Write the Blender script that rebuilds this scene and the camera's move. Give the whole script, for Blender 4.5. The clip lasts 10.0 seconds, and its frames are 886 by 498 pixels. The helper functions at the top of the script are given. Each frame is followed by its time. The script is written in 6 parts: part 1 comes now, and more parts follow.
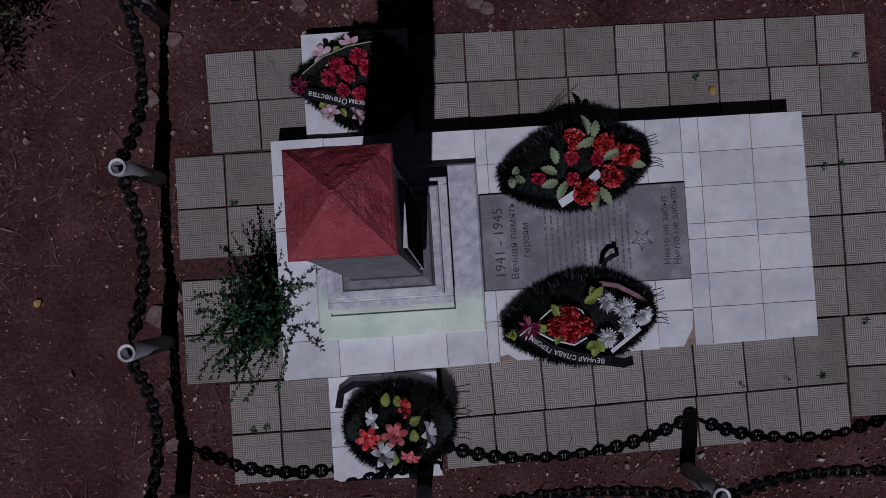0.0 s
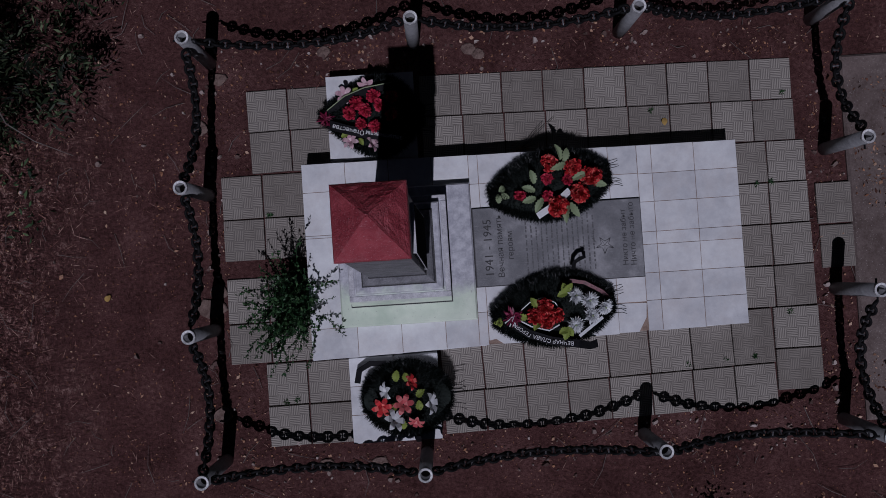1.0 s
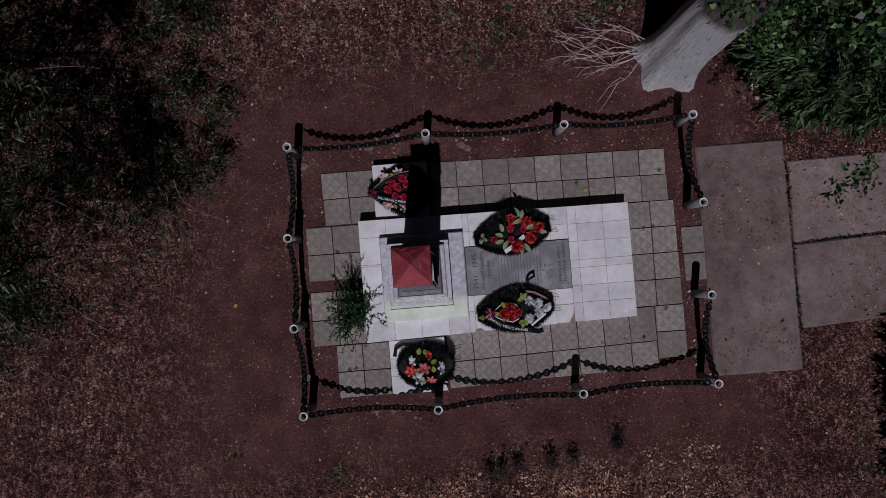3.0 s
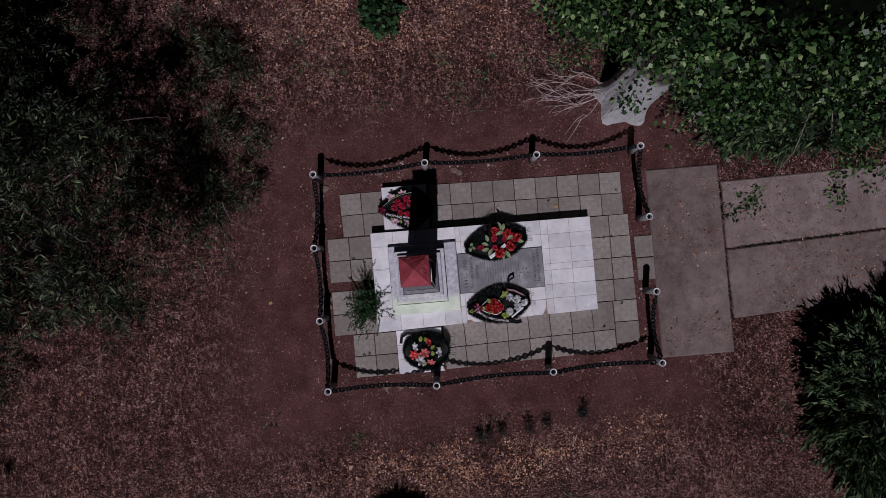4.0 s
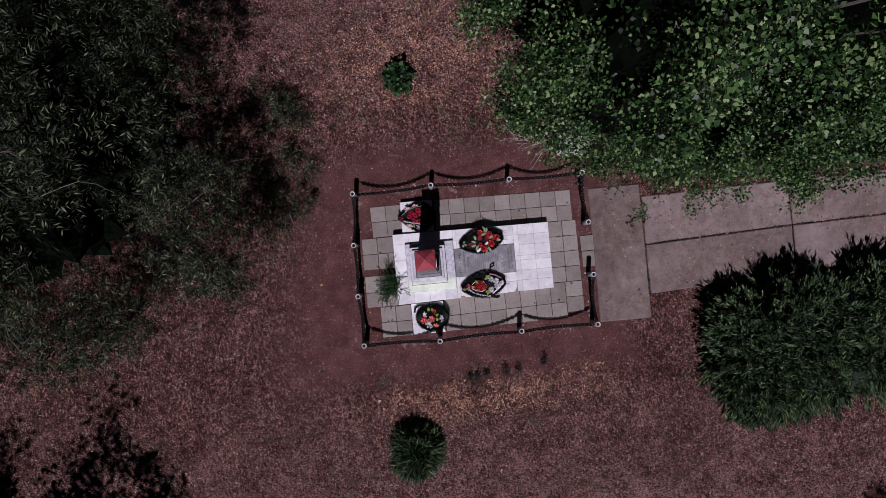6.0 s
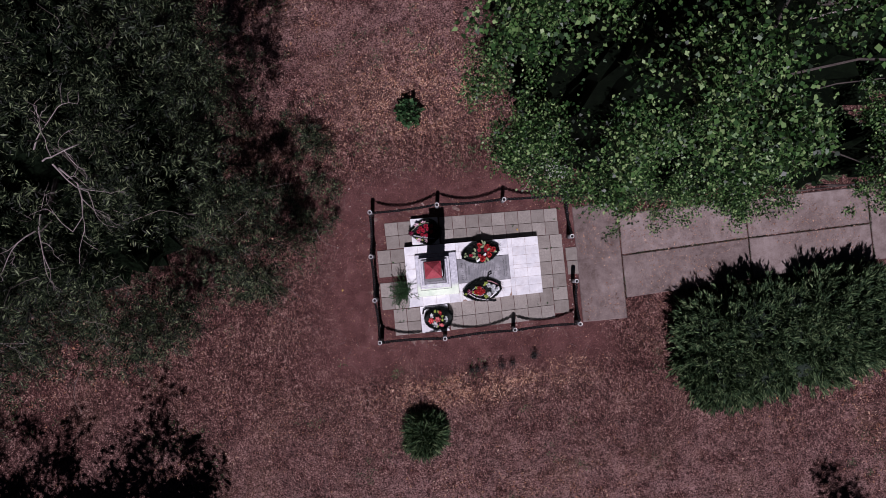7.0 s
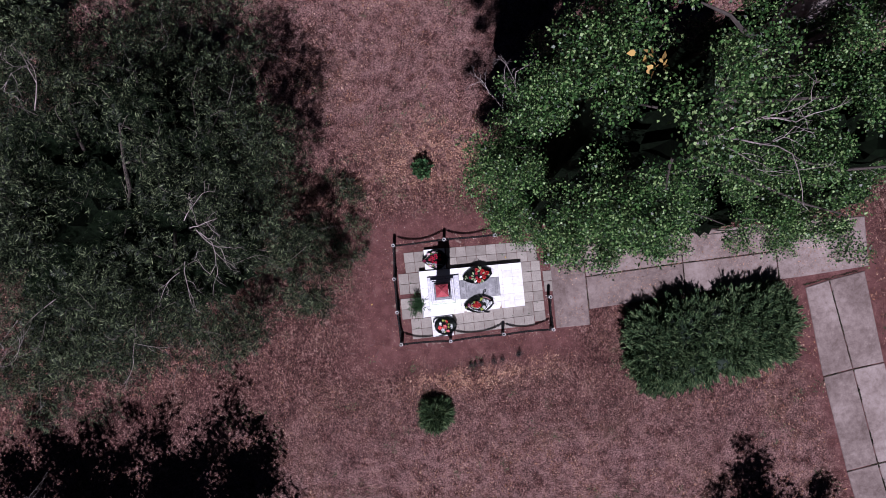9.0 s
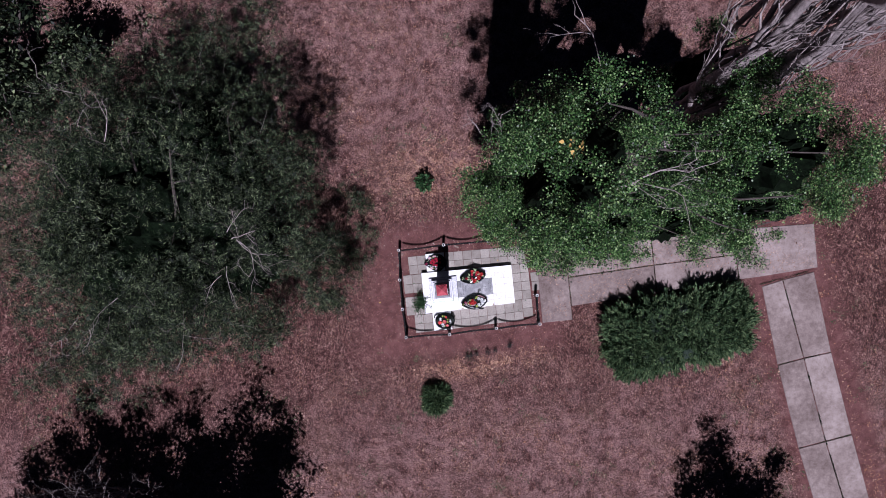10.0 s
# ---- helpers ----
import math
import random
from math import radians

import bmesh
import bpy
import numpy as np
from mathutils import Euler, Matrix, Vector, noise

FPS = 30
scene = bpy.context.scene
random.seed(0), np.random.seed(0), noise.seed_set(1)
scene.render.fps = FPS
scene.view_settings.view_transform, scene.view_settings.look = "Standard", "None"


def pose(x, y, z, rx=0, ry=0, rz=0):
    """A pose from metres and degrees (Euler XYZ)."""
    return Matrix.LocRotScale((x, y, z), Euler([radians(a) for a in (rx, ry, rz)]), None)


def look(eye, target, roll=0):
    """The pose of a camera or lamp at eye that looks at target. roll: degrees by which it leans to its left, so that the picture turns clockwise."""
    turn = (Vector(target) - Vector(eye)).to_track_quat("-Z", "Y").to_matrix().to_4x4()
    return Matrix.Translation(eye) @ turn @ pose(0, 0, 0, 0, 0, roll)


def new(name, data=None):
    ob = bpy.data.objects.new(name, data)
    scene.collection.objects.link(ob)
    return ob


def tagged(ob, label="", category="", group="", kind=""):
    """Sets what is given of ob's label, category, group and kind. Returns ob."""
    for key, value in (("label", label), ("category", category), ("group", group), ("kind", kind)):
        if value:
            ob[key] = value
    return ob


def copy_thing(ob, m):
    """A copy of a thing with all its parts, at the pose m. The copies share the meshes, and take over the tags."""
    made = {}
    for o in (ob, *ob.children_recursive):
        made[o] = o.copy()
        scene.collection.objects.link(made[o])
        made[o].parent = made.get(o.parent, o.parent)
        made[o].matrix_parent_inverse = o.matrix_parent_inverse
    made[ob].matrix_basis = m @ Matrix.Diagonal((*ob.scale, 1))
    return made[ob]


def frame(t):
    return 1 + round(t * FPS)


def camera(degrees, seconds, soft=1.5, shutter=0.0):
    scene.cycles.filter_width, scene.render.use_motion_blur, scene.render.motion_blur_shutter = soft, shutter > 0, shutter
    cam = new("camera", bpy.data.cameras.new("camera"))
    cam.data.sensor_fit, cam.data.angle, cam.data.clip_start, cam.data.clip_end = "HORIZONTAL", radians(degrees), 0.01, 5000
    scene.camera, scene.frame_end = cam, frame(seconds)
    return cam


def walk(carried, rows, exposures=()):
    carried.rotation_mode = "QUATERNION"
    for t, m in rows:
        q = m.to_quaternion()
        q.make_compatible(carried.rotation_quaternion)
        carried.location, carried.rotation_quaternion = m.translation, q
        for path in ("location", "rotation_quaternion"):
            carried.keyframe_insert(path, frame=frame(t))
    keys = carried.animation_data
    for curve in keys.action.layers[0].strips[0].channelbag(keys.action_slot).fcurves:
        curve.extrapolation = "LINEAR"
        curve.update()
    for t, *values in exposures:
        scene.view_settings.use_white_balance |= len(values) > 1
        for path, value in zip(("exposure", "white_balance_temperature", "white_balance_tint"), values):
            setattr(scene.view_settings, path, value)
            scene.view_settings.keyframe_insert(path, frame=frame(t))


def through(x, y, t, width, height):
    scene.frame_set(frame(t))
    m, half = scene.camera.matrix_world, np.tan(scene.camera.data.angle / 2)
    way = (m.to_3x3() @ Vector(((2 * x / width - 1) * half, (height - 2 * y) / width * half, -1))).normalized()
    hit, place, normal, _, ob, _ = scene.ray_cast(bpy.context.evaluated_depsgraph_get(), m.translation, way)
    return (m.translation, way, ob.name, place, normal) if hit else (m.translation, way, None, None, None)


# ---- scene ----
cam = camera(62.3, 10.0, soft=0.45)
# seconds, place in metres, tilt about x, tilt about y, turn about z
ROWS = [
    (0.0, -0.164, -0.163, 4.332, 1.33, 0.32, -3.65),
    (0.5, -0.157, -0.192, 4.746, 1.36, 0.26, -3.66),
    (1.0, -0.164, -0.165, 5.255, 1.41, 0.23, -3.77),
    (1.5, -0.171, -0.138, 5.881, 1.42, 0.18, -3.94),
    (2.0, -0.189, -0.107, 6.656, 1.42, 0.15, -4.12),
    (2.5, -0.207, -0.039, 7.475, 1.41, 0.16, -4.28),
    (4.0, -0.130, 0.079, 10.209, 1.31, 0.20, -4.90),
    (4.5, -0.122, 0.019, 11.185, 1.20, 0.28, -4.96),
    (5.0, -0.120, -0.055, 12.204, 1.11, 0.34, -5.03),
    (6.5, -0.144, -0.009, 15.465, 1.24, 0.26, -5.31),
    (7.0, -0.205, 0.092, 16.632, 1.36, 0.27, -5.33),
    (7.5, -0.251, 0.237, 17.831, 1.38, 0.29, -5.41),
    (8.0, -0.265, 0.396, 19.057, 1.37, 0.28, -5.48),
    (8.5, -0.286, 0.555, 20.354, 1.36, 0.26, -5.54),
    (9.0, -0.297, 0.694, 21.708, 1.32, 0.26, -5.60),
    (9.5, -0.312, 0.778, 23.135, 1.30, 0.22, -5.66),
    (10.0, -0.299, 0.798, 24.618, 1.26, 0.17, -5.73),
]
EXPOSURES = [
    (0.0, -1.64, 5450.0, 23.0), (1.5, -1.60, 5500.0, 23.0), (2.5, -1.42, 5750.0, 24.0), (4.5, -1.0, 5900.0, 27.0),
    (6.5, -0.38, 5900.0, 30.0), (8.0, 0.08, 5800.0, 30.0), (9.0, 0.33, 5650.0, 28.0), (10.0, 0.45, 5550.0, 26.0),
]
walk(cam, [(t, pose(*p)) for t, *p in ROWS], EXPOSURES)

# ---- light ----
SUN_DIR = Vector((-0.075, -0.575, 1.0)).normalized()   # towards the sun
world = bpy.data.worlds.new("world")
scene.world = world
world.use_nodes = True
wn = world.node_tree.nodes
sky = wn.new("ShaderNodeTexSky")
sky.sky_type = 'NISHITA'
sky.sun_disc = False
sky.sun_elevation = math.asin(SUN_DIR.z)
sky.sun_rotation = math.atan2(SUN_DIR.x, SUN_DIR.y)
world.node_tree.links.new(sky.outputs[0], wn["Background"].inputs["Color"])
sky.air_density, sky.dust_density, sky.ozone_density, sky.altitude = 0.13, 0.0, 1.0, 300.0
wn["Background"].inputs["Strength"].default_value = 0.02
sun_data = bpy.data.lights.new("sun", 'SUN')
sun_data.energy = 5.0
sun_data.angle = radians(0.5)
sun_data.color = (1.0, 0.95, 0.9)
sun = new("sun", sun_data)
sun.matrix_world = look(SUN_DIR * 60, (0, 0, 0))


# ---- materials ----
class Nodes:
    """A short way to wire a node material."""

    def __init__(self, name):
        self.mat = bpy.data.materials.new(name)
        self.mat.use_nodes = True
        self.t = self.mat.node_tree
        self.bsdf = self.t.nodes["Principled BSDF"]

    def add(self, kind, **inputs):
        n = self.t.nodes.new("ShaderNode" + kind)
        for k, v in inputs.items():
            self.put(n.inputs[int(k[1:]) if k[0] == "i" and k[1:].isdigit() else k.replace("_", " ")], v)
        return n

    def put(self, socket, v):
        if isinstance(v, bpy.types.NodeSocket):
            self.t.links.new(v, socket)
        else:
            socket.default_value = v

    def math(self, op, a, b=0.0, clamp=False):
        n = self.add("Math", i0=a, i1=b)
        n.operation, n.use_clamp = op, clamp
        return n.outputs[0]

    def coords(self, which="Object"):
        return self.add("TexCoord").outputs[which]

    def noise(self, vec, scale, detail=4.0, rough=0.6):
        return self.add("TexNoise", Vector=vec, Scale=scale, Detail=detail, Roughness=rough).outputs["Fac"]

    def ramp(self, fac, stops):
        n = self.add("ValToRGB", Fac=fac)
        e = n.color_ramp.elements
        while len(e) < len(stops):
            e.new(0.5)
        for el, (p, c) in zip(e, stops):
            el.position, el.color = p, (*c, 1.0) if len(c) == 3 else c
        return n.outputs["Color"]

    def step(self, fac, a, b):
        n = self.add("MapRange", Value=fac, i1=a, i2=b)
        return n.outputs[0]

    def mix(self, fac, a, b, kind='MIX'):
        n = self.add("MixRGB", Fac=fac)
        n.blend_type = kind
        for s, v in ((n.inputs["Color1"], a), (n.inputs["Color2"], b)):
            self.put(s, (*v, 1.0) if isinstance(v, tuple) else v)
        return n.outputs[0]

    def bump(self, height, strength=0.4, distance=0.01):
        n = self.add("Bump", Height=height, Strength=strength, Distance=distance)
        self.put(self.bsdf.inputs["Normal"], n.outputs[0])

    def done(self, color, rough=0.8, metal=0.0, spec=0.4):
        for k, v in (("Base Color", color), ("Roughness", rough), ("Metallic", metal), ("Specular IOR Level", spec)):
            self.put(self.bsdf.inputs[k], (*v, 1.0) if isinstance(v, tuple) else v)
        return self.mat


def plain(name, dark, light, scale=8.0, rough=0.7, metal=0.0, spec=0.4, bump=0.3, fine=6.0, dist=0.004):
    """Two tones mixed by coarse and fine noise, with a fine relief."""
    m = Nodes(name)
    co = m.coords()
    n1, n2 = m.noise(co, scale), m.noise(co, scale * fine, 6.0, 0.7)
    fac = m.math('ADD', m.math('MULTIPLY', n1, 0.55), m.math('MULTIPLY', n2, 0.45))
    m.bump(n2, bump, dist)
    return m.done(m.ramp(fac, [(0.36, dark), (0.64, light)]), rough, metal, spec)


def soil_material():
    """Dry red soil: fine and trodden round the enclosure, littered with flakes, straw and crumbs farther out."""
    m = Nodes("dry_soil")
    co = m.coords()
    xyz = m.add("SeparateXYZ", Vector=co)
    X, Y = xyz.outputs[0], xyz.outputs[1]
    big, mid = m.noise(co, 0.35, 5.0), m.noise(co, 2.6, 6.0)
    fine, grit = m.noise(co, 38.0, 8.0, 0.75), m.noise(co, 190.0, 3.0, 0.6)
    # the trodden bare strip round the enclosure, broad on the west side
    west = m.math('MULTIPLY', m.math('SUBTRACT', -1.85, X), 0.6)
    dx = m.math('MAXIMUM', west, m.math('SUBTRACT', X, 2.65))
    dy = m.math('SUBTRACT', m.math('ABSOLUTE', Y), 1.5)
    # and along both edges of the side path
    px = m.math('SUBTRACT', m.math('ABSOLUTE', m.math('ADD', X, m.math('SUBTRACT', m.math('MULTIPLY', Y, 0.165), 10.95))), 0.75)
    side = m.math('MAXIMUM', px, m.math('SUBTRACT', Y, 0.9))
    away = m.math('ADD', m.math('MINIMUM', m.math('MAXIMUM', dx, dy), side), m.math('MULTIPLY', m.math('SUBTRACT', mid, 0.5), 0.8))
    away = m.math('ADD', away, m.math('MULTIPLY', m.math('SUBTRACT', big, 0.5), 1.2))
    wild = m.step(away, 0.45, 1.15)
    bare = m.ramp(m.math('ADD', m.math('MULTIPLY', fine, 0.6), m.math('MULTIPLY', mid, 0.4)),
                  [(0.38, (0.042, 0.015, 0.014)), (0.52, (0.108, 0.047, 0.044)), (0.66, (0.20, 0.104, 0.097))])
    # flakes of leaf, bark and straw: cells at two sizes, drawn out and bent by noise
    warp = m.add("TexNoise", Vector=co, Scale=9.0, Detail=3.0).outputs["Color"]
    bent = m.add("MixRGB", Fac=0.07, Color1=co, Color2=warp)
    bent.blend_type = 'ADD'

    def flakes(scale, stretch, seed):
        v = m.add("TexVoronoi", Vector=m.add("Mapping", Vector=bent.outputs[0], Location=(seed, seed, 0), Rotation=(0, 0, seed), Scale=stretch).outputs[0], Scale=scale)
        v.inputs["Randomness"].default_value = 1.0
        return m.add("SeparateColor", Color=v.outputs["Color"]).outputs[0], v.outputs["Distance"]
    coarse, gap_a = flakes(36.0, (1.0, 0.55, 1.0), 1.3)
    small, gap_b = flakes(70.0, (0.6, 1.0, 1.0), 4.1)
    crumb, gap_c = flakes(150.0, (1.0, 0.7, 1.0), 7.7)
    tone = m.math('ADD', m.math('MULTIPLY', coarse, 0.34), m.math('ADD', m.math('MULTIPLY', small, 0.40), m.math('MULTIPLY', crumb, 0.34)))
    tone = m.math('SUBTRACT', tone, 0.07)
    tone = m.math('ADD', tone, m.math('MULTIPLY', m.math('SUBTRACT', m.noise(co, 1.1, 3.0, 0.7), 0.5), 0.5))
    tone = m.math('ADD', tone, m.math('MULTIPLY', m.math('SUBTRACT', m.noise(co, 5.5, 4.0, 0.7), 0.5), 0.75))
    # darkest tones also stand for shaded gaps between the flakes
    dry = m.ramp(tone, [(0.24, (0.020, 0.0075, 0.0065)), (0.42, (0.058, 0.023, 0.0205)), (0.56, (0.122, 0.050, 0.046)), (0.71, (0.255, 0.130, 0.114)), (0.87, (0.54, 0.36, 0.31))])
    # paler swards north and south, olive tints
    north = m.step(m.math('ADD', Y, m.math('MULTIPLY', m.math('SUBTRACT', big, 0.5), 4.0)), 2.8, 6.0)
    south = m.step(m.math('ADD', Y, m.math('MULTIPLY', m.math('SUBTRACT', big, 0.5), 5.0)), -2.4, -5.4)
    pale = m.math('MULTIPLY', m.math('MAXIMUM', north, south), m.step(mid, 0.36, 0.62))
    dry = m.mix(m.math('MULTIPLY', m.math('MULTIPLY', pale, m.step(small, 0.1, 0.8)), 0.8), dry, (0.44, 0.27, 0.25))
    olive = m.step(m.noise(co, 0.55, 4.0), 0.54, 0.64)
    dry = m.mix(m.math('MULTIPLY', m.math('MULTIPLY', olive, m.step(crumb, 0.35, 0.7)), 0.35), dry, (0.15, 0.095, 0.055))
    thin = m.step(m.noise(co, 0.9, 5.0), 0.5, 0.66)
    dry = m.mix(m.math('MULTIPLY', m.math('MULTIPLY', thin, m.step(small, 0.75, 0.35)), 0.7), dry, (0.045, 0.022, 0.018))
    col = m.mix(wild, bare, dry)
    col = m.mix(m.math('MULTIPLY', m.step(grit, 0.62, 0.75), 0.4), col, (0.27, 0.205, 0.185))
    h = m.math('ADD', m.math('MULTIPLY', fine, 0.7), m.math('MULTIPLY', grit, 0.3))
    lift = m.math('ADD', m.math('MULTIPLY', coarse, 0.8), m.math('ADD', m.math('MULTIPLY', small, 0.7), m.math('MULTIPLY', m.math('ADD', gap_a, gap_b), -0.6)))
    m.bump(m.math('ADD', h, m.math('MULTIPLY', lift, wild)), 1.0, 0.035)
    return m.done(col, 0.95, 0.0, 0.15)


def paver_material():
    """Cast concrete with a basket weave of ribs, four by four fields on each 0.3 m piece."""
    m = Nodes("ribbed_concrete")
    co = m.coords()
    xyz = m.add("SeparateXYZ", Vector=co)
    u = m.math('ADD', m.math('DIVIDE', xyz.outputs[0], 0.075), 20.0)
    v = m.math('ADD', m.math('DIVIDE', xyz.outputs[1], 0.075), 20.0)
    par = m.math('MODULO', m.math('ADD', m.math('FLOOR', u), m.math('FLOOR', v)), 2.0)
    fu, fv = m.math('FRACT', u), m.math('FRACT', v)
    pick = m.math('ADD', m.math('MULTIPLY', fu, par), m.math('MULTIPLY', fv, m.math('SUBTRACT', 1.0, par)))
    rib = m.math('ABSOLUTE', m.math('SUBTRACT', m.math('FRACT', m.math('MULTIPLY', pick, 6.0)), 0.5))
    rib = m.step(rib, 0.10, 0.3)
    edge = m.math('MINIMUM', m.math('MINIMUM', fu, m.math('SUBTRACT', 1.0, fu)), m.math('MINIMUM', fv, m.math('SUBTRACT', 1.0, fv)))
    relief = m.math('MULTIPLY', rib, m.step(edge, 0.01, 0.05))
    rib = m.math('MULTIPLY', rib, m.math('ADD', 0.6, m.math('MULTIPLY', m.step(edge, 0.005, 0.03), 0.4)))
    rnd = m.add("ObjectInfo").outputs["Random"]
    wear = m.noise(m.coords("Generated"), 3.0, 6.0)
    worldly = m.noise(m.add("NewGeometry").outputs["Position"], 5.0, 6.0, 0.7)
    fine = m.noise(co, 90.0, 6.0, 0.7)
    tone = m.math('ADD', m.math('MULTIPLY', rnd, 0.4), m.math('ADD', m.math('MULTIPLY', worldly, 0.6), m.math('MULTIPLY', fine, 0.3)))
    top = m.ramp(tone, [(0.35, (0.185, 0.163, 0.140)), (0.62, (0.295, 0.267, 0.235)), (0.95, (0.42, 0.388, 0.345))])
    # grooves between the ribs get a darker tone in the colour
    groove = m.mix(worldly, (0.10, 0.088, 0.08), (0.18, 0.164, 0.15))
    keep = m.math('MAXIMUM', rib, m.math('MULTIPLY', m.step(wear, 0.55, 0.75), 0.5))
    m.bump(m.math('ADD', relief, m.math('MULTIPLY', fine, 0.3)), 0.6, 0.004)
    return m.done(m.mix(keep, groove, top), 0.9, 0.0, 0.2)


def tile_material():
    m = Nodes("glazed_tile")
    pos = m.add("NewGeometry").outputs["Position"]
    rnd = m.add("ObjectInfo").outputs["Random"]
    cloud = m.noise(pos, 6.0, 7.0, 0.7)
    spots = m.noise(pos, 60.0, 6.0, 0.7)
    fac = m.math('ADD', m.math('MULTIPLY', cloud, 0.8), m.math('MULTIPLY', rnd, 0.2))
    col = m.ramp(fac, [(0.32, (0.50, 0.51, 0.53)), (0.55, (0.67, 0.68, 0.69)), (0.78, (0.80, 0.82, 0.82))])
    dust = m.step(m.noise(pos, 4.5, 8.0, 0.75), 0.46, 0.72)
    col = m.mix(m.math('MULTIPLY', dust, 0.42), col, (0.52, 0.47, 0.44))
    col = m.mix(m.math('MULTIPLY', m.step(spots, 0.66, 0.74), 0.35), col, (0.36, 0.31, 0.28))
    m.bump(cloud, 0.05, 0.003)
    return m.done(col, m.math('ADD', 0.42, m.math('MULTIPLY', dust, 0.3)), 0.0, 0.3)


def leaf_material(name, tones, rough=0.5, yellow=None, through=0.15, spec=0.25):
    m = Nodes(name)
    rnd = m.add("NewGeometry").outputs["Random Per Island"]
    patch = m.noise(m.coords(), 0.9, 3.0)
    fac = m.math('ADD', m.math('MULTIPLY', rnd, 0.7), m.math('MULTIPLY', patch, 0.3))
    col = m.ramp(fac, [(0.12 + 0.76 * i / (len(tones) - 1), c) for i, c in enumerate(tones)])
    if yellow:
        col = m.mix(m.step(m.math('ADD', rnd, m.math('MULTIPLY', patch, 0.25)), 1.09, 1.11), col, yellow)
    m.done(col, rough, 0.0, spec)
    m.put(m.bsdf.inputs["Transmission Weight"], 0.0)
    m.put(m.bsdf.inputs["Subsurface Weight"], 0.0)
    tr = m.add("BsdfTranslucent", Color=col)
    mixer = m.add("MixShader", i0=through, i1=m.bsdf.outputs[0], i2=tr.outputs[0])
    m.t.links.new(mixer.outputs[0], m.t.nodes["Material Output"].inputs["Surface"])
    return m.mat


def cap_material():
    """Thick red oil paint over rough render, worn pale along the ridges."""
    m = Nodes("red_paint")
    co = m.coords()
    lump = m.noise(co, 55.0, 6.0, 0.7)
    spot = m.noise(co, 150.0, 4.0, 0.6)
    col = m.ramp(m.noise(co, 9.0, 5.0), [(0.35, (0.22, 0.024, 0.036)), (0.65, (0.36, 0.06, 0.075))])
    col = m.mix(m.math('MULTIPLY', m.step(spot, 0.58, 0.70), 0.6), col, (0.52, 0.25, 0.27))
    col = m.mix(m.math('MULTIPLY', m.step(m.noise(co, 10.0, 9.0, 0.8), 0.52, 0.66), 0.45), col, (0.40, 0.13, 0.14))
    m.bump(m.math('ADD', lump, m.math('MULTIPLY', spot, 0.5)), 0.7, 0.012)
    return m.done(col, 0.5, 0.0, 0.35)


def limewash_material():
    """White limewash, chipped, over cement render; the brighter light on its south is put into the colour."""
    m = Nodes("limewash")
    co = m.coords()
    big, chip = m.noise(co, 5.0, 6.0), m.noise(co, 42.0, 8.0, 0.75)
    col = m.ramp(big, [(0.35, (0.56, 0.66, 0.53)), (0.65, (0.74, 0.82, 0.68))])
    # duller silver-grey past the south strip, whose glare is painted as greenish white
    edge = m.math('ADD', m.add("SeparateXYZ", Vector=co).outputs[1], m.math('MULTIPLY', m.math('SUBTRACT', m.noise(co, 7.0, 6.0, 0.7), 0.5), 0.3))
    zone = m.ramp(m.noise(co, 16.0, 7.0, 0.7), [(0.36, (0.34, 0.345, 0.385)), (0.6, (0.56, 0.565, 0.60))])
    col = m.mix(m.step(edge, -0.36, -0.24), col, zone)
    col = m.mix(m.step(chip, 0.62, 0.69), col, (0.30, 0.29, 0.28))
    m.bump(chip, 0.5, 0.004)
    return m.done(col, 0.85, 0.0, 0.2)


def granite_material():
    m = Nodes("grey_granite")
    co = m.coords()
    fleck, cloud = m.noise(co, 260.0, 3.0, 0.7), m.noise(co, 5.0, 6.0, 0.65)
    col = m.ramp(cloud, [(0.3, (0.11, 0.112, 0.12)), (0.52, (0.18, 0.182, 0.192)), (0.72, (0.36, 0.358, 0.37))])
    col = m.mix(m.math('MULTIPLY', m.step(fleck, 0.5, 0.7), 0.3), col, (0.40, 0.40, 0.42))
    scratch = m.add("TexNoise", Vector=m.add("Mapping", Vector=co, Scale=(6.0, 60.0, 1.0)).outputs[0], Scale=2.0, Detail=5.0)
    col = m.mix(m.math('MULTIPLY', m.step(scratch.outputs["Fac"], 0.62, 0.72), 0.25), col, (0.46, 0.45, 0.46))
    return m.done(col, 0.45, 0.0, 0.4)


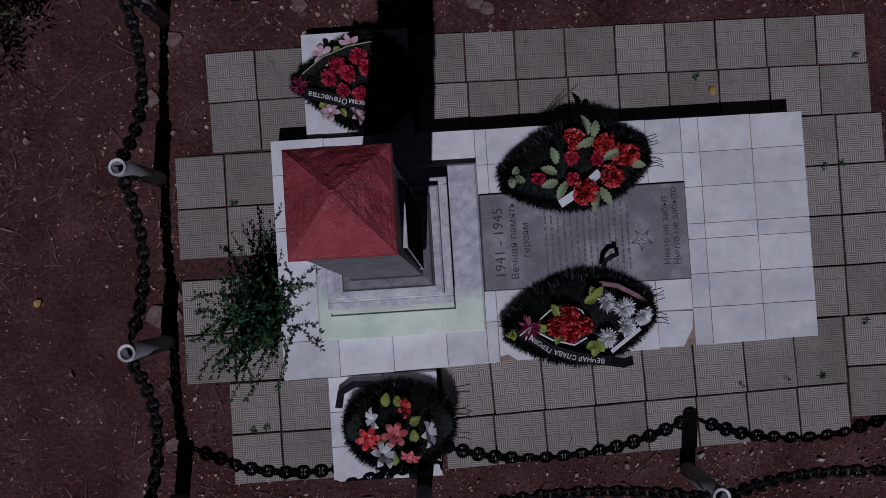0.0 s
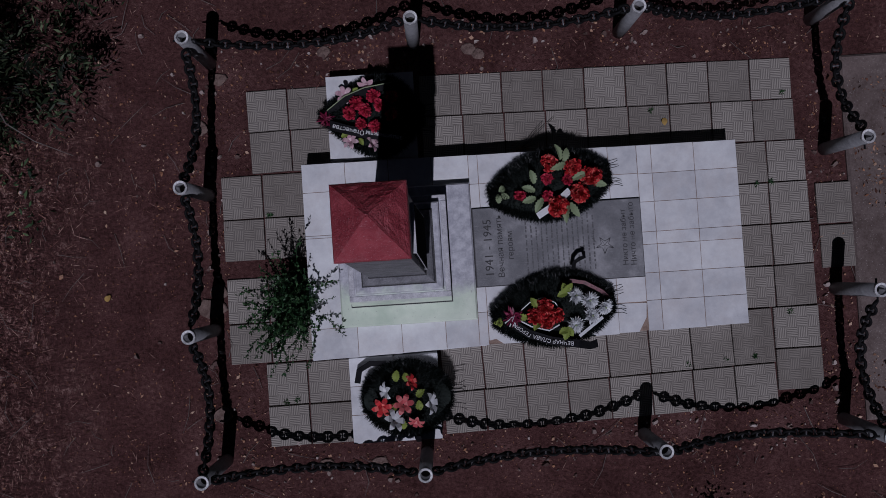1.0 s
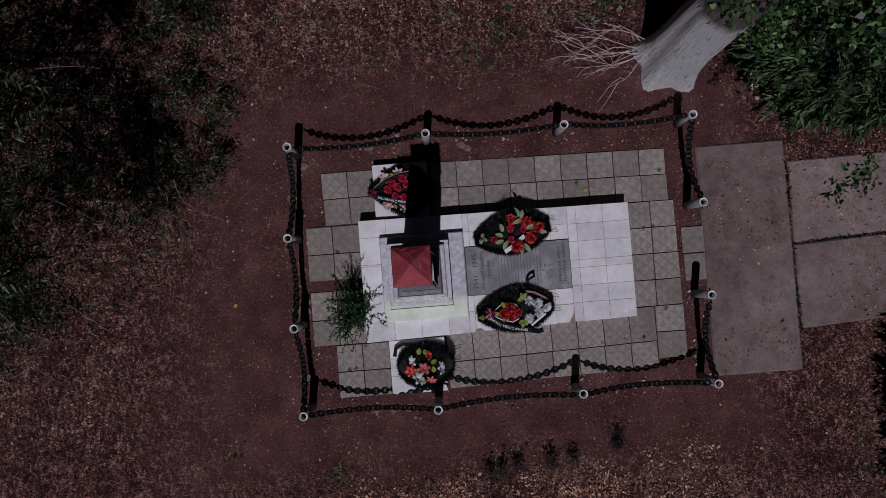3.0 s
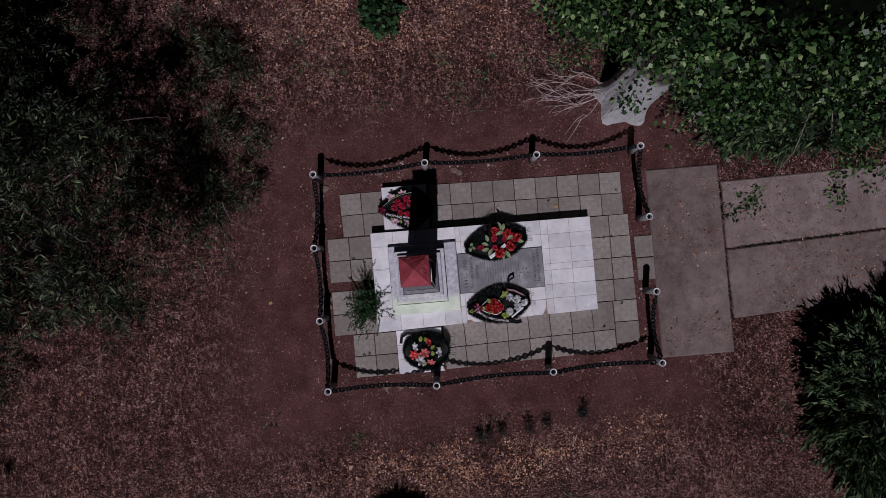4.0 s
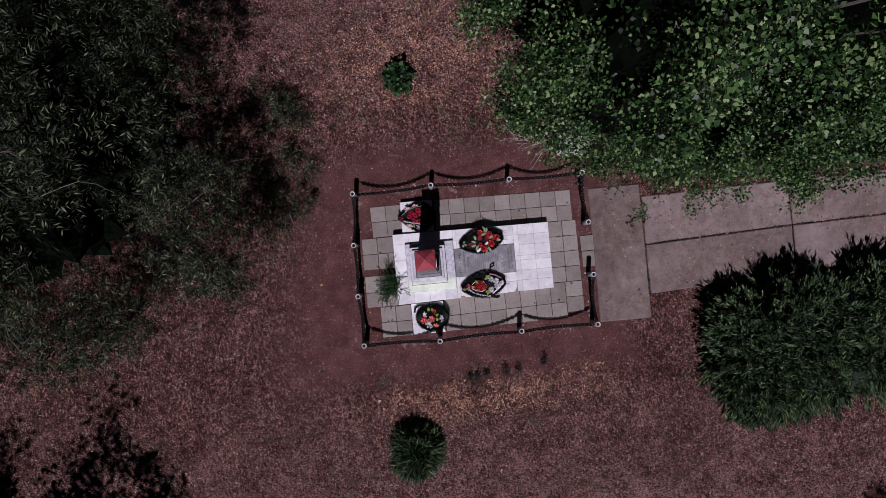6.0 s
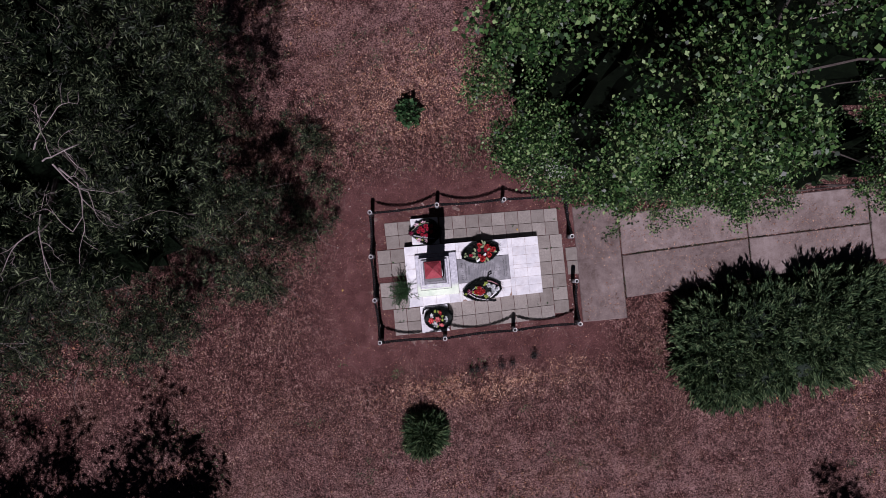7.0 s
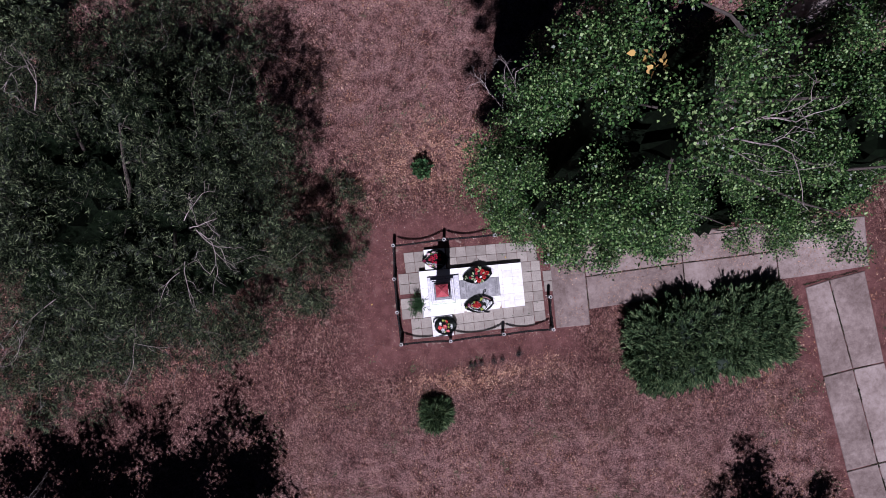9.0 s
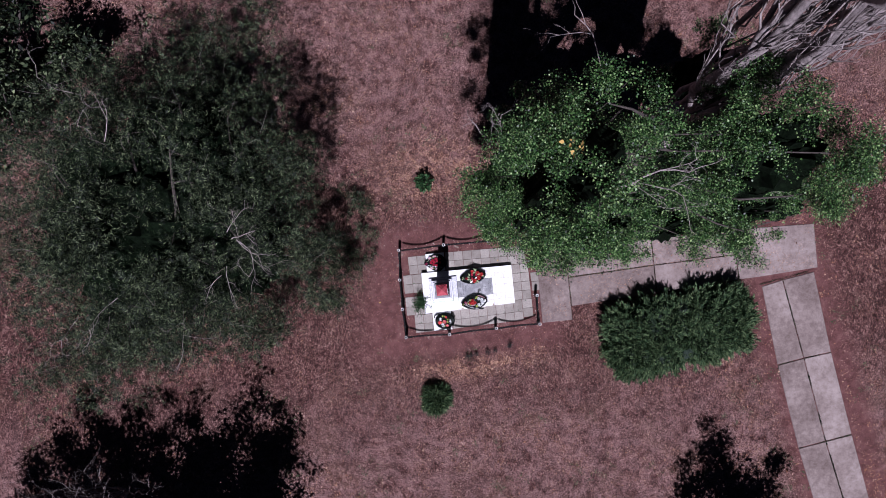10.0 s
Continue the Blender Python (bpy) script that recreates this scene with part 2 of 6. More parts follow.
def concrete_material():
    m = Nodes("path_concrete")
    pos = m.add("NewGeometry").outputs["Position"]
    rnd = m.add("ObjectInfo").outputs["Random"]
    big, mid, fine = m.noise(pos, 0.8, 5.0), m.noise(pos, 6.0, 8.0, 0.7), m.noise(pos, 70.0, 8.0, 0.75)
    fac = m.math('ADD', m.math('MULTIPLY', big, 0.35), m.math('ADD', m.math('MULTIPLY', mid, 0.35), m.math('MULTIPLY', fine, 0.3)))
    fac = m.math('ADD', fac, m.math('MULTIPLY', m.math('SUBTRACT', rnd, 0.5), 0.08))
    col = m.ramp(fac, [(0.38, (0.088, 0.064, 0.058)), (0.50, (0.170, 0.134, 0.124)), (0.63, (0.29, 0.244, 0.230))])
    pit = m.add("TexVoronoi", Vector=pos, Scale=55.0).outputs["Distance"]
    col = m.mix(m.math('MULTIPLY', m.step(pit, 0.2, 0.06), 0.6), col, (0.44, 0.40, 0.38))
    col = m.mix(m.math('MULTIPLY', m.step(m.noise(pos, 3.0, 7.0, 0.75), 0.56, 0.72), 0.38), col, (0.10, 0.068, 0.062))
    m.bump(m.math('ADD', mid, fine), 0.35, 0.006)
    return m.done(col, 0.93, 0.0, 0.2)


def trunk_material():
    """Grey furrowed bark, limewashed to about two metres."""
    m = Nodes("bark")
    co = m.coords()
    xyz = m.add("SeparateXYZ", Vector=co)
    furrow = m.add("TexNoise", Vector=m.add("Mapping", Vector=co, Scale=(9.0, 9.0, 1.6)).outputs[0], Scale=2.4, Detail=7.0, Roughness=0.7)
    f = furrow.outputs["Fac"]
    bark = m.ramp(f, [(0.35, (0.07, 0.058, 0.05)), (0.6, (0.22, 0.19, 0.17)), (0.75, (0.33, 0.295, 0.27))])
    line = m.math('ADD', xyz.outputs[2], m.math('MULTIPLY', m.math('SUBTRACT', f, 0.5), 0.3))
    white = m.math('MULTIPLY', m.step(line, 1.85, 1.7), m.step(f, 0.28, 0.42))
    m.bump(f, 1.0, 0.09)
    return m.done(m.mix(white, bark, (0.74, 0.76, 0.75)), 0.9, 0.0, 0.2)


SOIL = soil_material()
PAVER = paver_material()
TILE = tile_material()
MORTAR = plain("mortar", (0.17, 0.11, 0.085), (0.36, 0.27, 0.22), 14.0, 0.95)
CAP = cap_material()
LIME = limewash_material()
RENDER_GREY = plain("grey_silver_paint", (0.10, 0.10, 0.11), (0.27, 0.27, 0.285), 14.0, 0.6, bump=0.9, dist=0.008)
PALE_EDGE = plain("pale_paint", (0.36, 0.36, 0.39), (0.70, 0.70, 0.72), 24.0, 0.7, bump=0.7, dist=0.006)
BLACK_STONE = plain("black_granite", (0.012, 0.012, 0.014), (0.03, 0.03, 0.034), 60.0, 0.95, spec=0.0, bump=0.02)
GRANITE = granite_material()
ENGRAVE = plain("engraved_grey", (0.035, 0.034, 0.036), (0.07, 0.068, 0.07), 60.0, 0.8)
FAINT = plain("worn_engraving", (0.085, 0.084, 0.088), (0.13, 0.128, 0.133), 60.0, 0.7)
EDGE_STONE = plain("sunken_stone", (0.07, 0.04, 0.034), (0.24, 0.17, 0.145), 18.0, 0.95, bump=0.8, dist=0.008)
CONCRETE = concrete_material()
PIPE = plain("grey_pipe", (0.13, 0.13, 0.135), (0.24, 0.24, 0.245), 14.0, 0.75, bump=0.4)
# coarse noise turns parts of the white rim dark
RIM = plain("white_rim", (0.10, 0.10, 0.105), (0.85, 0.85, 0.85), 16.0, 0.75, bump=0.5)
HOLLOW = plain("hollow_dark", (0.012, 0.011, 0.01), (0.03, 0.027, 0.025), 30.0, 0.95)
IRON = plain("black_iron", (0.003, 0.003, 0.0035), (0.009, 0.009, 0.0095), 40.0, 0.6, spec=0.10, bump=0.4)
STUD = plain("worn_iron", (0.05, 0.05, 0.055), (0.16, 0.16, 0.17), 60.0, 0.4, metal=0.4)
BARK = trunk_material()
TWIG = plain("grey_twig", (0.08, 0.065, 0.058), (0.23, 0.20, 0.185), 6.0, 0.9, bump=0.5)
GREY_WOOD = plain("bleached_wood", (0.10, 0.082, 0.079), (0.38, 0.325, 0.32), 9.0, 0.85, bump=0.8, dist=0.02)
STRAW = leaf_material("straw", [(0.035, 0.015, 0.012), (0.10, 0.046, 0.037), (0.25, 0.120, 0.098), (0.54, 0.365, 0.30)], 0.8)
LITTER = leaf_material("dead_leaf", [(0.04, 0.017, 0.012), (0.15, 0.062, 0.038), (0.38, 0.19, 0.105), (0.60, 0.43, 0.32)], 0.8)
TAN_LEAF = leaf_material("tan_leaf", [(0.11, 0.040, 0.022), (0.30, 0.145, 0.085), (0.54, 0.32, 0.215), (0.72, 0.51, 0.39)], 0.8)
STONE = leaf_material("pale_stone", [(0.06, 0.034, 0.029), (0.13, 0.085, 0.075), (0.26, 0.20, 0.18), (0.50, 0.43, 0.40)], 0.9, through=0.0)
POPLAR = leaf_material("poplar_leaf", [(0.003, 0.009, 0.003), (0.007, 0.023, 0.006), (0.020, 0.058, 0.013), (0.060, 0.128, 0.034), (0.22, 0.31, 0.125)], 0.45, None, 0.04, 0.3)
# most tones near black, few bright: the crowns' darkness is in the leaf colour
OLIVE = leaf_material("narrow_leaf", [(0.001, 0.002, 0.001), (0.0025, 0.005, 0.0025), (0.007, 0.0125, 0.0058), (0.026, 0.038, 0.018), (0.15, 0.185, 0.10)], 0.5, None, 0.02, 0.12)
JUNIPER = leaf_material("juniper", [(0.008, 0.019, 0.009), (0.025, 0.052, 0.023), (0.066, 0.112, 0.047), (0.17, 0.225, 0.11)], 0.65, None, 0.05, 0.15)
WEED = leaf_material("weed_leaf", [(0.012, 0.04, 0.016), (0.035, 0.09, 0.033), (0.08, 0.15, 0.06)], 0.5, None, 0.2)
TINSEL = leaf_material("wreath_needle", [(0.0008, 0.0012, 0.0012), (0.0015, 0.0024, 0.0022), (0.004, 0.006, 0.0055), (0.022, 0.028, 0.027)], 0.4, None, 0.0, 0.15)
WREATH_BACK = plain("wreath_backing", (0.004, 0.007, 0.006), (0.012, 0.018, 0.014), 40.0, 0.9)
ROSE = leaf_material("red_fabric", [(0.22, 0.008, 0.012), (0.62, 0.032, 0.036), (0.88, 0.24, 0.20)], 0.5, None, 0.15)
PINK_ROSE = leaf_material("crimson_fabric", [(0.36, 0.012, 0.045), (0.56, 0.03, 0.075), (0.70, 0.10, 0.14)], 0.6, None, 0.2)
CORAL = leaf_material("coral_fabric", [(0.45, 0.06, 0.075), (0.60, 0.14, 0.14), (0.70, 0.25, 0.24)], 0.6, None, 0.2)
WHITE_PETAL = leaf_material("white_fabric", [(0.58, 0.60, 0.62), (0.72, 0.74, 0.75), (0.82, 0.83, 0.83)], 0.6, None, 0.2)
LILY = leaf_material("pink_fabric", [(0.50, 0.27, 0.34), (0.66, 0.44, 0.49), (0.76, 0.60, 0.62)], 0.6, None, 0.2)
PALE_LEAF = leaf_material("pale_fabric_leaf", [(0.16, 0.22, 0.11), (0.30, 0.36, 0.21), (0.46, 0.50, 0.36)], 0.6, None, 0.15)
LIME_LEAF = leaf_material("lime_fabric_leaf", [(0.16, 0.23, 0.04), (0.28, 0.34, 0.07), (0.42, 0.44, 0.14)], 0.6, None, 0.15)
RIBBON = plain("black_ribbon", (0.003, 0.003, 0.004), (0.009, 0.009, 0.011), 30.0, 0.65, spec=0.1)
LETTER = plain("white_print", (0.62, 0.62, 0.63), (0.80, 0.80, 0.80), 60.0, 0.6)
MAROON = leaf_material("maroon_bow", [(0.10, 0.008, 0.03), (0.22, 0.02, 0.06), (0.36, 0.10, 0.16)], 0.3, None, 0.1)
DARK_RED = plain("dark_red_band", (0.045, 0.005, 0.010), (0.22, 0.05, 0.07), 30.0, 0.5)
CREAM_LEAF = leaf_material("cream_dead_leaf", [(0.22, 0.16, 0.10), (0.42, 0.34, 0.24), (0.62, 0.54, 0.42)], 0.8)
GOLD_LEAF = leaf_material("yellow_leaf", [(0.38, 0.24, 0.06), (0.52, 0.36, 0.13)], 0.7)


# ---- building blocks ----
def part(name, bm, material, parent=None, label=""):
    """Links a bmesh as one mesh object, under a thing or a part if there is one."""
    me = bpy.data.meshes.new(name)
    bm.normal_update()
    bm.to_mesh(me)
    bm.free()
    return mesh_part(name, me, material, parent, label)


def mesh_part(name, me, material, parent=None, label=""):
    if material and not me.materials:
        me.materials.append(material)
    ob = new(name, me)
    if parent:
        ob.parent = parent
    if label:
        ob["label"] = label
    return ob


def empty(name, at=(0, 0, 0)):
    ob = new(name)
    ob.location = at
    ob.empty_display_size = 0.1
    return ob


def smooth(ob):
    ob.data.polygons.foreach_set("use_smooth", [True] * len(ob.data.polygons))
    return ob


def box_into(bm, x0, x1, y0, y1, z0, z1, bevel=0.0):
    r = bmesh.ops.create_cube(bm, size=1.0, matrix=Matrix.LocRotScale(
        ((x0 + x1) / 2, (y0 + y1) / 2, (z0 + z1) / 2), None, (x1 - x0, y1 - y0, z1 - z0)))
    if bevel:
        edges = list({e for v in r["verts"] for e in v.link_edges})
        bmesh.ops.bevel(bm, geom=edges, offset=bevel, segments=1, affect='EDGES', profile=0.5)


def box(x0, x1, y0, y1, z0, z1, bevel=0.0):
    bm = bmesh.new()
    box_into(bm, x0, x1, y0, y1, z0, z1, bevel)
    return bm


def prism(poly, z0, z1, bevel=0.0):
    """A slab over a plan outline."""
    bm = bmesh.new()
    lo = [bm.verts.new((x, y, z0)) for x, y in poly]
    hi = [bm.verts.new((x, y, z1)) for x, y in poly]
    n = len(poly)
    top = bm.faces.new(hi)
    bm.faces.new(lo[::-1])
    for i in range(n):
        bm.faces.new((lo[i], lo[(i + 1) % n], hi[(i + 1) % n], hi[i]))
    if bevel:
        bmesh.ops.bevel(bm, geom=list(top.edges), offset=bevel, segments=1, affect='EDGES', profile=0.5)
    bmesh.ops.recalc_face_normals(bm, faces=bm.faces)
    return bm


def loft(levels):
    """A square-section body from (z, cx, cy, half_x, half_y) levels, closed below and above."""
    bm = bmesh.new()
    rings = [[bm.verts.new((cx + sx * hx, cy + sy * hy, z)) for sx, sy in ((-1, -1), (1, -1), (1, 1), (-1, 1))]
             for z, cx, cy, hx, hy in levels]
    for a, b in zip(rings, rings[1:]):
        for i in range(4):
            bm.faces.new((a[i], a[(i + 1) % 4], b[(i + 1) % 4], b[i]))
    bm.faces.new(rings[0][::-1])
    bm.faces.new(rings[-1])
    return bm


def tube_into(bm, points, radii, sides=8):
    """A tapered tube along points, closed at both ends."""
    pts = [Vector(p) for p in points]
    rings = []
    side = None
    for i, p in enumerate(pts):
        d = (pts[min(i + 1, len(pts) - 1)] - pts[max(i - 1, 0)]).normalized()
        ref = side if side is not None else (Vector((1, 0, 0)) if abs(d.x) < 0.8 else Vector((0, 1, 0)))
        side = (ref - d * ref.dot(d)).normalized()
        other = d.cross(side)
        rings.append([bm.verts.new(p + (side * math.cos(a) + other * math.sin(a)) * radii[i])
                      for a in (2 * math.pi * k / sides for k in range(sides))])
    for a, b in zip(rings, rings[1:]):
        for k in range(sides):
            bm.faces.new((a[k], a[(k + 1) % sides], b[(k + 1) % sides], b[k]))
    bm.faces.new(rings[0][::-1])
    bm.faces.new(rings[-1])


def quad_mesh(name, verts, faces_per=1, n=4):
    """A mesh of loose polygons: verts (count, n, 3)."""
    verts = np.asarray(verts, dtype=np.float32)
    count = verts.shape[0]
    me = bpy.data.meshes.new(name)
    me.vertices.add(count * n)
    me.vertices.foreach_set("co", verts.reshape(-1))
    me.loops.add(count * n)
    me.loops.foreach_set("vertex_index", np.arange(count * n, dtype=np.int32))
    me.polygons.add(count)
    me.polygons.foreach_set("loop_start", np.arange(0, count * n, n, dtype=np.int32))
    me.update(calc_edges=True)
    return me


def unit(a):
    return a / np.maximum(np.linalg.norm(a, axis=-1, keepdims=True), 1e-9)


def blades(at, along, length, width, rng, fold=0.25, flat=False, wide=0.45):
    """Diamond leaves: base at `at`, pointing `along`, one folded quad each."""
    count = len(at)
    along = unit(along)
    ref = unit(rng.normal(size=(count, 3)) * (0.35 if flat else 1.0) + (np.array([0, 0, 1.0]) if flat else 0.0))
    side = unit(np.cross(along, ref))
    up = np.cross(side, along)
    L, Wd = np.asarray(length).reshape(-1, 1), np.asarray(width).reshape(-1, 1)
    mid = at + along * L * wide
    v = np.empty((count, 4, 3))
    v[:, 0] = at
    v[:, 1] = mid + side * Wd * 0.5 + up * Wd * fold
    v[:, 2] = at + along * L
    v[:, 3] = mid - side * Wd * 0.5 + up * Wd * fold
    return v


def leaves6(at, along, length, width, rng, fold=0.2):
    """Broad leaves with a drawn-out tip, six corners each."""
    count = len(at)
    along = unit(along)
    side = unit(np.cross(along, unit(rng.normal(size=(count, 3)))))
    up = np.cross(side, along)
    L, Wd = np.asarray(length).reshape(-1, 1), np.asarray(width).reshape(-1, 1)
    v = np.empty((count, 6, 3))
    for k, (a, s) in enumerate(((0.0, 0.0), (0.18, 0.42), (0.5, 0.46), (1.0, 0.0), (0.5, -0.46), (0.18, -0.42))):
        v[:, k] = at + along * L * a + side * Wd * s + up * Wd * abs(s) * fold
    return v


# ---- ground ----
def ground_z(x, y):
    near = max(abs(x - 0.4) - 2.3, abs(y) - 1.55)
    amp = 0.006 if near < 0 else min(0.006 + near * 0.008, 0.035)
    if abs(y - 0.1) < 1.7 and x > 2.6 or abs(x - 11.5) < 2.2 and y < 0:
        amp = 0.006
    return -0.022 + amp * noise.noise((x * 0.9, y * 0.9, 0.3)) + 0.4 * amp * noise.noise((x * 3.1, y * 3.1, 5.0))


def build_ground():
    steps = np.concatenate([-np.geomspace(400, 16, 14), np.linspace(-15, 15, 181), np.geomspace(16, 400, 14)])
    n = len(steps)
    verts = []
    for y in steps:
        for x in steps:
            verts.append((x, y, ground_z(x, y)))
    faces = [(j * n + i, j * n + i + 1, (j + 1) * n + i + 1, (j + 1) * n + i) for j in range(n - 1) for i in range(n - 1)]
    me = bpy.data.meshes.new("ground")
    me.from_pydata(verts, [], faces)
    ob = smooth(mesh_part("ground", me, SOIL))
    return tagged(ob, "reddish brown dry soil ground with trodden bare patches", "ground", kind="structure")


build_ground()


# ---- concrete path slabs ----
def build_path():
    path = tagged(empty("path", (6, 0, 0)), "grey concrete slab path with weathered joints", "path", kind="structure")
    plans = [
        [(2.76, -1.45), (3.765, -1.45), (3.765, 1.17), (2.76, 1.17)],
        [(3.79, -0.99), (6.66, -0.83), (6.66, 0.09), (3.79, -0.03)],
        [(3.79, -0.005), (6.66, 0.115), (6.66, 0.98), (3.79, 0.92)],
        [(6.685, -0.83), (9.44, -0.66), (9.44, 0.165), (6.685, 0.09)],
        [(6.685, 0.115), (9.44, 0.19), (9.44, 1.02), (6.685, 0.98)],
        [(9.465, -0.66), (10.1, -0.64), (12.12, -0.52), (12.16, 0.95), (9.465, 1.02)],
        [(10.20, -0.98), (10.90, -0.83), (11.31, -3.48), (10.43, -3.62)],
        [(10.925, -0.825), (11.98, -0.66), (12.25, -3.37), (11.335, -3.475)],
        [(10.435, -3.65), (11.315, -3.51), (11.73, -6.30), (10.82, -6.44)],
        [(11.34, -3.505), (12.255, -3.40), (12.63, -6.16), (11.755, -6.295)],
        [(10.825, -6.47), (11.735, -6.33), (12.24, -9.0), (11.32, -9.2)],
        [(11.76, -6.325), (12.635, -6.19), (13.05, -8.9), (12.265, -9.0)],
    ]
    for p in plans:
        part("path_slab", prism([(x - 6, y) for x, y in p], -0.10, 0.008, 0.016), CONCRETE, path)


build_path()


# ---- memorial platform, tiled ----
TOP = 0.20


def tile(parent, x0, x1, y0, y1, z, cut=None, pad=0.0018):
    x0, x1, y0, y1 = x0 + pad, x1 - pad, y0 + pad, y1 - pad
    if cut:
        poly = cut
    else:
        poly = [(x0, y0), (x1, y0), (x1, y1), (x0, y1)]
    cx, cy = (x0 + x1) / 2, (y0 + y1) / 2
    ob = part("tile", prism([(x - cx, y - cy) for x, y in poly], -0.009, 0.0, 0.0008), TILE, parent)
    ob.location = (cx, cy, z + random.uniform(-0.0008, 0.0012))
    ob.rotation_euler = (random.gauss(0, 0.0025), random.gauss(0, 0.0025), random.gauss(0, 0.002))
    return ob


def build_platform():
    body = part("memorial_platform", prism([(-1.115, -0.742), (1.885, -0.675), (1.885, 0.58), (-1.115, 0.603)], -0.05, TOP - 0.003), MORTAR)
    tagged(body, "low memorial platform faced with pale grey glazed tiles, two broken edges", "platform")
    def south(x):
        return -0.747 + (x + 1.12) * 0.0223
    def north(x):
        return 0.606 - (x + 1.12) * 0.0075
    rows = [(0.39, None), (0.194, 0.39), (-0.013, 0.194), (-0.10, -0.013), (-0.296, -0.10), (-0.485, -0.296), (None, -0.485)]
    cols = [1.30, 1.595, 1.89]
    for y0, y1 in rows:
        for x0, x1 in ((1.20, 1.30), (1.30, 1.595), (1.595, 1.89)):
            a, b = south(x0) if y0 is None else y0, north(x0) if y1 is None else y1
            tile(body, x0, x1, a, b, TOP)
    # strips beside the stone slab
    xs = [0.035, 0.10, 0.40, 0.70, 1.0, 1.20]
    for x0, x1 in zip(xs, xs[1:]):
        tile(body, x0, x1, 0.395, north(x0), TOP)
        tile(body, x0, x1, 0.225, 0.395, TOP)
        tile(body, x0, x1, -0.492, -0.318, TOP)
        a = south(x0)
        if x0 == 1.0:
            tile(body, x0, x1, a, -0.492, TOP, [(x0, a + 0.003), (1.135, a + 0.003), (1.19, -0.60), (1.1975, -0.5), (x0, -0.495)])
        elif x0 == 0.10:
            tile(body, x0, x1, a, -0.492, TOP, [(0.20, a + 0.003), (x1 - 0.003, a + 0.003), (x1 - 0.003, -0.495), (0.103, -0.495), (0.103, -0.69), (0.15, -0.68)])
        else:
            tile(body, x0, x1, a, -0.492, TOP)
    # round the obelisk's step
    for x0, x1 in ((-1.12, -0.80), (-0.80, -0.495), (-0.495, -0.192), (-0.192, 0.035)):
        tile(body, x0, x1, south(x0), -0.536, TOP)
    for x0, x1 in ((-1.12, -0.82), (-0.82, -0.52), (-0.52, -0.22), (-0.22, 0.035)):
        tile(body, x0, x1, 0.408, north(x0), TOP)
    for y0, y1 in ((-0.536, -0.21), (-0.21, 0.09), (0.09, 0.108), (0.108, 0.408)):
        tile(body, -1.12, -0.898, y0, y1, TOP)
    # tiled sides
    for i in range(10):
        x0 = -1.12 + i * 0.301
        for fy, s in ((south, -1), (north, 1)):
            if s == -1 and i in (4, 7):
                continue
            y = fy(x0 + 0.15) - 0.004 * s
            me = box(-0.148, 0.148, -0.004, 0.004, -0.095, 0.093, 0.001)
            ob = part("tile", me, TILE, body)
            ob.location = (x0 + 0.15, y + 0.0035 * s, 0.095)
            ob.rotation_euler[2] = 0.0223 if s == -1 else -0.0075
    return body


def build_pad(x0, x1, y0, y1, z, label):
    body = part("tiled_pad", box(x0 + 0.006, x1 - 0.006, y0 + 0.006, y1 - 0.006, -0.05, z - 0.003), MORTAR)
    tagged(body, label, "plinth", group="tiled wreath pads")
    nx, ny = 2, 3
    for i in range(nx):
        for j in range(ny):
            a, b = x0 + (x1 - x0) * i / nx, x0 + (x1 - x0) * (i + 1) / nx
            c, d = y0 + (y1 - y0) * j / ny, y0 + (y1 - y0) * (j + 1) / ny
            tile(body, a, b, c, d, z)
    for i in range(2):
        for y, s in ((y0, -1), (y1, 1)):
            ob = part("tile", box(-0.15, 0.15, -0.004, 0.004, -0.06, 0.055, 0.001), TILE, body)
            ob.location = (x0 + (x1 - x0) * (i + 0.5) / 2, y - 0.003 * s, z - 0.065)
    return body


build_platform()
build_pad(-0.925, -0.305, 0.625, 1.225, 0.13, "white tiled pad carrying a wreath, partly in shadow")
build_pad(-0.885, -0.262, -1.352, -0.757, 0.13, "white tiled pad carrying a round wreath")


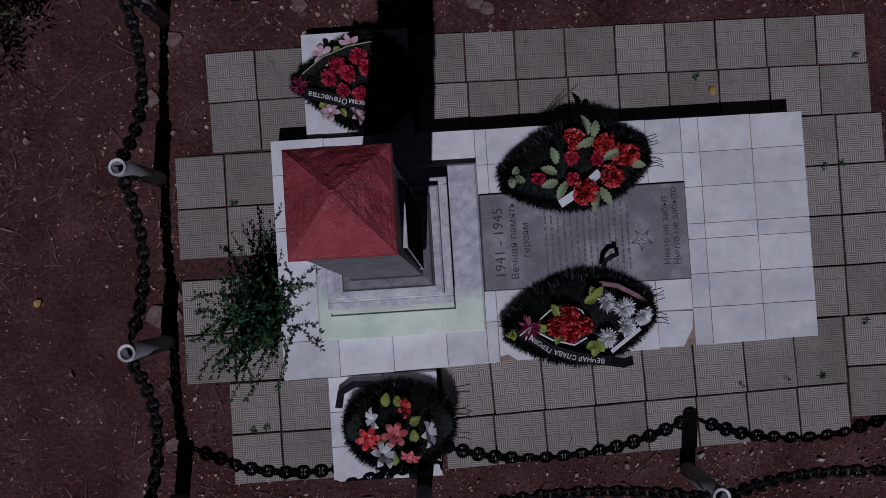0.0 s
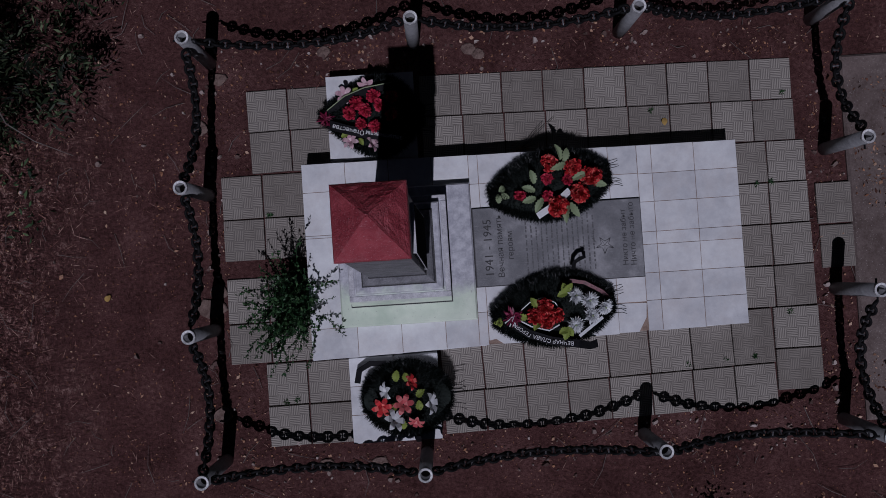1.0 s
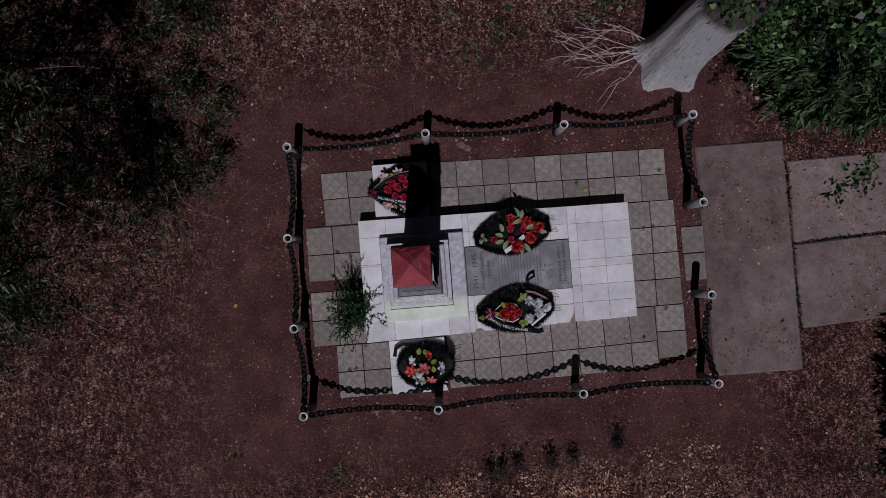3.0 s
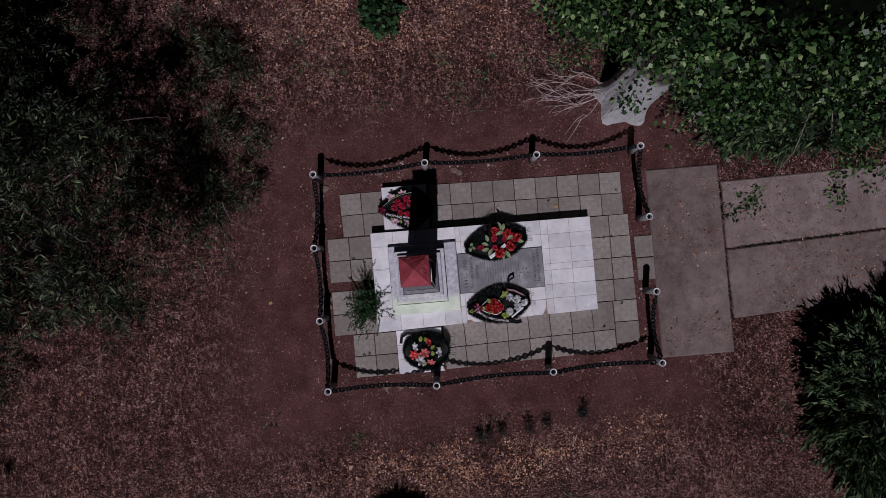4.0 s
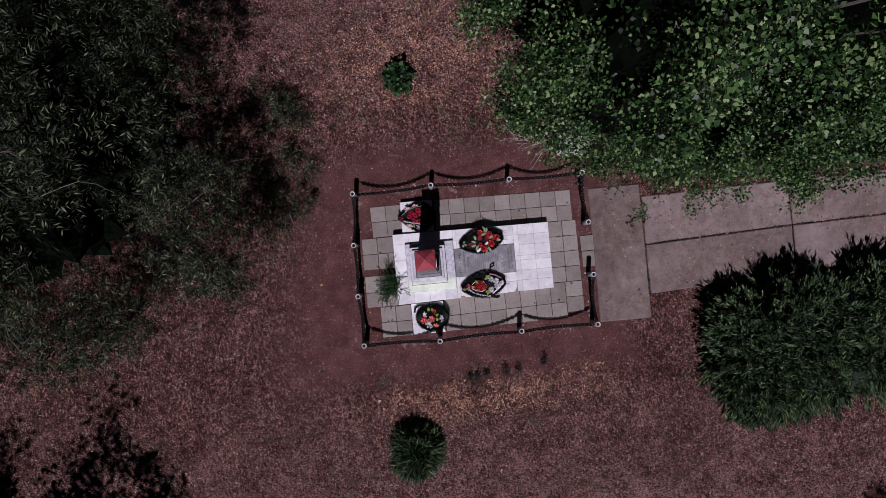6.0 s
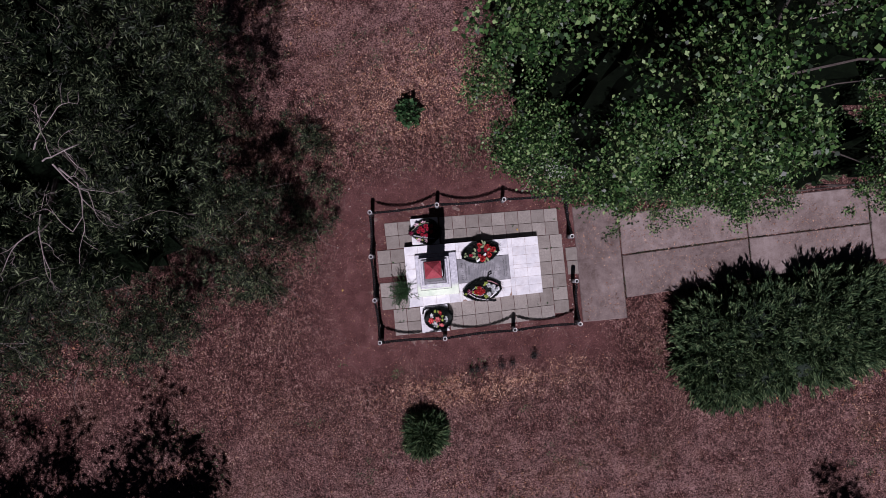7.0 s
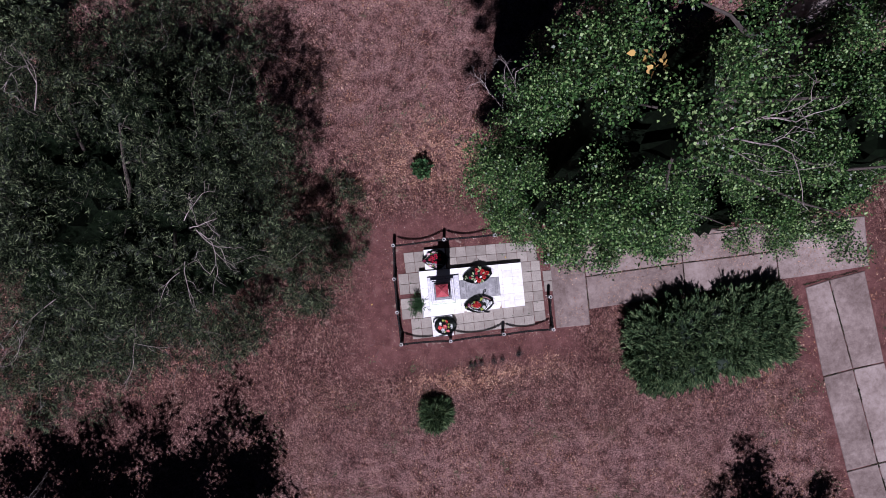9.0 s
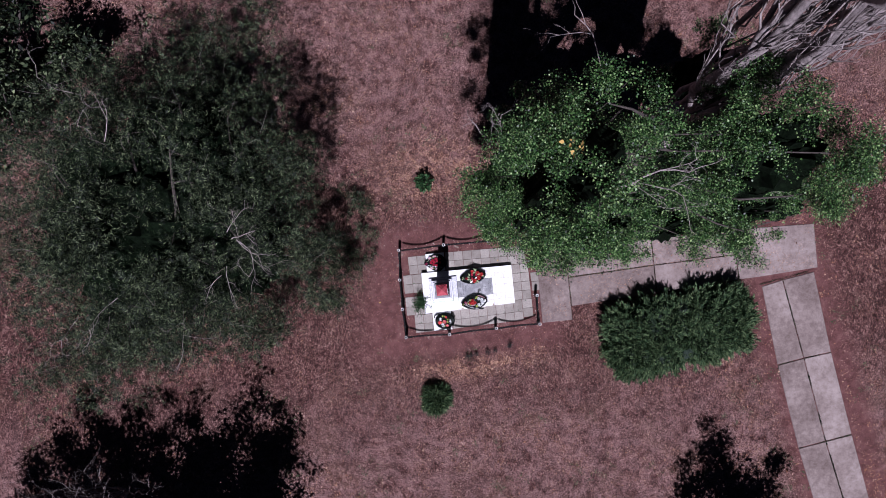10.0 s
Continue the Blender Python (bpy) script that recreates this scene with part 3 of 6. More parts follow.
# ---- obelisk ----
def build_obelisk():
    ob = tagged(empty("obelisk", (-0.475, -0.02, TOP)), "grey painted stepped obelisk with a red pyramid cap", "obelisk")
    ox, oy = -0.475, -0.02

    def lv(rows):
        return [(z - TOP, cx - ox, cy - oy, hx, hy) for z, cx, cy, hx, hy in rows]
    part("step", loft(lv([(TOP - 0.004, -0.432, -0.066, 0.463, 0.467), (0.265, -0.432, -0.066, 0.463, 0.467), (0.278, -0.432, -0.066, 0.452, 0.456)])),
         LIME, ob, "limewashed concrete step")
    part("plinth", loft(lv([(0.276, -0.475, -0.038, 0.338, 0.356), (0.40, -0.475, -0.02, 0.335, 0.335), (0.412, -0.475, -0.02, 0.322, 0.322),
                            (0.412, -0.475, -0.02, 0.292, 0.292), (0.47, -0.475, -0.02, 0.286, 0.286), (0.478, -0.475, -0.02, 0.276, 0.276)])), LIME, ob, "limewashed plinth block")
    part("base_moulding", loft(lv([(0.476, -0.475, -0.02, 0.236, 0.236), (0.55, -0.475, -0.02, 0.228, 0.228), (0.556, -0.475, -0.02, 0.220, 0.220), (0.574, -0.475, -0.02, 0.192, 0.192)])),
         RENDER_GREY, ob)
    part("shaft", loft(lv([(0.57, -0.475, -0.02, 0.180, 0.180), (1.3, -0.475, 0.012, 0.166, 0.166), (2.06, -0.474, 0.045, 0.151, 0.151)])), RENDER_GREY, ob)
    # cap: eave band and low pyramid
    bm = loft(lv([(2.055, -0.475, 0.050, 0.142, 0.142), (2.075, -0.475, 0.050, 0.165, 0.167), (2.12, -0.475, 0.050, 0.168, 0.171),
                  (2.137, -0.475, 0.050, 0.163, 0.166), (2.275, -0.475, 0.066, 0.006, 0.006)]))
    bmesh.ops.subdivide_edges(bm, edges=[e for e in bm.edges], cuts=9, use_grid_fill=True)
    for v in bm.verts:
        if v.co.z > 1.88:
            v.co += Vector((0.3, 0.3, 1.0)) * (0.006 * noise.noise(v.co * 22) + 0.0035 * noise.noise(v.co * 70))
    part("cap", bm, CAP, ob, "rough red painted pyramid cap")
    # black plaque on the east face
    def east(z, off, y):
        k = (z - 0.55) / (2.06 - 0.55)
        return (-0.475 + 0.001 * k + 0.1795 - 0.0285 * k + off - ox, -0.02 + 0.065 * k + y - oy, z - TOP)

    def sheet(z0, z1, h0, h1, o0, o1):
        bm = bmesh.new()
        c = []
        for o in (o0, o1):
            c.append([bm.verts.new(east(z, o, y)) for z, y in ((z0, -h0), (z0, h0), (z1, h1), (z1, -h1))])
        for f in (c[0][::-1], c[1]):
            bm.faces.new(f)
        for i in range(4):
            bm.faces.new((c[0][i], c[0][(i + 1) % 4], c[1][(i + 1) % 4], c[1][i]))
        bmesh.ops.recalc_face_normals(bm, faces=bm.faces)
        return bm
    part("plaque", sheet(0.75, 1.75, 0.155, 0.115, 0.0, 0.022), BLACK_STONE, ob, "polished black stone plaque")
    for z0, z1, h0, h1 in ((1.75, 1.756, 0.122, 0.122), (0.744, 0.75, 0.160, 0.160)):
        part("plaque_frame", sheet(z0, z1, h0, h1, 0.0, 0.02), PALE_EDGE, ob)
    for s in (-1, 1):
        bm = bmesh.new()
        tube_into(bm, [east(0.75, 0.018, s * 0.160), east(1.75, 0.018, s * 0.120)], [0.0028, 0.0028], 6)
        part("plaque_frame", bm, PALE_EDGE, ob)
    # narrow dark strips where the blocks meet
    for z0, h, w in ((0.478, 0.236, 0.008), (0.574, 0.182, 0.006), (0.2785, 0.338, 0.007)):
        bm = bmesh.new()
        for x0, x1, y0, y1 in ((-h - w, h + w, -h - w, -h), (-h - w, h + w, h, h + w), (-h - w, -h, -h, h), (h, h + w, -h, h)):
            dy = -0.018 if z0 < 0.3 else 0.0
            sy = 1.053 if z0 < 0.3 else 1.0
            box_into(bm, x0, x1, y0 * sy + dy, y1 * sy + dy, z0 - TOP - 0.002, z0 - TOP + 0.0025, 0.0)
        part("joint", bm, ENGRAVE, ob)
    # pale edging strip of the plinth
    bm = bmesh.new()
    for x0, x1, y0, y1 in ((-0.337, 0.337, -0.337, -0.300), (-0.337, 0.337, 0.300, 0.337), (-0.337, -0.300, -0.298, 0.298), (0.300, 0.337, -0.298, 0.298)):
        box_into(bm, x0, x1, y0, y1, 0.192, 0.216, 0.004)
    part("plinth_edging", bm, PALE_EDGE, ob)
    return ob


build_obelisk()


# ---- engraved slab ----
def text_mesh(text, size, depth, align):
    cu = bpy.data.curves.new("lettering", 'FONT')
    cu.body, cu.size, cu.extrude, cu.align_x, cu.align_y = text, size, depth, align, 'CENTER'
    cu.resolution_u = 2
    tmp = new("lettering", cu)
    bpy.context.view_layer.update()
    me = bpy.data.meshes.new_from_object(tmp.evaluated_get(bpy.context.evaluated_depsgraph_get()))
    bpy.data.objects.remove(tmp)
    bpy.data.curves.remove(cu)
    return me


def letters(text, size, depth=0.002):
    """Mesh of a line of text in the built-in font, centred, reading along +x; the letter н, faulty in that font, is cut from three bars."""
    if "н" not in text:
        return text_mesh(text, size, depth, 'CENTER')
    body = text.replace("н", "п")
    bm = bmesh.new()
    bm.from_mesh(text_mesh(body, size, depth, 'LEFT'))
    for k, ch in enumerate(text):
        if ch != "н":
            continue
        xr = max(v.co.x for v in text_mesh(body[:k + 1], size, depth, 'LEFT').vertices)
        x0 = xr - 0.433 * size
        zone = [v for v in bm.verts if x0 - 0.01 * size < v.co.x < xr + 0.004 * size]
        y0, y1 = min(v.co.y for v in zone), max(v.co.y for v in zone)
        bmesh.ops.delete(bm, geom=zone, context='VERTS')
        w, mid = 0.068 * size, (y0 + y1) / 2
        box_into(bm, x0, x0 + w, y0, y1, -depth, depth, 0.0)
        box_into(bm, xr - w, xr, y0, y1, -depth, depth, 0.0)
        box_into(bm, x0 + w, xr - w, mid - w * 0.45, mid + w * 0.45, -depth, depth, 0.0)
    xs = [v.co.x for v in bm.verts]
    bmesh.ops.translate(bm, verts=bm.verts, vec=(-(min(xs) + max(xs)) / 2, 0, 0))
    me = bpy.data.meshes.new("lettering")
    bm.to_mesh(me)
    bm.free()
    return me


def build_slab():
    x0, x1, y0, y1 = 0.042, 1.195, -0.314, 0.222
    cx, cy = (x0 + x1) / 2, (y0 + y1) / 2
    slab = part("memorial_slab", box(x0 - cx, x1 - cx, y0 - cy, y1 - cy, -0.01, 0.022, 0.004), GRANITE)
    slab.location = (cx, cy, TOP)
    hx, hy, w = (x1 - x0) / 2, (y1 - y0) / 2, 0.007
    for a0, a1, b0, b1 in ((-hx - w, hx + w, hy, hy + w), (-hx - w, hx + w, -hy - w, -hy), (hx, hx + w, -hy, hy), (-hx - w, -hx, -hy, hy)):
        bm = bmesh.new()
        box_into(bm, a0, a1, b0, b1, -0.004, 0.0035, 0.0)
        part("joint", bm, ENGRAVE, slab)
    tagged(slab, "grey granite slab engraved with dates and remembrance lines", "gravestone")
    def line(text, x, y, size, name="lettering"):
        me = letters(text, size, 0.0008)
        t = mesh_part(name, me, ENGRAVE, slab)
        t.location = (x - cx, y - cy, 0.0226)
        t.rotation_euler[2] = radians(90)
        return t
    line("1941 - 1945", 0.138, -0.055, 0.082)
    line("Вечная память", 0.218, -0.045, 0.060)
    line("героям", 0.288, -0.045, 0.056)
    line("Никто не забыт", 1.072, -0.038, 0.052)
    line("Ничто не забыто", 1.128, -0.018, 0.054)
    # small worn lines of names, kept as bars
    rng = random.Random(3)
    for k in range(14):
        x = 0.40 + k * 0.0355
        bm = bmesh.new()
        y = -0.255 + rng.uniform(0, 0.02)
        end = 0.17 - rng.uniform(0, 0.05)
        while y < end:
            w = rng.uniform(0.006, 0.026)
            box_into(bm, x - rng.uniform(0.003, 0.007) - cx, x + rng.uniform(0.003, 0.006) - cx, y - cy, min(y + w, end) - cy, 0.021, 0.0232)
            y += w + rng.choice((0.003, 0.004, 0.006, 0.016))
        part("name_bar", bm, FAINT, slab)
    # star with a flame of leaves
    bm = bmesh.new()
    sx, sy = 0.935 - cx, -0.085 - cy
    pts = []
    for i in range(10):
        a = radians(90 + 36 * i) + 0.25
        r = 0.062 if i % 2 == 0 else 0.026
        pts.append((sx - r * math.sin(a), sy + r * math.cos(a), 0.0226))
    for a, b in zip(pts, pts[1:] + pts[:1]):
        tube_into(bm, [a, b], [0.0018, 0.0018], 4)
    for i in range(0, 10, 2):
        tube_into(bm, [pts[i], (sx, sy, 0.0226)], [0.0014, 0.0014], 4)
    for i in range(7):
        a = radians(-60 + i * 18)
        q = [(sx - 0.02 * math.cos(a) - 0.05, sy + 0.05 + 0.03 * math.sin(a) + 0.006 * i, 0.0226), (sx - 0.045 * math.cos(a) - 0.045, sy + 0.07 + 0.05 * math.sin(a), 0.0226)]
        tube_into(bm, q, [0.002, 0.001], 4)
    part("star_emblem", bm, ENGRAVE, slab, "engraved star with laurel leaves")


build_slab()


# ---- chain fence ----
POSTS = [(-1.774, 1.418), (-1.837, 0.463), (-1.844, -0.507), (-1.817, -1.442), (-0.385, -1.479), (1.170, -1.446),
         (2.597, -1.430), (2.611, -0.501), (2.609, 0.504), (2.581, 1.446), (1.196, 1.449), (-0.294, 1.466)]
POST_H, POST_R = 0.545, 0.046


def build_posts():
    def ring(bm, r0, r1, z0, z1, n=20):
        v = [[bm.verts.new((r * math.cos(2 * math.pi * k / n), r * math.sin(2 * math.pi * k / n), z)) for k in range(n)]
             for r, z in ((r1, z0), (r1, z1), (r0, z1), (r0, z0))]
        for a in range(4):
            for k in range(n):
                bm.faces.new((v[a][k], v[a][(k + 1) % n], v[(a + 1) % 4][(k + 1) % n], v[(a + 1) % 4][k]))
        bmesh.ops.recalc_face_normals(bm, faces=bm.faces)
    thing = tagged(empty("fence_post"), "grey pipe fence post with a white open rim", "post", group="posts of the chain fence")
    bm = bmesh.new()
    ring(bm, 0.034, POST_R, -0.12, POST_H - 0.012)
    smooth(part("pipe", bm, PIPE, thing))
    bm = bmesh.new()
    ring(bm, 0.033, POST_R + 0.001, POST_H - 0.012, POST_H)
    part("rim", bm, RIM, thing, "white rim, dark in parts")
    # near-black plug paints the shade inside the open pipe
    bm = bmesh.new()
    tube_into(bm, [(0, 0, 0.0), (0, 0, POST_H - 0.09)], [0.0335, 0.0335], 16)
    part("dark_plug", bm, HOLLOW, thing)
    for s in (-1, 1):
        bm = bmesh.new()
        tube_into(bm, [(s * 0.044, 0, POST_H - 0.055), (s * 0.075, 0, POST_H - 0.055)], [0.007, 0.007], 6)
        part("eyelet", bm, IRON, thing)
    for i, (x, y) in enumerate(POSTS):
        m = pose(x, y, 0, random.gauss(0, 0.8), random.gauss(0, 0.8), 90 if i in (1, 2, 7, 8) else 0)
        if i == 0:
            thing.matrix_basis = m
        else:
            copy_thing(thing, m)


def link_mesh():
    """One stud link lying along x."""
    bm = bmesh.new()
    half, wide, r, n = 0.026, 0.028, 0.0108, 14
    pts = []
    for k in range(n):
        a = 2 * math.pi * k / n
        pts.append(Vector((half * (1 if math.cos(a) > 0 else -1) * (abs(math.cos(a)) ** 0.4 if abs(math.cos(a)) > 1e-6 else 0) * 0.5 + 0.0225 * math.cos(a), wide * math.sin(a), 0)))
    rings = []
    for k in range(n):
        d = (pts[(k + 1) % n] - pts[k - 1]).normalized()
        s = d.cross(Vector((0, 0, 1)))
        rings.append([bm.verts.new(pts[k] + s * r * math.cos(q) + Vector((0, 0, 1)) * r * math.sin(q)) for q in (2 * math.pi * j / 6 for j in range(6))])
    for k in range(n):
        for j in range(6):
            bm.faces.new((rings[k][j], rings[k][(j + 1) % 6], rings[(k + 1) % n][(j + 1) % 6], rings[(k + 1) % n][j]))
    bmesh.ops.recalc_face_normals(bm, faces=bm.faces)
    me = bpy.data.meshes.new("link")
    bm.to_mesh(me)
    bm.free()
    me.materials.append(IRON)
    me.polygons.foreach_set("use_smooth", [True] * len(me.polygons))
    bm = bmesh.new()
    tube_into(bm, [(0, -wide, 0), (0, 0, 0), (0, wide, 0)], [0.0075, 0.0055, 0.0075], 6)
    stud = bpy.data.meshes.new("stud")
    bm.to_mesh(stud)
    bm.free()
    stud.materials.append(STUD)
    return me, stud


def build_chains():
    link, stud = link_mesh()
    spans = [(0, 1), (1, 2), (2, 3), (3, 4), (4, 5), (5, 6), (6, 7), (8, 9), (9, 10), (10, 11), (11, 0)]
    rng = random.Random(5)
    pitch = 0.0525
    for a, b in spans:
        pa, pb = Vector((*POSTS[a], POST_H - 0.055)), Vector((*POSTS[b], POST_H - 0.055))
        d = (pb - pa).normalized()
        pa, pb = pa + d * 0.06, pb - d * 0.06
        long = (pb - pa).length > 1.2
        sag = rng.uniform(0.24, 0.29) if long else rng.uniform(0.2, 0.25)
        thing = tagged(empty("chain", pa), "black iron stud-link chain sagging between fence posts", "chain", group="chains of the fence")
        fine = [pa.lerp(pb, t) - Vector((0, 0, sag * 4 * t * (1 - t))) for t in (k / 400 for k in range(401))]
        run, at, out = 0.0, 0.5 * pitch, []
        for p, q in zip(fine, fine[1:]):
            s = (q - p).length
            while run + s >= at:
                out.append((p.lerp(q, (at - run) / s), (q - p).normalized()))
                at += pitch
            run += s
        for k, (p, t) in enumerate(out):
            ob = new("link", link)
            ob.parent = thing
            rot = t.to_track_quat('X', 'Z').to_matrix().to_4x4()
            tw = Matrix.Rotation(radians((45 if k % 2 else -45) + rng.gauss(0, 7)), 4, 'X')
            ob.matrix_basis = Matrix.Translation(p - pa) @ rot @ tw
            sd = new("stud", stud)
            sd.parent = ob


build_posts()
build_chains()


# ---- trees ----
def limb_points(start, end, rng, bend=0.12, n=6):
    a, b = np.array(start, float), np.array(end, float)
    L = np.linalg.norm(b - a)
    pts = [a + (b - a) * t for t in np.linspace(0, 1, n)]
    off = rng.normal(size=3) * L * bend
    return [tuple(p + off * math.sin(math.pi * t) + rng.normal(size=3) * L * 0.015 * (0 < t < 1)) for p, t in zip(pts, np.linspace(0, 1, n))]


def limb_into(bm, start, end, r0, r1, rng, bend=0.12, n=6, sides=7):
    pts = limb_points(start, end, rng, bend, n)
    tube_into(bm, pts, list(np.linspace(r0, r1, n)), sides)
    return pts


def clump_leaves(centres, radii, per, size, ratio, rng, droop=0.2, out=0.7, shell=0.55, form=blades):
    """Leaves round clump centres: (at, along, length, width)."""
    k = len(centres)
    idx = np.repeat(np.arange(k), per)
    d = unit(rng.normal(size=(len(idx), 3)))
    rad = (shell + (1 - shell) * rng.random((len(idx), 1)))
    at = centres[idx] + d * rad * radii[idx][:, None] * np.array([1, 1, 0.75])
    along = d * out + rng.normal(size=d.shape) * 0.7 + np.array([0, 0, -droop])
    length = size * (0.6 + 0.8 * rng.random(len(idx)))
    return form(at, along, length, length * ratio, rng)


def dead_branch_into(bm, base, direction, length, r, rng, depth=0, spread=0.55):
    d = np.array(direction, float)
    d /= np.linalg.norm(d)
    end = np.array(base) + d * length
    pts = limb_points(base, end, rng, 0.10, 5)
    tube_into(bm, pts, list(np.linspace(r, r * 0.45, 5)), 5)
    if depth < 3 and length > 0.18:
        for k in range(3 if depth < 2 else 2):
            p = pts[1 + (k + 1) % 4]
            nd = d + rng.normal(size=3) * spread
            dead_branch_into(bm, p, nd, length * rng.uniform(0.4, 0.65), r * 0.5, rng, depth + 1, spread)


def spray_leaves(centres, radii, sprays, pairs, reach, size, ratio, rng, droop=0.25):
    """Feathered sprays round clump centres: narrow leaflets in two rows on one plane each."""
    idx = np.repeat(np.arange(len(centres)), sprays)
    n = len(idx)
    d = unit(rng.normal(size=(n, 3)) + np.array([0, 0, 0.25]))
    root = centres[idx] + d * (rng.random((n, 1)) ** 0.6) * radii[idx][:, None] * np.array([1, 1, 0.8])
    axis = unit(d * 0.7 + rng.normal(size=(n, 3)) * 0.5 + np.array([0, 0, -droop]))
    side = unit(np.cross(axis, unit(rng.normal(size=(n, 3)) * 0.55 + np.array([0, 0, 1.0]))))
    ln = reach * (0.6 + 0.8 * rng.random(n))
    k = np.repeat(np.arange(n), pairs * 2)
    t = np.tile(np.repeat(np.linspace(0.12, 1.0, pairs), 2), n)[:, None]
    sgn = np.tile([1.0, -1.0], n * pairs)[:, None]
    m = len(k)
    at = root[k] + axis[k] * t * ln[k][:, None] + np.array([0, 0, -0.06]) * t ** 2
    along = unit(axis[k] * 0.75 + side[k] * sgn + rng.normal(size=(m, 3)) * 0.22)
    up = np.cross(axis, side)[k] + rng.normal(size=(m, 3)) * 0.35
    wide = unit(np.cross(along, unit(up)))
    L = (size * (0.65 + 0.7 * rng.random(m)) * (1.05 - 0.35 * t[:, 0]))[:, None]
    W2 = L * ratio * 0.5
    mid = at + along * L * 0.5
    return np.stack([at, mid + wide * W2, at + along * L, mid - wide * W2], axis=1)


def shade_mass(blobs, tree, seed):
    """Solid near-black masses put in for the shade inside a crown: ragged, at (x, y, z, reach x, y, z)."""
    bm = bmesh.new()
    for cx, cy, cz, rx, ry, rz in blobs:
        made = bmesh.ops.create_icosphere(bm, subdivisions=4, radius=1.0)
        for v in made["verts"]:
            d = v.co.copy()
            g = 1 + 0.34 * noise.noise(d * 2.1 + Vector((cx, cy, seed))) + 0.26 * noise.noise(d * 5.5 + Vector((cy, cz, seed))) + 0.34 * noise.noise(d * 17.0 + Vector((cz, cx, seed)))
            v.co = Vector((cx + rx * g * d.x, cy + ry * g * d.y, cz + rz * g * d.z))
    return part("shade_mass", bm, CROWN_SHADE, tree, "near-black mass standing in for shade inside the crown")


def build_west_tree():
    """Broad tree with feathered narrow leaves, a low bough hanging towards the enclosure."""
    rng = np.random.default_rng(11)
    tree = tagged(empty("tree", (-8.0, 3.2, -0.03)), "broad grey-green narrow-leaved tree with dead twigs in its crown", "tree")
    C, R = np.array((0.0, 0.0, 2.7)), np.array((4.75, 4.75, 5.6))
    bm = bmesh.new()
    tube_into(bm, [(0, 0, -0.1), (0.05, 0.05, 1.0), (0.15, -0.1, 2.2)], [0.32, 0.26, 0.22], 10)
    smooth(part("trunk", bm, BARK_DARK, tree))
    bm = bmesh.new()
    for k in range(15):
        a = 2 * math.pi * k / 15 + rng.uniform(-0.2, 0.2)
        el = rng.uniform(0.2, 1.2)
        e = C + R * 0.72 * np.array((math.cos(a) * math.cos(el), math.sin(a) * math.cos(el), math.sin(el)))
        pts = limb_into(bm, (0.12, -0.05, rng.uniform(1.2, 2.2)), e, 0.10, 0.02, rng, 0.1)
        for p in pts[2:]:
            limb_into(bm, p, np.array(p) + rng.normal(size=3) * 0.7 + np.array((0, 0, 0.2)), 0.03, 0.006, rng, 0.1, 4, 5)
    limb_into(bm, (0.2, -0.2, 1.9), (3.9, -1.6, 2.1), 0.06, 0.012, rng, 0.05)
    limb_into(bm, (0.2, -0.2, 1.8), (3.8, -2.6, 1.7), 0.05, 0.01, rng, 0.05)
    part("limb", bm, BARK_DARK, tree)
    cen, rad = [], []
    boughs = []
    while len(cen) < 1120:
        if not boughs or rng.random() < 0.16:
            boughs.append(unit(rng.normal(size=3)))
        d = unit(boughs[-1] + rng.normal(size=3) * 0.085)
        d[2] = abs(d[2]) if rng.random() < 0.8 else -0.3 * abs(d[2])
        if noise.noise((d[0] * 2.4 + 3, d[1] * 2.4, d[2] * 2.4)) + 0.9 * noise.noise((d[0] * 6, d[1] * 6 + 5, d[2] * 6)) < -0.42:
            continue
        s = rng.uniform(0.66, 1.0)
        p = C + R * d * s * (1 + 0.16 * noise.noise((d[0] * 3, d[1] * 3, d[2] * 3 + 9)))
        if p[2] < 0.5:
            continue
        cen.append(p)
        rad.append(rng.uniform(0.22, 0.5))
    for _ in range(80):
        cen.append(C + R * np.array((rng.normal() * 0.3, rng.normal() * 0.3, rng.uniform(0.7, 0.96))))
        rad.append(rng.uniform(0.25, 0.5))
    # the hanging east bough and the south fringe
    for _ in range(30):
        t = rng.random()
        cen.append(np.array((2.6 + 1.7 * t, -1.5 - 0.4 * t, 2.3 - 1.3 * t)) + rng.normal(size=3) * np.array((0.3, 0.55, 0.3)))
        rad.append(rng.uniform(0.15, 0.34))
    for _ in range(95):
        a, s = rng.uniform(-2.2, -0.55), rng.uniform(0.75, 1.0)
        cen.append(np.array((R[0] * s * math.cos(a), R[1] * s * math.sin(a), rng.uniform(0.5, 2.6))))
        rad.append(rng.uniform(0.2, 0.42))
    for _ in range(50):
        cen.append(np.array((rng.uniform(3.5, 4.5), rng.uniform(-3.4, -1.0), rng.uniform(1.8, 3.4))))
        rad.append(rng.uniform(0.12, 0.3))
    for _ in range(26):
        cen.append(np.array((5.0 + rng.normal() * 0.35, rng.uniform(-2.2, 0.4), rng.uniform(0.2, 0.8))))
        rad.append(rng.uniform(0.08, 0.2))
    # a limb reaching south-west and one north
    for _ in range(130):
        cen.append(np.array((-3.3, -4.2, 2.4)) + rng.normal(size=3) * np.array((1.2, 0.6, 0.9)))
        rad.append(rng.uniform(0.25, 0.5))
    for _ in range(90):
        cen.append(np.array((1.6, 4.6, 3.4)) + rng.normal(size=3) * np.array((1.0, 0.9, 1.0)))
        rad.append(rng.uniform(0.25, 0.5))
    for _ in range(110):
        cen.append(np.array((-4.6, 0.8, 2.4)) + rng.normal(size=3) * np.array((0.7, 2.0, 0.9)))
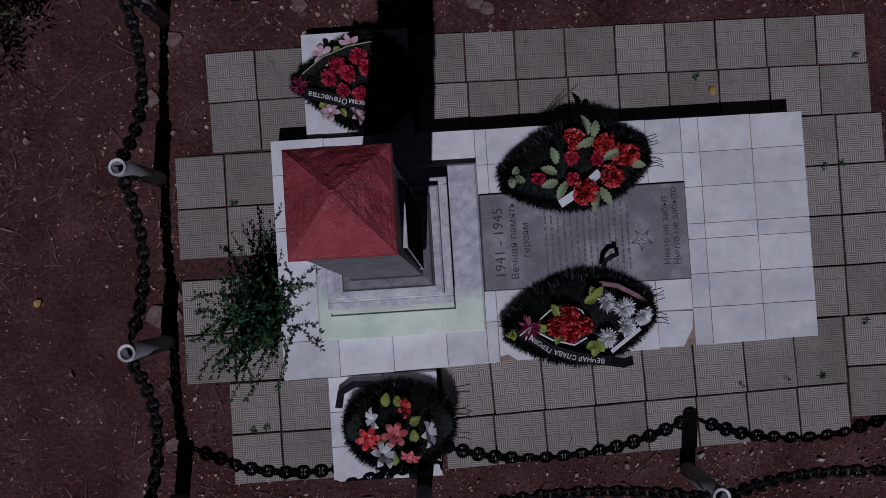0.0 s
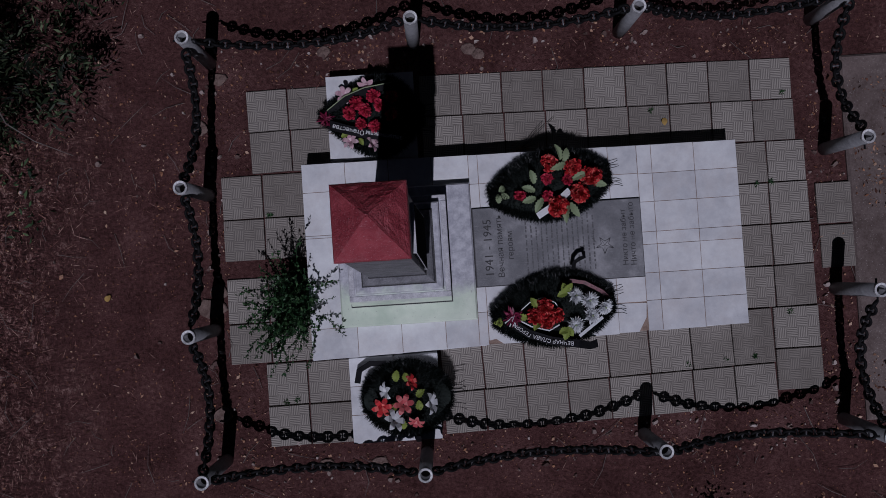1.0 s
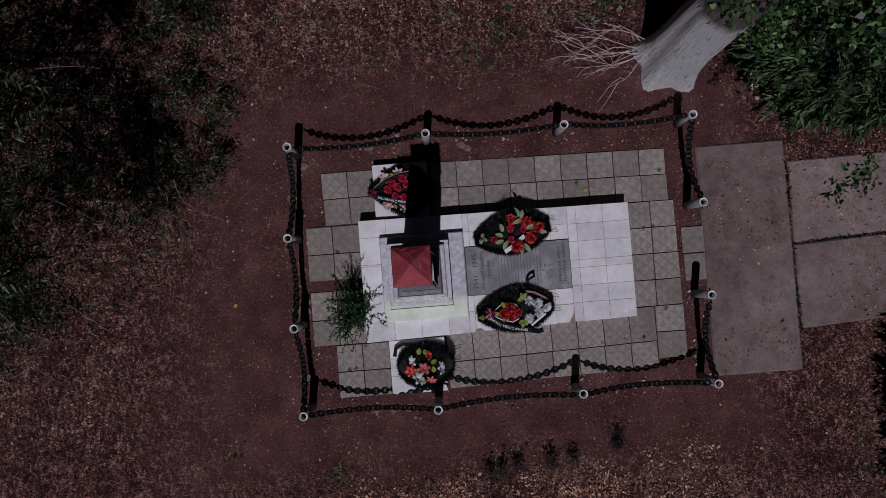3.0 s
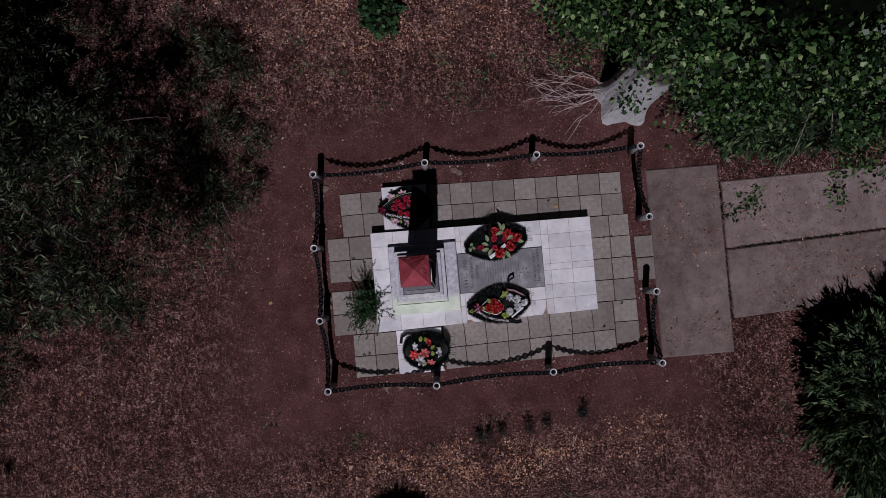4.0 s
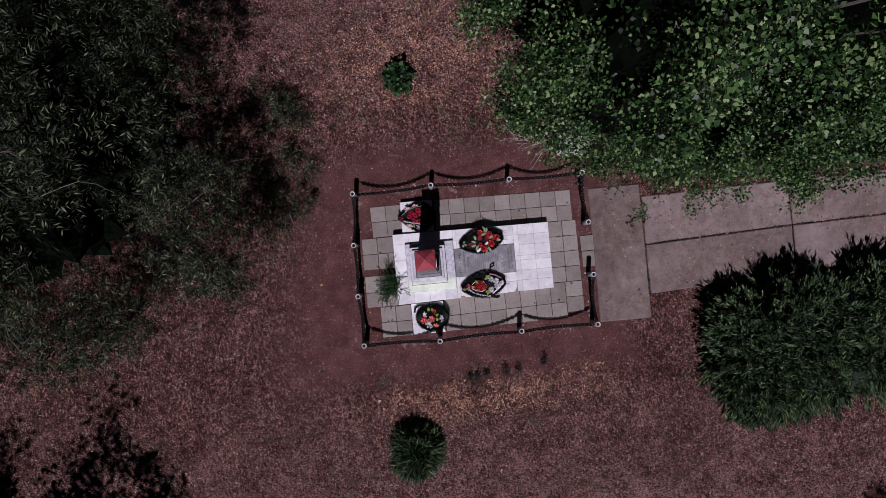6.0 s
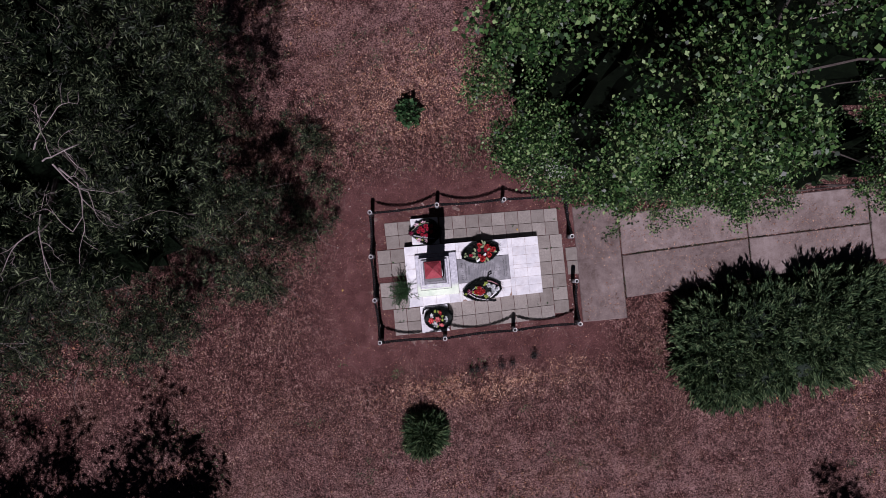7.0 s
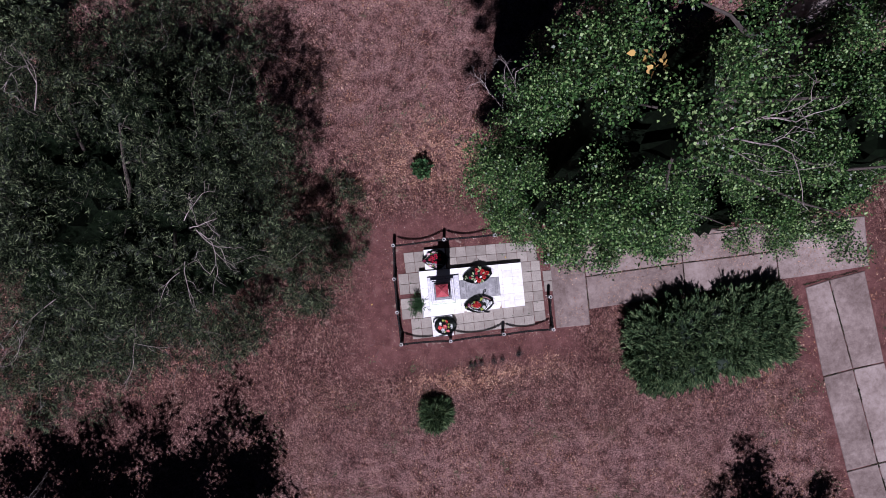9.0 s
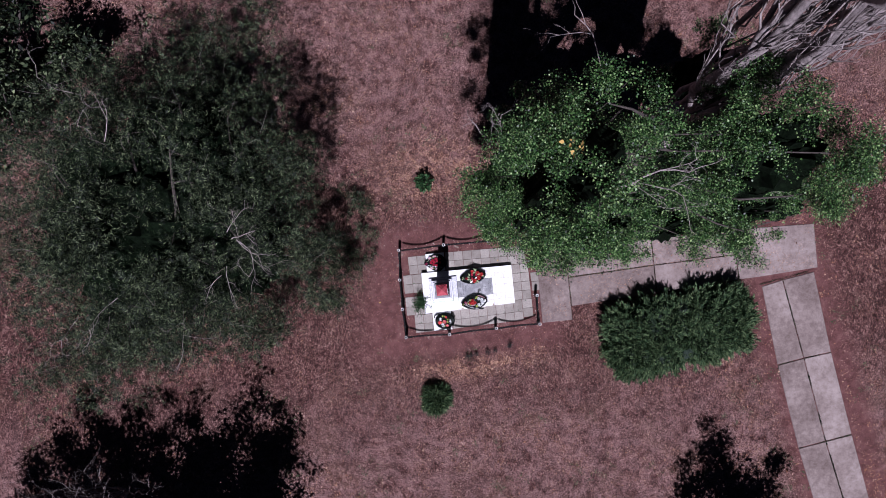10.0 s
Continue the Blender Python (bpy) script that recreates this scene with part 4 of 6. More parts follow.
        rad.append(rng.uniform(0.25, 0.45))
    cen, rad = np.array(cen), np.array(rad)
    hollow = np.array([noise.noise((q[0] * 0.8 + 5, q[1] * 0.8, q[2] * 0.5)) + 0.4 * noise.noise((q[0] * 2.2, q[1] * 2.2 + 8, q[2] * 1.2)) for q in cen])
    cen, rad = cen[hollow > -0.36], rad[hollow > -0.36]
    cen[:, 2] = np.maximum(cen[:, 2], 0.4)
    # small-leaved low growth under the east side, full-sized leaves elsewhere
    under = (cen[:, 2] < 2.9) & (cen[:, 0] > 1.8)
    v = np.concatenate([spray_leaves(cen[~under], rad[~under], 13, 7, 0.27, 0.10, 0.2, rng), spray_leaves(cen[under], rad[under], 20, 7, 0.23, 0.075, 0.24, rng)])
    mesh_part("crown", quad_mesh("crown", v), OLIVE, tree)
    shade_mass([(-0.7, -0.2, 2.9, 2.6, 2.5, 2.7), (0.6, -1.2, 2.6, 1.9, 1.6, 2.0), (0.4, 1.0, 3.0, 1.7, 1.8, 2.2)], tree, 3.0)
    spots = [((2.7, -1.26, 7.2), (0.6, 0.1, 0.3), 0.75), ((2.8, -1.3, 7.15), (0.6, -0.5, 0.2), 0.7), ((2.6, -1.1, 7.2), (0.5, 0.5, 0.25), 0.6), ((2.85, -1.35, 7.1), (0.2, -0.9, 0.15), 0.9),
             ((2.4, -1.9, 6.8), (0.15, -0.9, 0.2), 0.7), ((2.2, -2.1, 6.6), (-0.4, -0.5, 0.3), 0.5), ((0.2, 1.2, 7.9), (0.2, 0.6, 0.5), 0.9), ((-0.4, -2.4, 6.6), (-0.3, -0.5, 0.6), 1.1), ((0.9, -2.9, 5.8), (0.1, -0.6, 0.5), 1.1),
             ((-2.4, -2.8, 4.6), (-0.2, -0.6, 0.7), 0.9), ((-0.7, 2.6, 6.9), (-0.6, 0.3, 0.4), 1.0), ((-0.3, 2.4, 7.0), (-0.2, -0.5, 0.4), 0.9), ((3.6, -1.95, 2.3), (0.55, 0.35, 0.12), 0.5)]
    for p, d, L in spots:
        bm = bmesh.new()
        dead_branch_into(bm, p, d, L, 0.012, rng, 0, 0.7)
        part("dead_branch", bm, GREY_WOOD, tree, "bleached dead branch")
    bm = bmesh.new()
    for q in cen[rng.permutation(len(cen))[:240]]:
        d = unit(q - C + rng.normal(size=3) * 2.0)
        limb_into(bm, q, q + d * rng.uniform(0.4, 0.9), 0.006, 0.002, rng, 0.12, 5, 4)
    part("twig", bm, TWIG, tree)["kind"] = "stuff"
    return tree


def build_poplar():
    """Tall poplar with a limewashed trunk foot, leafy sides and bare grey leaders at the top."""
    rng = np.random.default_rng(23)
    tree = tagged(empty("tree", (2.55, 2.2, -0.03)), "tall poplar with a whitewashed trunk foot and bare grey upper leaders", "tree")
    bm = bmesh.new()
    n = 40
    prof = [(-0.15, 0.42), (-0.03, 0.395), (0.05, 0.37), (0.15, 0.35), (0.3, 0.325), (0.5, 0.31), (0.8, 0.295), (1.1, 0.29), (1.5, 0.285), (2.0, 0.28), (3.0, 0.265), (5.0, 0.24), (9.0, 0.18), (12.5, 0.12)]
    rings = []
    for z, r in prof:
        cx, cy = 0.02 * z, 0.015 * z
        ring = []
        for k in range(n):
            a = 2 * math.pi * k / n
            flare = 0.16 * math.sin(5 * a + 0.6) * max(0.0, 1 - z / 0.6) if z < 0.6 else 0.0
            rr = r * (1 + flare + 0.09 * noise.noise((3.2 * math.cos(a), 3.2 * math.sin(a), z * 0.7)) + 0.05 * noise.noise((9 * math.cos(a), 9 * math.sin(a), z * 1.1)))
            ring.append(bm.verts.new((cx + rr * math.cos(a), cy + rr * math.sin(a), z)))
        rings.append(ring)
    for a, b in zip(rings, rings[1:]):
        for k in range(n):
            bm.faces.new((a[k], a[(k + 1) % n], b[(k + 1) % n], b[k]))
    bm.faces.new(rings[-1])
    smooth(part("trunk", bm, BARK, tree, "furrowed trunk, limewashed at the foot"))
    # leafy lobes: centre x, y, reach in x and y, lowest and highest z, number of boughs
    lobes = [(-0.75, -0.25, 1.25, 1.25, 4.2, 17.0, 42), (2.15, -0.2, 1.4, 1.2, 11.4, 15.2, 28), (-0.4, 1.2, 1.2, 1.0, 6.0, 11.0, 8),
             (4.5, 0.3, 1.6, 1.3, 4.5, 9.6, 21), (3.4, 2.3, 1.4, 1.0, 5.0, 10.0, 6),
             (1.2, -0.85, 1.1, 0.75, 3.2, 7.5, 11), (3.0, -0.9, 1.1, 0.75, 3.0, 7.5, 12), (4.8, -0.85, 1.1, 0.75, 2.8, 7.0, 11), (6.2, -0.6, 1.0, 0.85, 2.6, 6.6, 9)]
    cen, rad, low, stems, tall = [], [], [], [], []
    for cx, cy, rx, ry, z0, z1, boughs in lobes:
        for i in range(boughs):
            k = (i + rng.uniform(0, 0.9)) / boughs
            z = z0 + (z1 - z0) * k
            a = i * 2.4 + rng.uniform(-0.5, 0.5)
            taper = math.sin(math.pi * min(0.5, 0.15 + k * 1.3)) if k < 0.4 else math.cos((k - 0.4) / 0.6 * math.pi / 2) ** 0.45
            r = rng.uniform(0.7, 1.02) * taper
            c = np.array((cx + rx * r * math.cos(a), cy + ry * r * math.sin(a), z))
            stems.append(tuple(c))
            lift = np.array((math.cos(a) * 0.25, math.sin(a) * 0.25, -0.12))
            for _ in range(rng.integers(26, 36)):
                cen.append(c + unit(rng.normal(size=3)) * rng.uniform(0.18, 0.46) * np.array((1, 1, 0.8)) + lift * rng.uniform(-0.3, 0.6))
                rad.append(rng.uniform(0.12, 0.24))
                low.append(k if z1 > 10 else 1.0)
                tall.append(z1 > 15)
    for i in range(90):
        a, z = i * 2.4, rng.uniform(4.5, 12.5)
        cen.append(np.array((0.02 * z + 0.42 * math.cos(a), 0.015 * z + 0.42 * math.sin(a), z)))
        rad.append(rng.uniform(0.18, 0.3))
        low.append(0.0)
        tall.append(False)
    cen, rad, low, tall = np.array(cen), np.array(rad), np.array(low), np.array(tall)
    bm = bmesh.new()
    for p in stems[::2]:
        z = max(2.6, p[2] - rng.uniform(0.8, 2.2))
        limb_into(bm, (0.02 * z, 0.015 * z, z), p, 0.015 + 0.03 * rng.random(), 0.008, rng, 0.08, 6, 6)
    part("limb", bm, BARK_DARK, tree)
    # the foot of the trunk shows through a gap on the south-west side
    foot, sky_gap = np.array((-0.26, -0.26, 0.3)), np.array((-2.67, -2.2, 11.2))
    k = np.clip((cen[:, 2] - foot[2]) / (sky_gap[2] - foot[2]), 0, 1)[:, None]
    gap = np.linalg.norm((foot + (sky_gap - foot) * k - cen)[:, :2], axis=1)
    hollow = np.array([noise.noise((q[0] * 0.9 + 7, q[1] * 0.9, q[2] * 0.12)) + 0.5 * noise.noise((q[0] * 2.3, q[1] * 2.3 + 3, q[2] * 0.4)) for q in cen])
    keep = ((gap > 0.15) | (cen[:, 2] > 5.0)) & ((hollow > np.where(low < 1.0, -0.17, -0.10)) | (low < 0.2 + 0.2 * rng.random(len(cen))))
    # shafts of shade that run down through the crown
    shaft = np.array([noise.noise((q[0] * 1.1 + 11, q[1] * 1.1, q[2] * 0.2)) for q in cen])
    keep &= shaft > np.where(tall, -0.30, -0.17)
    cen, rad = cen[keep], rad[keep]
    # near-black masses fill the lobes and the hollow between, for shade
    shade_mass([(cx, cy, (z0 + z1) / 2 - 0.2, rx * 0.5, ry * 0.5, (z1 - z0) * 0.38) for cx, cy, rx, ry, z0, z1, _ in lobes]
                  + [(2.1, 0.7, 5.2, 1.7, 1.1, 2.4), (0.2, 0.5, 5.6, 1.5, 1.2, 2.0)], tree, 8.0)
    for cx, cy, rx, ry, z0, z1, k in [(-0.75, -0.25, 0.85, 0.85, 4.2, 13.0, 130), (2.1, 0.7, 1.6, 1.1, 3.2, 7.4, 80), (0.2, 0.5, 1.5, 1.2, 4.0, 7.4, 60)]:
        q, z = rng.uniform(0, 2 * math.pi, k), rng.uniform(z0, z1, k)
        r = rng.uniform(0.75, 1.1, k)
        cen = np.concatenate([cen, np.column_stack([cx + rx * r * np.cos(q), cy + ry * r * np.sin(q), z])])
        rad = np.concatenate([rad, rng.uniform(0.16, 0.28, k)])
    top = cen[:, 2] > 12.0
    v = clump_leaves(cen[top], rad[top], 175, 0.028, 0.82, rng, 0.35, 0.6, 0.25, lambda a, d, L, w, g: blades(a, d, L, w, g, 0.15, False, 0.38))
    mesh_part("crown", quad_mesh("crown", v), POPLAR, tree)
    cen, rad = cen[~top], rad[~top]
    v = clump_leaves(cen, rad, 100, 0.038, 0.78, rng, 0.35, 0.6, 0.25, lambda a, d, L, w, g: blades(a, d, L, w, g, 0.12, False, 0.32))
    mesh_part("crown", quad_mesh("crown", v), POPLAR, tree)
    # bare leaders over the north-east side
    for (x, y, z), (X, Y, Z), r in (((0.5, 0.5, 9.5), (1.0, 1.25, 20.3), 0.115), ((0.7, 0.5, 10.0), (1.55, 0.95, 19.8), 0.10), ((0.6, 0.6, 10.0), (1.0, 1.5, 19.4), 0.08),
                                     ((0.8, 0.5, 10.5), (1.9, 0.75, 19.2), 0.085), ((0.7, 0.7, 10.5), (1.3, 1.6, 20.0), 0.085), ((0.6, 0.8, 10.0), (0.9, 1.8, 18.5), 0.06), ((0.9, 0.6, 10.0), (2.2, 1.1, 18.6), 0.07),
                                     ((0.8, 0.9, 9.5), (1.7, 1.8, 18.8), 0.07), ((1.0, 0.7, 10.0), (2.6, 1.3, 17.4), 0.06), ((0.6, 0.9, 9.0), (0.9, 2.3, 17.6), 0.06), ((0.8, 0.6, 10.0), (2.1, 1.6, 18.4), 0.06), ((0.7, 0.4, 10.0), (1.5, 1.3, 19.0), 0.06),
                                     ((1.0, 0.5, 10.5), (2.5, 0.9, 17.8), 0.055), ((0.9, 0.9, 10.0), (2.3, 2.0, 17.2), 0.055)):
        bm = bmesh.new()
        x, y, z, X, Y, Z = x + 1.25, y + 0.35, z + 1.0, X + 1.3, Y + 0.3, Z - 0.4
        limb_into(bm, (0.16, 0.12, 8.2), (x, y, z), r * 1.15, r, rng, 0.03, 6, 8)
        pts = limb_into(bm, (x, y, z), (X, Y, Z), r, 0.03, rng, 0.015, 10, 9)
        for p in pts[2:]:
            for _ in range(2):
                dead_branch_into(bm, p, (rng.normal() * 0.13 + 0.08, rng.normal() * 0.13 + 0.08, 1.0), rng.uniform(0.9, 2.2), 0.02, rng, 1, 0.12)
        smooth(part("bare_leader", bm, GREY_WOOD, tree, "bare grey leader"))
    for p, d, L in (((-1.55, 0.6, 9.6), (-0.4, 0.6, 0.7), 0.9), ((-1.3, 0.8, 9.8), (-0.2, 0.8, 0.6), 0.8), ((-0.6, -0.7, 14.6), (0.6, 0.0, 0.6), 0.9),
                    ((-0.3, -0.6, 14.8), (0.9, 0.1, 0.4), 0.8), ((2.0, 0.05, 10.0), (0.9, 0.1, 0.35), 1.5), ((2.4, 0.1, 10.2), (0.8, -0.2, 0.3), 1.3), ((2.9, 0.2, 10.4), (0.6, -0.5, 0.3), 1.1), ((0.2, -0.35, 10.4), (1.0, 0.2, 0.3), 1.2), ((0.2, 1.6, 12.0), (-0.4, 0.6, 0.6), 1.3)):
        bm = bmesh.new()
        dead_branch_into(bm, p, d, L, 0.014, rng)
        part("dead_branch", bm, GREY_WOOD, tree, "bleached dead twigs")
    spots = np.array([(-1.36, -0.36, 17.0), (-1.30, -0.30, 16.9), (-1.40, -0.26, 16.95)])
    v = clump_leaves(spots, np.full(3, 0.09), 5, 0.05, 0.8, rng, 0.3, 0.6, 0.2, lambda a, d, L, w, g: leaves6(a, d, L, w, g, 0.25))
    mesh_part("yellow_leaf", quad_mesh("yellow_leaf", v, 1, 6), GOLD_LEAF, tree, "turned yellow leaves")["kind"] = "stuff"
    # sprigs hanging over the path, low suckers behind the foot
    spots = np.array([(0.38, -1.76, 2.85), (0.48, -1.66, 2.9), (0.28, -1.82, 2.75), (0.5, -1.78, 2.8), (1.02, -1.6, 3.5), (1.0, -1.72, 3.4), (1.04, -1.45, 3.55), (1.0, -1.3, 3.65), (1.08, -1.82, 3.3)])
    v = clump_leaves(spots, np.full(len(spots), 0.11), 46, 0.04, 0.78, rng, 0.3, 0.6, 0.2, lambda a, d, L, w, g: blades(a, d, L, w, g, 0.12, False, 0.32))
    mesh_part("sprig", quad_mesh("sprig", v), POPLAR, tree)["kind"] = "stuff"
    low = np.column_stack([rng.uniform(0.25, 1.9, 100), rng.uniform(-0.5, 0.7, 100), rng.uniform(0.3, 3.2, 100)])
    low[70:] = np.column_stack([rng.uniform(-0.8, 0.15, 30), rng.uniform(-0.35, 0.8, 30), rng.uniform(3.0, 5.6, 30)])
    low[:26] = np.column_stack([rng.uniform(-0.5, 0.1, 26), rng.uniform(-0.45, 0.25, 26), rng.uniform(2.7, 4.2, 26)])
    low[26:44] = np.column_stack([rng.uniform(-0.95, -0.3, 18), rng.uniform(0.2, 1.0, 18), rng.uniform(1.0, 3.0, 18)])
    v = clump_leaves(low, rng.uniform(0.15, 0.3, 100), 130, 0.044, 0.78, rng, 0.3, 0.6, 0.2, lambda a, d, L, w, g: blades(a, d, L, w, g, 0.12, False, 0.32))
    mesh_part("root_sucker", quad_mesh("root_sucker", v), POPLAR, tree, "leafy root suckers")
    bm = bmesh.new()
    for e in ((0.38, -1.8, 2.8), (1.02, -1.75, 3.4)):
        limb_into(bm, (0.8, -0.6, 3.9), e, 0.008, 0.003, rng, 0.05)
    part("twig", bm, TWIG, tree)
    return tree


def build_fallen_branch():
    rng = np.random.default_rng(67)
    br = tagged(empty("fallen_branch", (2.2, 2.3, 0.0)), "pale leafless fallen branch lying beside the whitewashed trunk", "branch")
    for k in range(11):
        bm = bmesh.new()
        a = math.pi + rng.uniform(-0.35, 0.75)
        L = rng.uniform(0.5, 1.15)
        p = np.array((rng.uniform(-0.1, 0.15), rng.uniform(-0.1, 0.1), rng.uniform(0.03, 0.25)))
        e = p + np.array((L * math.cos(a), L * math.sin(a), rng.uniform(-0.1, 0.15)))
        e[2] = max(e[2], 0.0)
        pts = limb_into(bm, p, e, 0.005, 0.002, rng, 0.1, 6, 5)
        for q in pts[2:5]:
            limb_into(bm, q, np.array(q) + np.array((math.cos(a + rng.uniform(-0.7, 0.7)), math.sin(a + rng.uniform(-0.7, 0.7)), 0.1)) * rng.uniform(0.15, 0.4), 0.004, 0.002, rng, 0.1, 4, 4)
        part("stem", bm, PALE_TWIG, br)


def build_brush_pile():
    rng = np.random.default_rng(68)
    pile = tagged(empty("brush_pile", (6.1, 1.35, 0.0)), "heap of dry reddish brushwood at the path edge", "brush")
    for k in range(40):
        bm = bmesh.new()
        p = np.array((rng.normal() * 0.7, rng.normal() * 0.14, rng.uniform(0.0, 0.15)))
        a = rng.uniform(-0.5, 0.35)
        L = rng.uniform(0.3, 0.9)
        pts = limb_into(bm, p, p + np.array((L * math.cos(a), L * math.sin(a), rng.uniform(-0.05, 0.12))), 0.006, 0.002, rng, 0.1, 5, 4)
        for q in pts[1:4]:
            limb_into(bm, q, np.array(q) + rng.normal(size=3) * np.array((0.15, 0.1, 0.06)), 0.003, 0.0015, rng, 0.1, 3, 4)
        part("stick", bm, BRUSH, pile)


def build_park_tree(x, y, height, reach, seed, label):
    rng = np.random.default_rng(seed)
    tree = tagged(empty("tree", (x, y, -0.03)), label, "tree")
    bm = bmesh.new()
    tube_into(bm, [(0, 0, -0.1), (0.05, 0, height * 0.3), (0.1, 0.1, height * 0.6)], [0.22, 0.17, 0.1], 9)
    smooth(part("trunk", bm, BARK_DARK, tree))
    bm = bmesh.new()
    cen, rad = [], []
    for k in range(22):
        a = k * 2.4
        z = height * rng.uniform(0.25, 0.6)
        e = np.array((reach * rng.uniform(0.5, 1) * math.cos(a), reach * rng.uniform(0.5, 1) * math.sin(a), z + height * rng.uniform(0.1, 0.4)))
        pts = limb_into(bm, (0.05, 0.03, z), e, 0.06, 0.012, rng)
        for p in pts[2:]:
            for _ in range(2):
                cen.append(np.array(p) + rng.normal(size=3) * 0.35)
                rad.append(rng.uniform(0.3, 0.6))
    part("limb", bm, BARK_DARK, tree)
    v = clump_leaves(np.array(cen), np.array(rad), 125, 0.15, 0.5, rng, 0.2, 0.6, 0.3)
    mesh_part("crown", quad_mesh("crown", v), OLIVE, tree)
    return tree


# near-black colour stands for the shade deep in the crowns
CROWN_SHADE = plain("shade_mass", (0.002, 0.004, 0.002), (0.008, 0.016, 0.007), 14.0, 0.95, spec=0.05, bump=1.0, dist=0.06)
BARK_DARK = plain("dark_bark", (0.03, 0.024, 0.021), (0.085, 0.07, 0.063), 7.0, 0.9, bump=0.7, dist=0.02)
build_west_tree()
PALE_TWIG = plain("pale_twig", (0.36, 0.29, 0.27), (0.62, 0.54, 0.52), 9.0, 0.85, bump=0.4)
BRUSH = plain("red_brushwood", (0.12, 0.05, 0.035), (0.36, 0.18, 0.13), 9.0, 0.9, bump=0.4)
build_poplar()
build_fallen_branch()
build_brush_pile()
build_park_tree(-8.2, -9.0, 9.0, 2.4, 31, "slender park tree with an open leafy crown")
build_park_tree(-10.7, -9.3, 8.8, 2.5, 36, "leafy park tree in a close group")
build_park_tree(-13.0, -8.6, 8.0, 2.5, 32, "leafy park tree beside the lawn")
build_park_tree(-13.6, 8.2, 6.0, 3.2, 34, "low spreading grey-green park tree")
build_park_tree(7.8, -12.2, 9.0, 2.4, 33, "leafy park tree near the slab path")


def build_bare_shrub(x, y, height, seed, label):
    rng = np.random.default_rng(seed)
    shrub = tagged(empty("dead_shrub", (x, y, -0.03)), label, "shrub")
    for k in range(16):
        bm = bmesh.new()
        a = k * 2.4
        d = (0.45 * math.cos(a), 0.45 * math.sin(a), 1.0)
        pts = limb_into(bm, (0, 0, 0), (d[0] * height * rng.uniform(0.4, 1.1), d[1] * height * rng.uniform(0.4, 1.1), height * rng.uniform(0.7, 1.0)), 0.025, 0.008, rng, 0.06, 6, 5)
        for p in pts[2:]:
            dead_branch_into(bm, p, (d[0] + rng.normal() * 0.4, d[1] + rng.normal() * 0.4, 0.9), height * rng.uniform(0.2, 0.35), 0.009, rng, 1)
        part("stem", bm, GREY_WOOD, shrub)


build_bare_shrub(-11.6, -5.6, 3.6, 35, "leafless grey shrub with many thin stems")


# ---- hedges and bushes ----
def needle_shell(centre_fn, count, size, ratio, rng, up=0.6):
    at, nrm = centre_fn(count)
    along = nrm * 0.75 + rng.normal(size=at.shape) * 0.5 + np.array([0, 0, up])
    length = size * (0.55 + 0.9 * rng.random(count))
    return blades(at, along, length, length * ratio, rng)


def build_hedge(plan, height, seed, sprays, per, label):
    """A juniper hedge over a four-cornered plan: arching sprays of needles over a solid core coloured dark for the
    inner shade.
    """
    rng = np.random.default_rng(seed)
    c = np.array(plan, float)
    mid = c.mean(axis=0)
    hedge = tagged(empty("hedge", (mid[0], mid[1], -0.03)), label, "hedge")
    c = c - mid
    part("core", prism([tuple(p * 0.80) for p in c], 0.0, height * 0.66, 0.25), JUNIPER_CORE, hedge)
    u, v = rng.random(sprays), rng.random(sprays)
    rim = rng.random(sprays) < 0.42
    e = rng.integers(0, 4, sprays)
    q = 0.03 * rng.random(sprays)
    u = np.where(rim & (e == 0), q, np.where(rim & (e == 1), 1 - q, u))
    v = np.where(rim & (e == 2), q, np.where(rim & (e == 3), 1 - q, v))
    p = ((1 - u) * (1 - v))[:, None] * c[0] + (u * (1 - v))[:, None] * c[1] + (u * v)[:, None] * c[2] + ((1 - u) * v)[:, None] * c[3]
    lump = np.array([noise.noise((x * 0.9, y * 0.9, seed)) + 0.5 * noise.noise((x * 3, y * 3, seed)) for x, y in p])
    pinch = 1 - 0.13 * np.exp(-((u - 0.52) / 0.05) ** 2)
    p[:, 1] *= pinch
    round_off = 1 - 0.16 * (np.abs(2 * u - 1) ** 4 * np.abs(2 * v - 1) ** 2)
    p = p * ((0.95 + 0.11 * lump) * round_off)[:, None]
    edge = np.clip(np.minimum(np.minimum(u, 1 - u) * 4.4, np.minimum(v, 1 - v) * 2.0) / 0.45, 0, 1)
    z = height * (0.50 + 0.42 * edge ** 0.6) + 0.24 * lump - 0.25 * np.exp(-((u - 0.52) / 0.05) ** 2)
    z = np.where(rim, z * rng.uniform(0.25, 1.0, sprays), z)
    outward = np.column_stack([p / np.array([2.4, 1.1]) * (1.15 - edge)[:, None], 0.55 + 0.3 * edge]) + rng.normal(size=(sprays, 3)) * 0.4
    outward = unit(outward)
    root = np.column_stack([p, np.maximum(z, 0.12)]) - outward * 0.16
    idx = np.repeat(np.arange(sprays), per)
    t = rng.random((len(idx), 1))
    reach = (0.18 + 0.36 * rng.random(sprays) ** 2)[idx][:, None]
    spread = rng.normal(size=(len(idx), 3)) * 0.034 * (1.3 - t)
    at = root[idx] + outward[idx] * t * reach + spread - np.array([0, 0, 0.10]) * t ** 2
    along = outward[idx] + rng.normal(size=at.shape) * 0.26
    length = 0.06 + 0.10 * rng.random(len(idx))
    mesh_part("foliage", quad_mesh("foliage", blades(at, along, length, length * 0.2, rng)), JUNIPER, hedge)
    return hedge


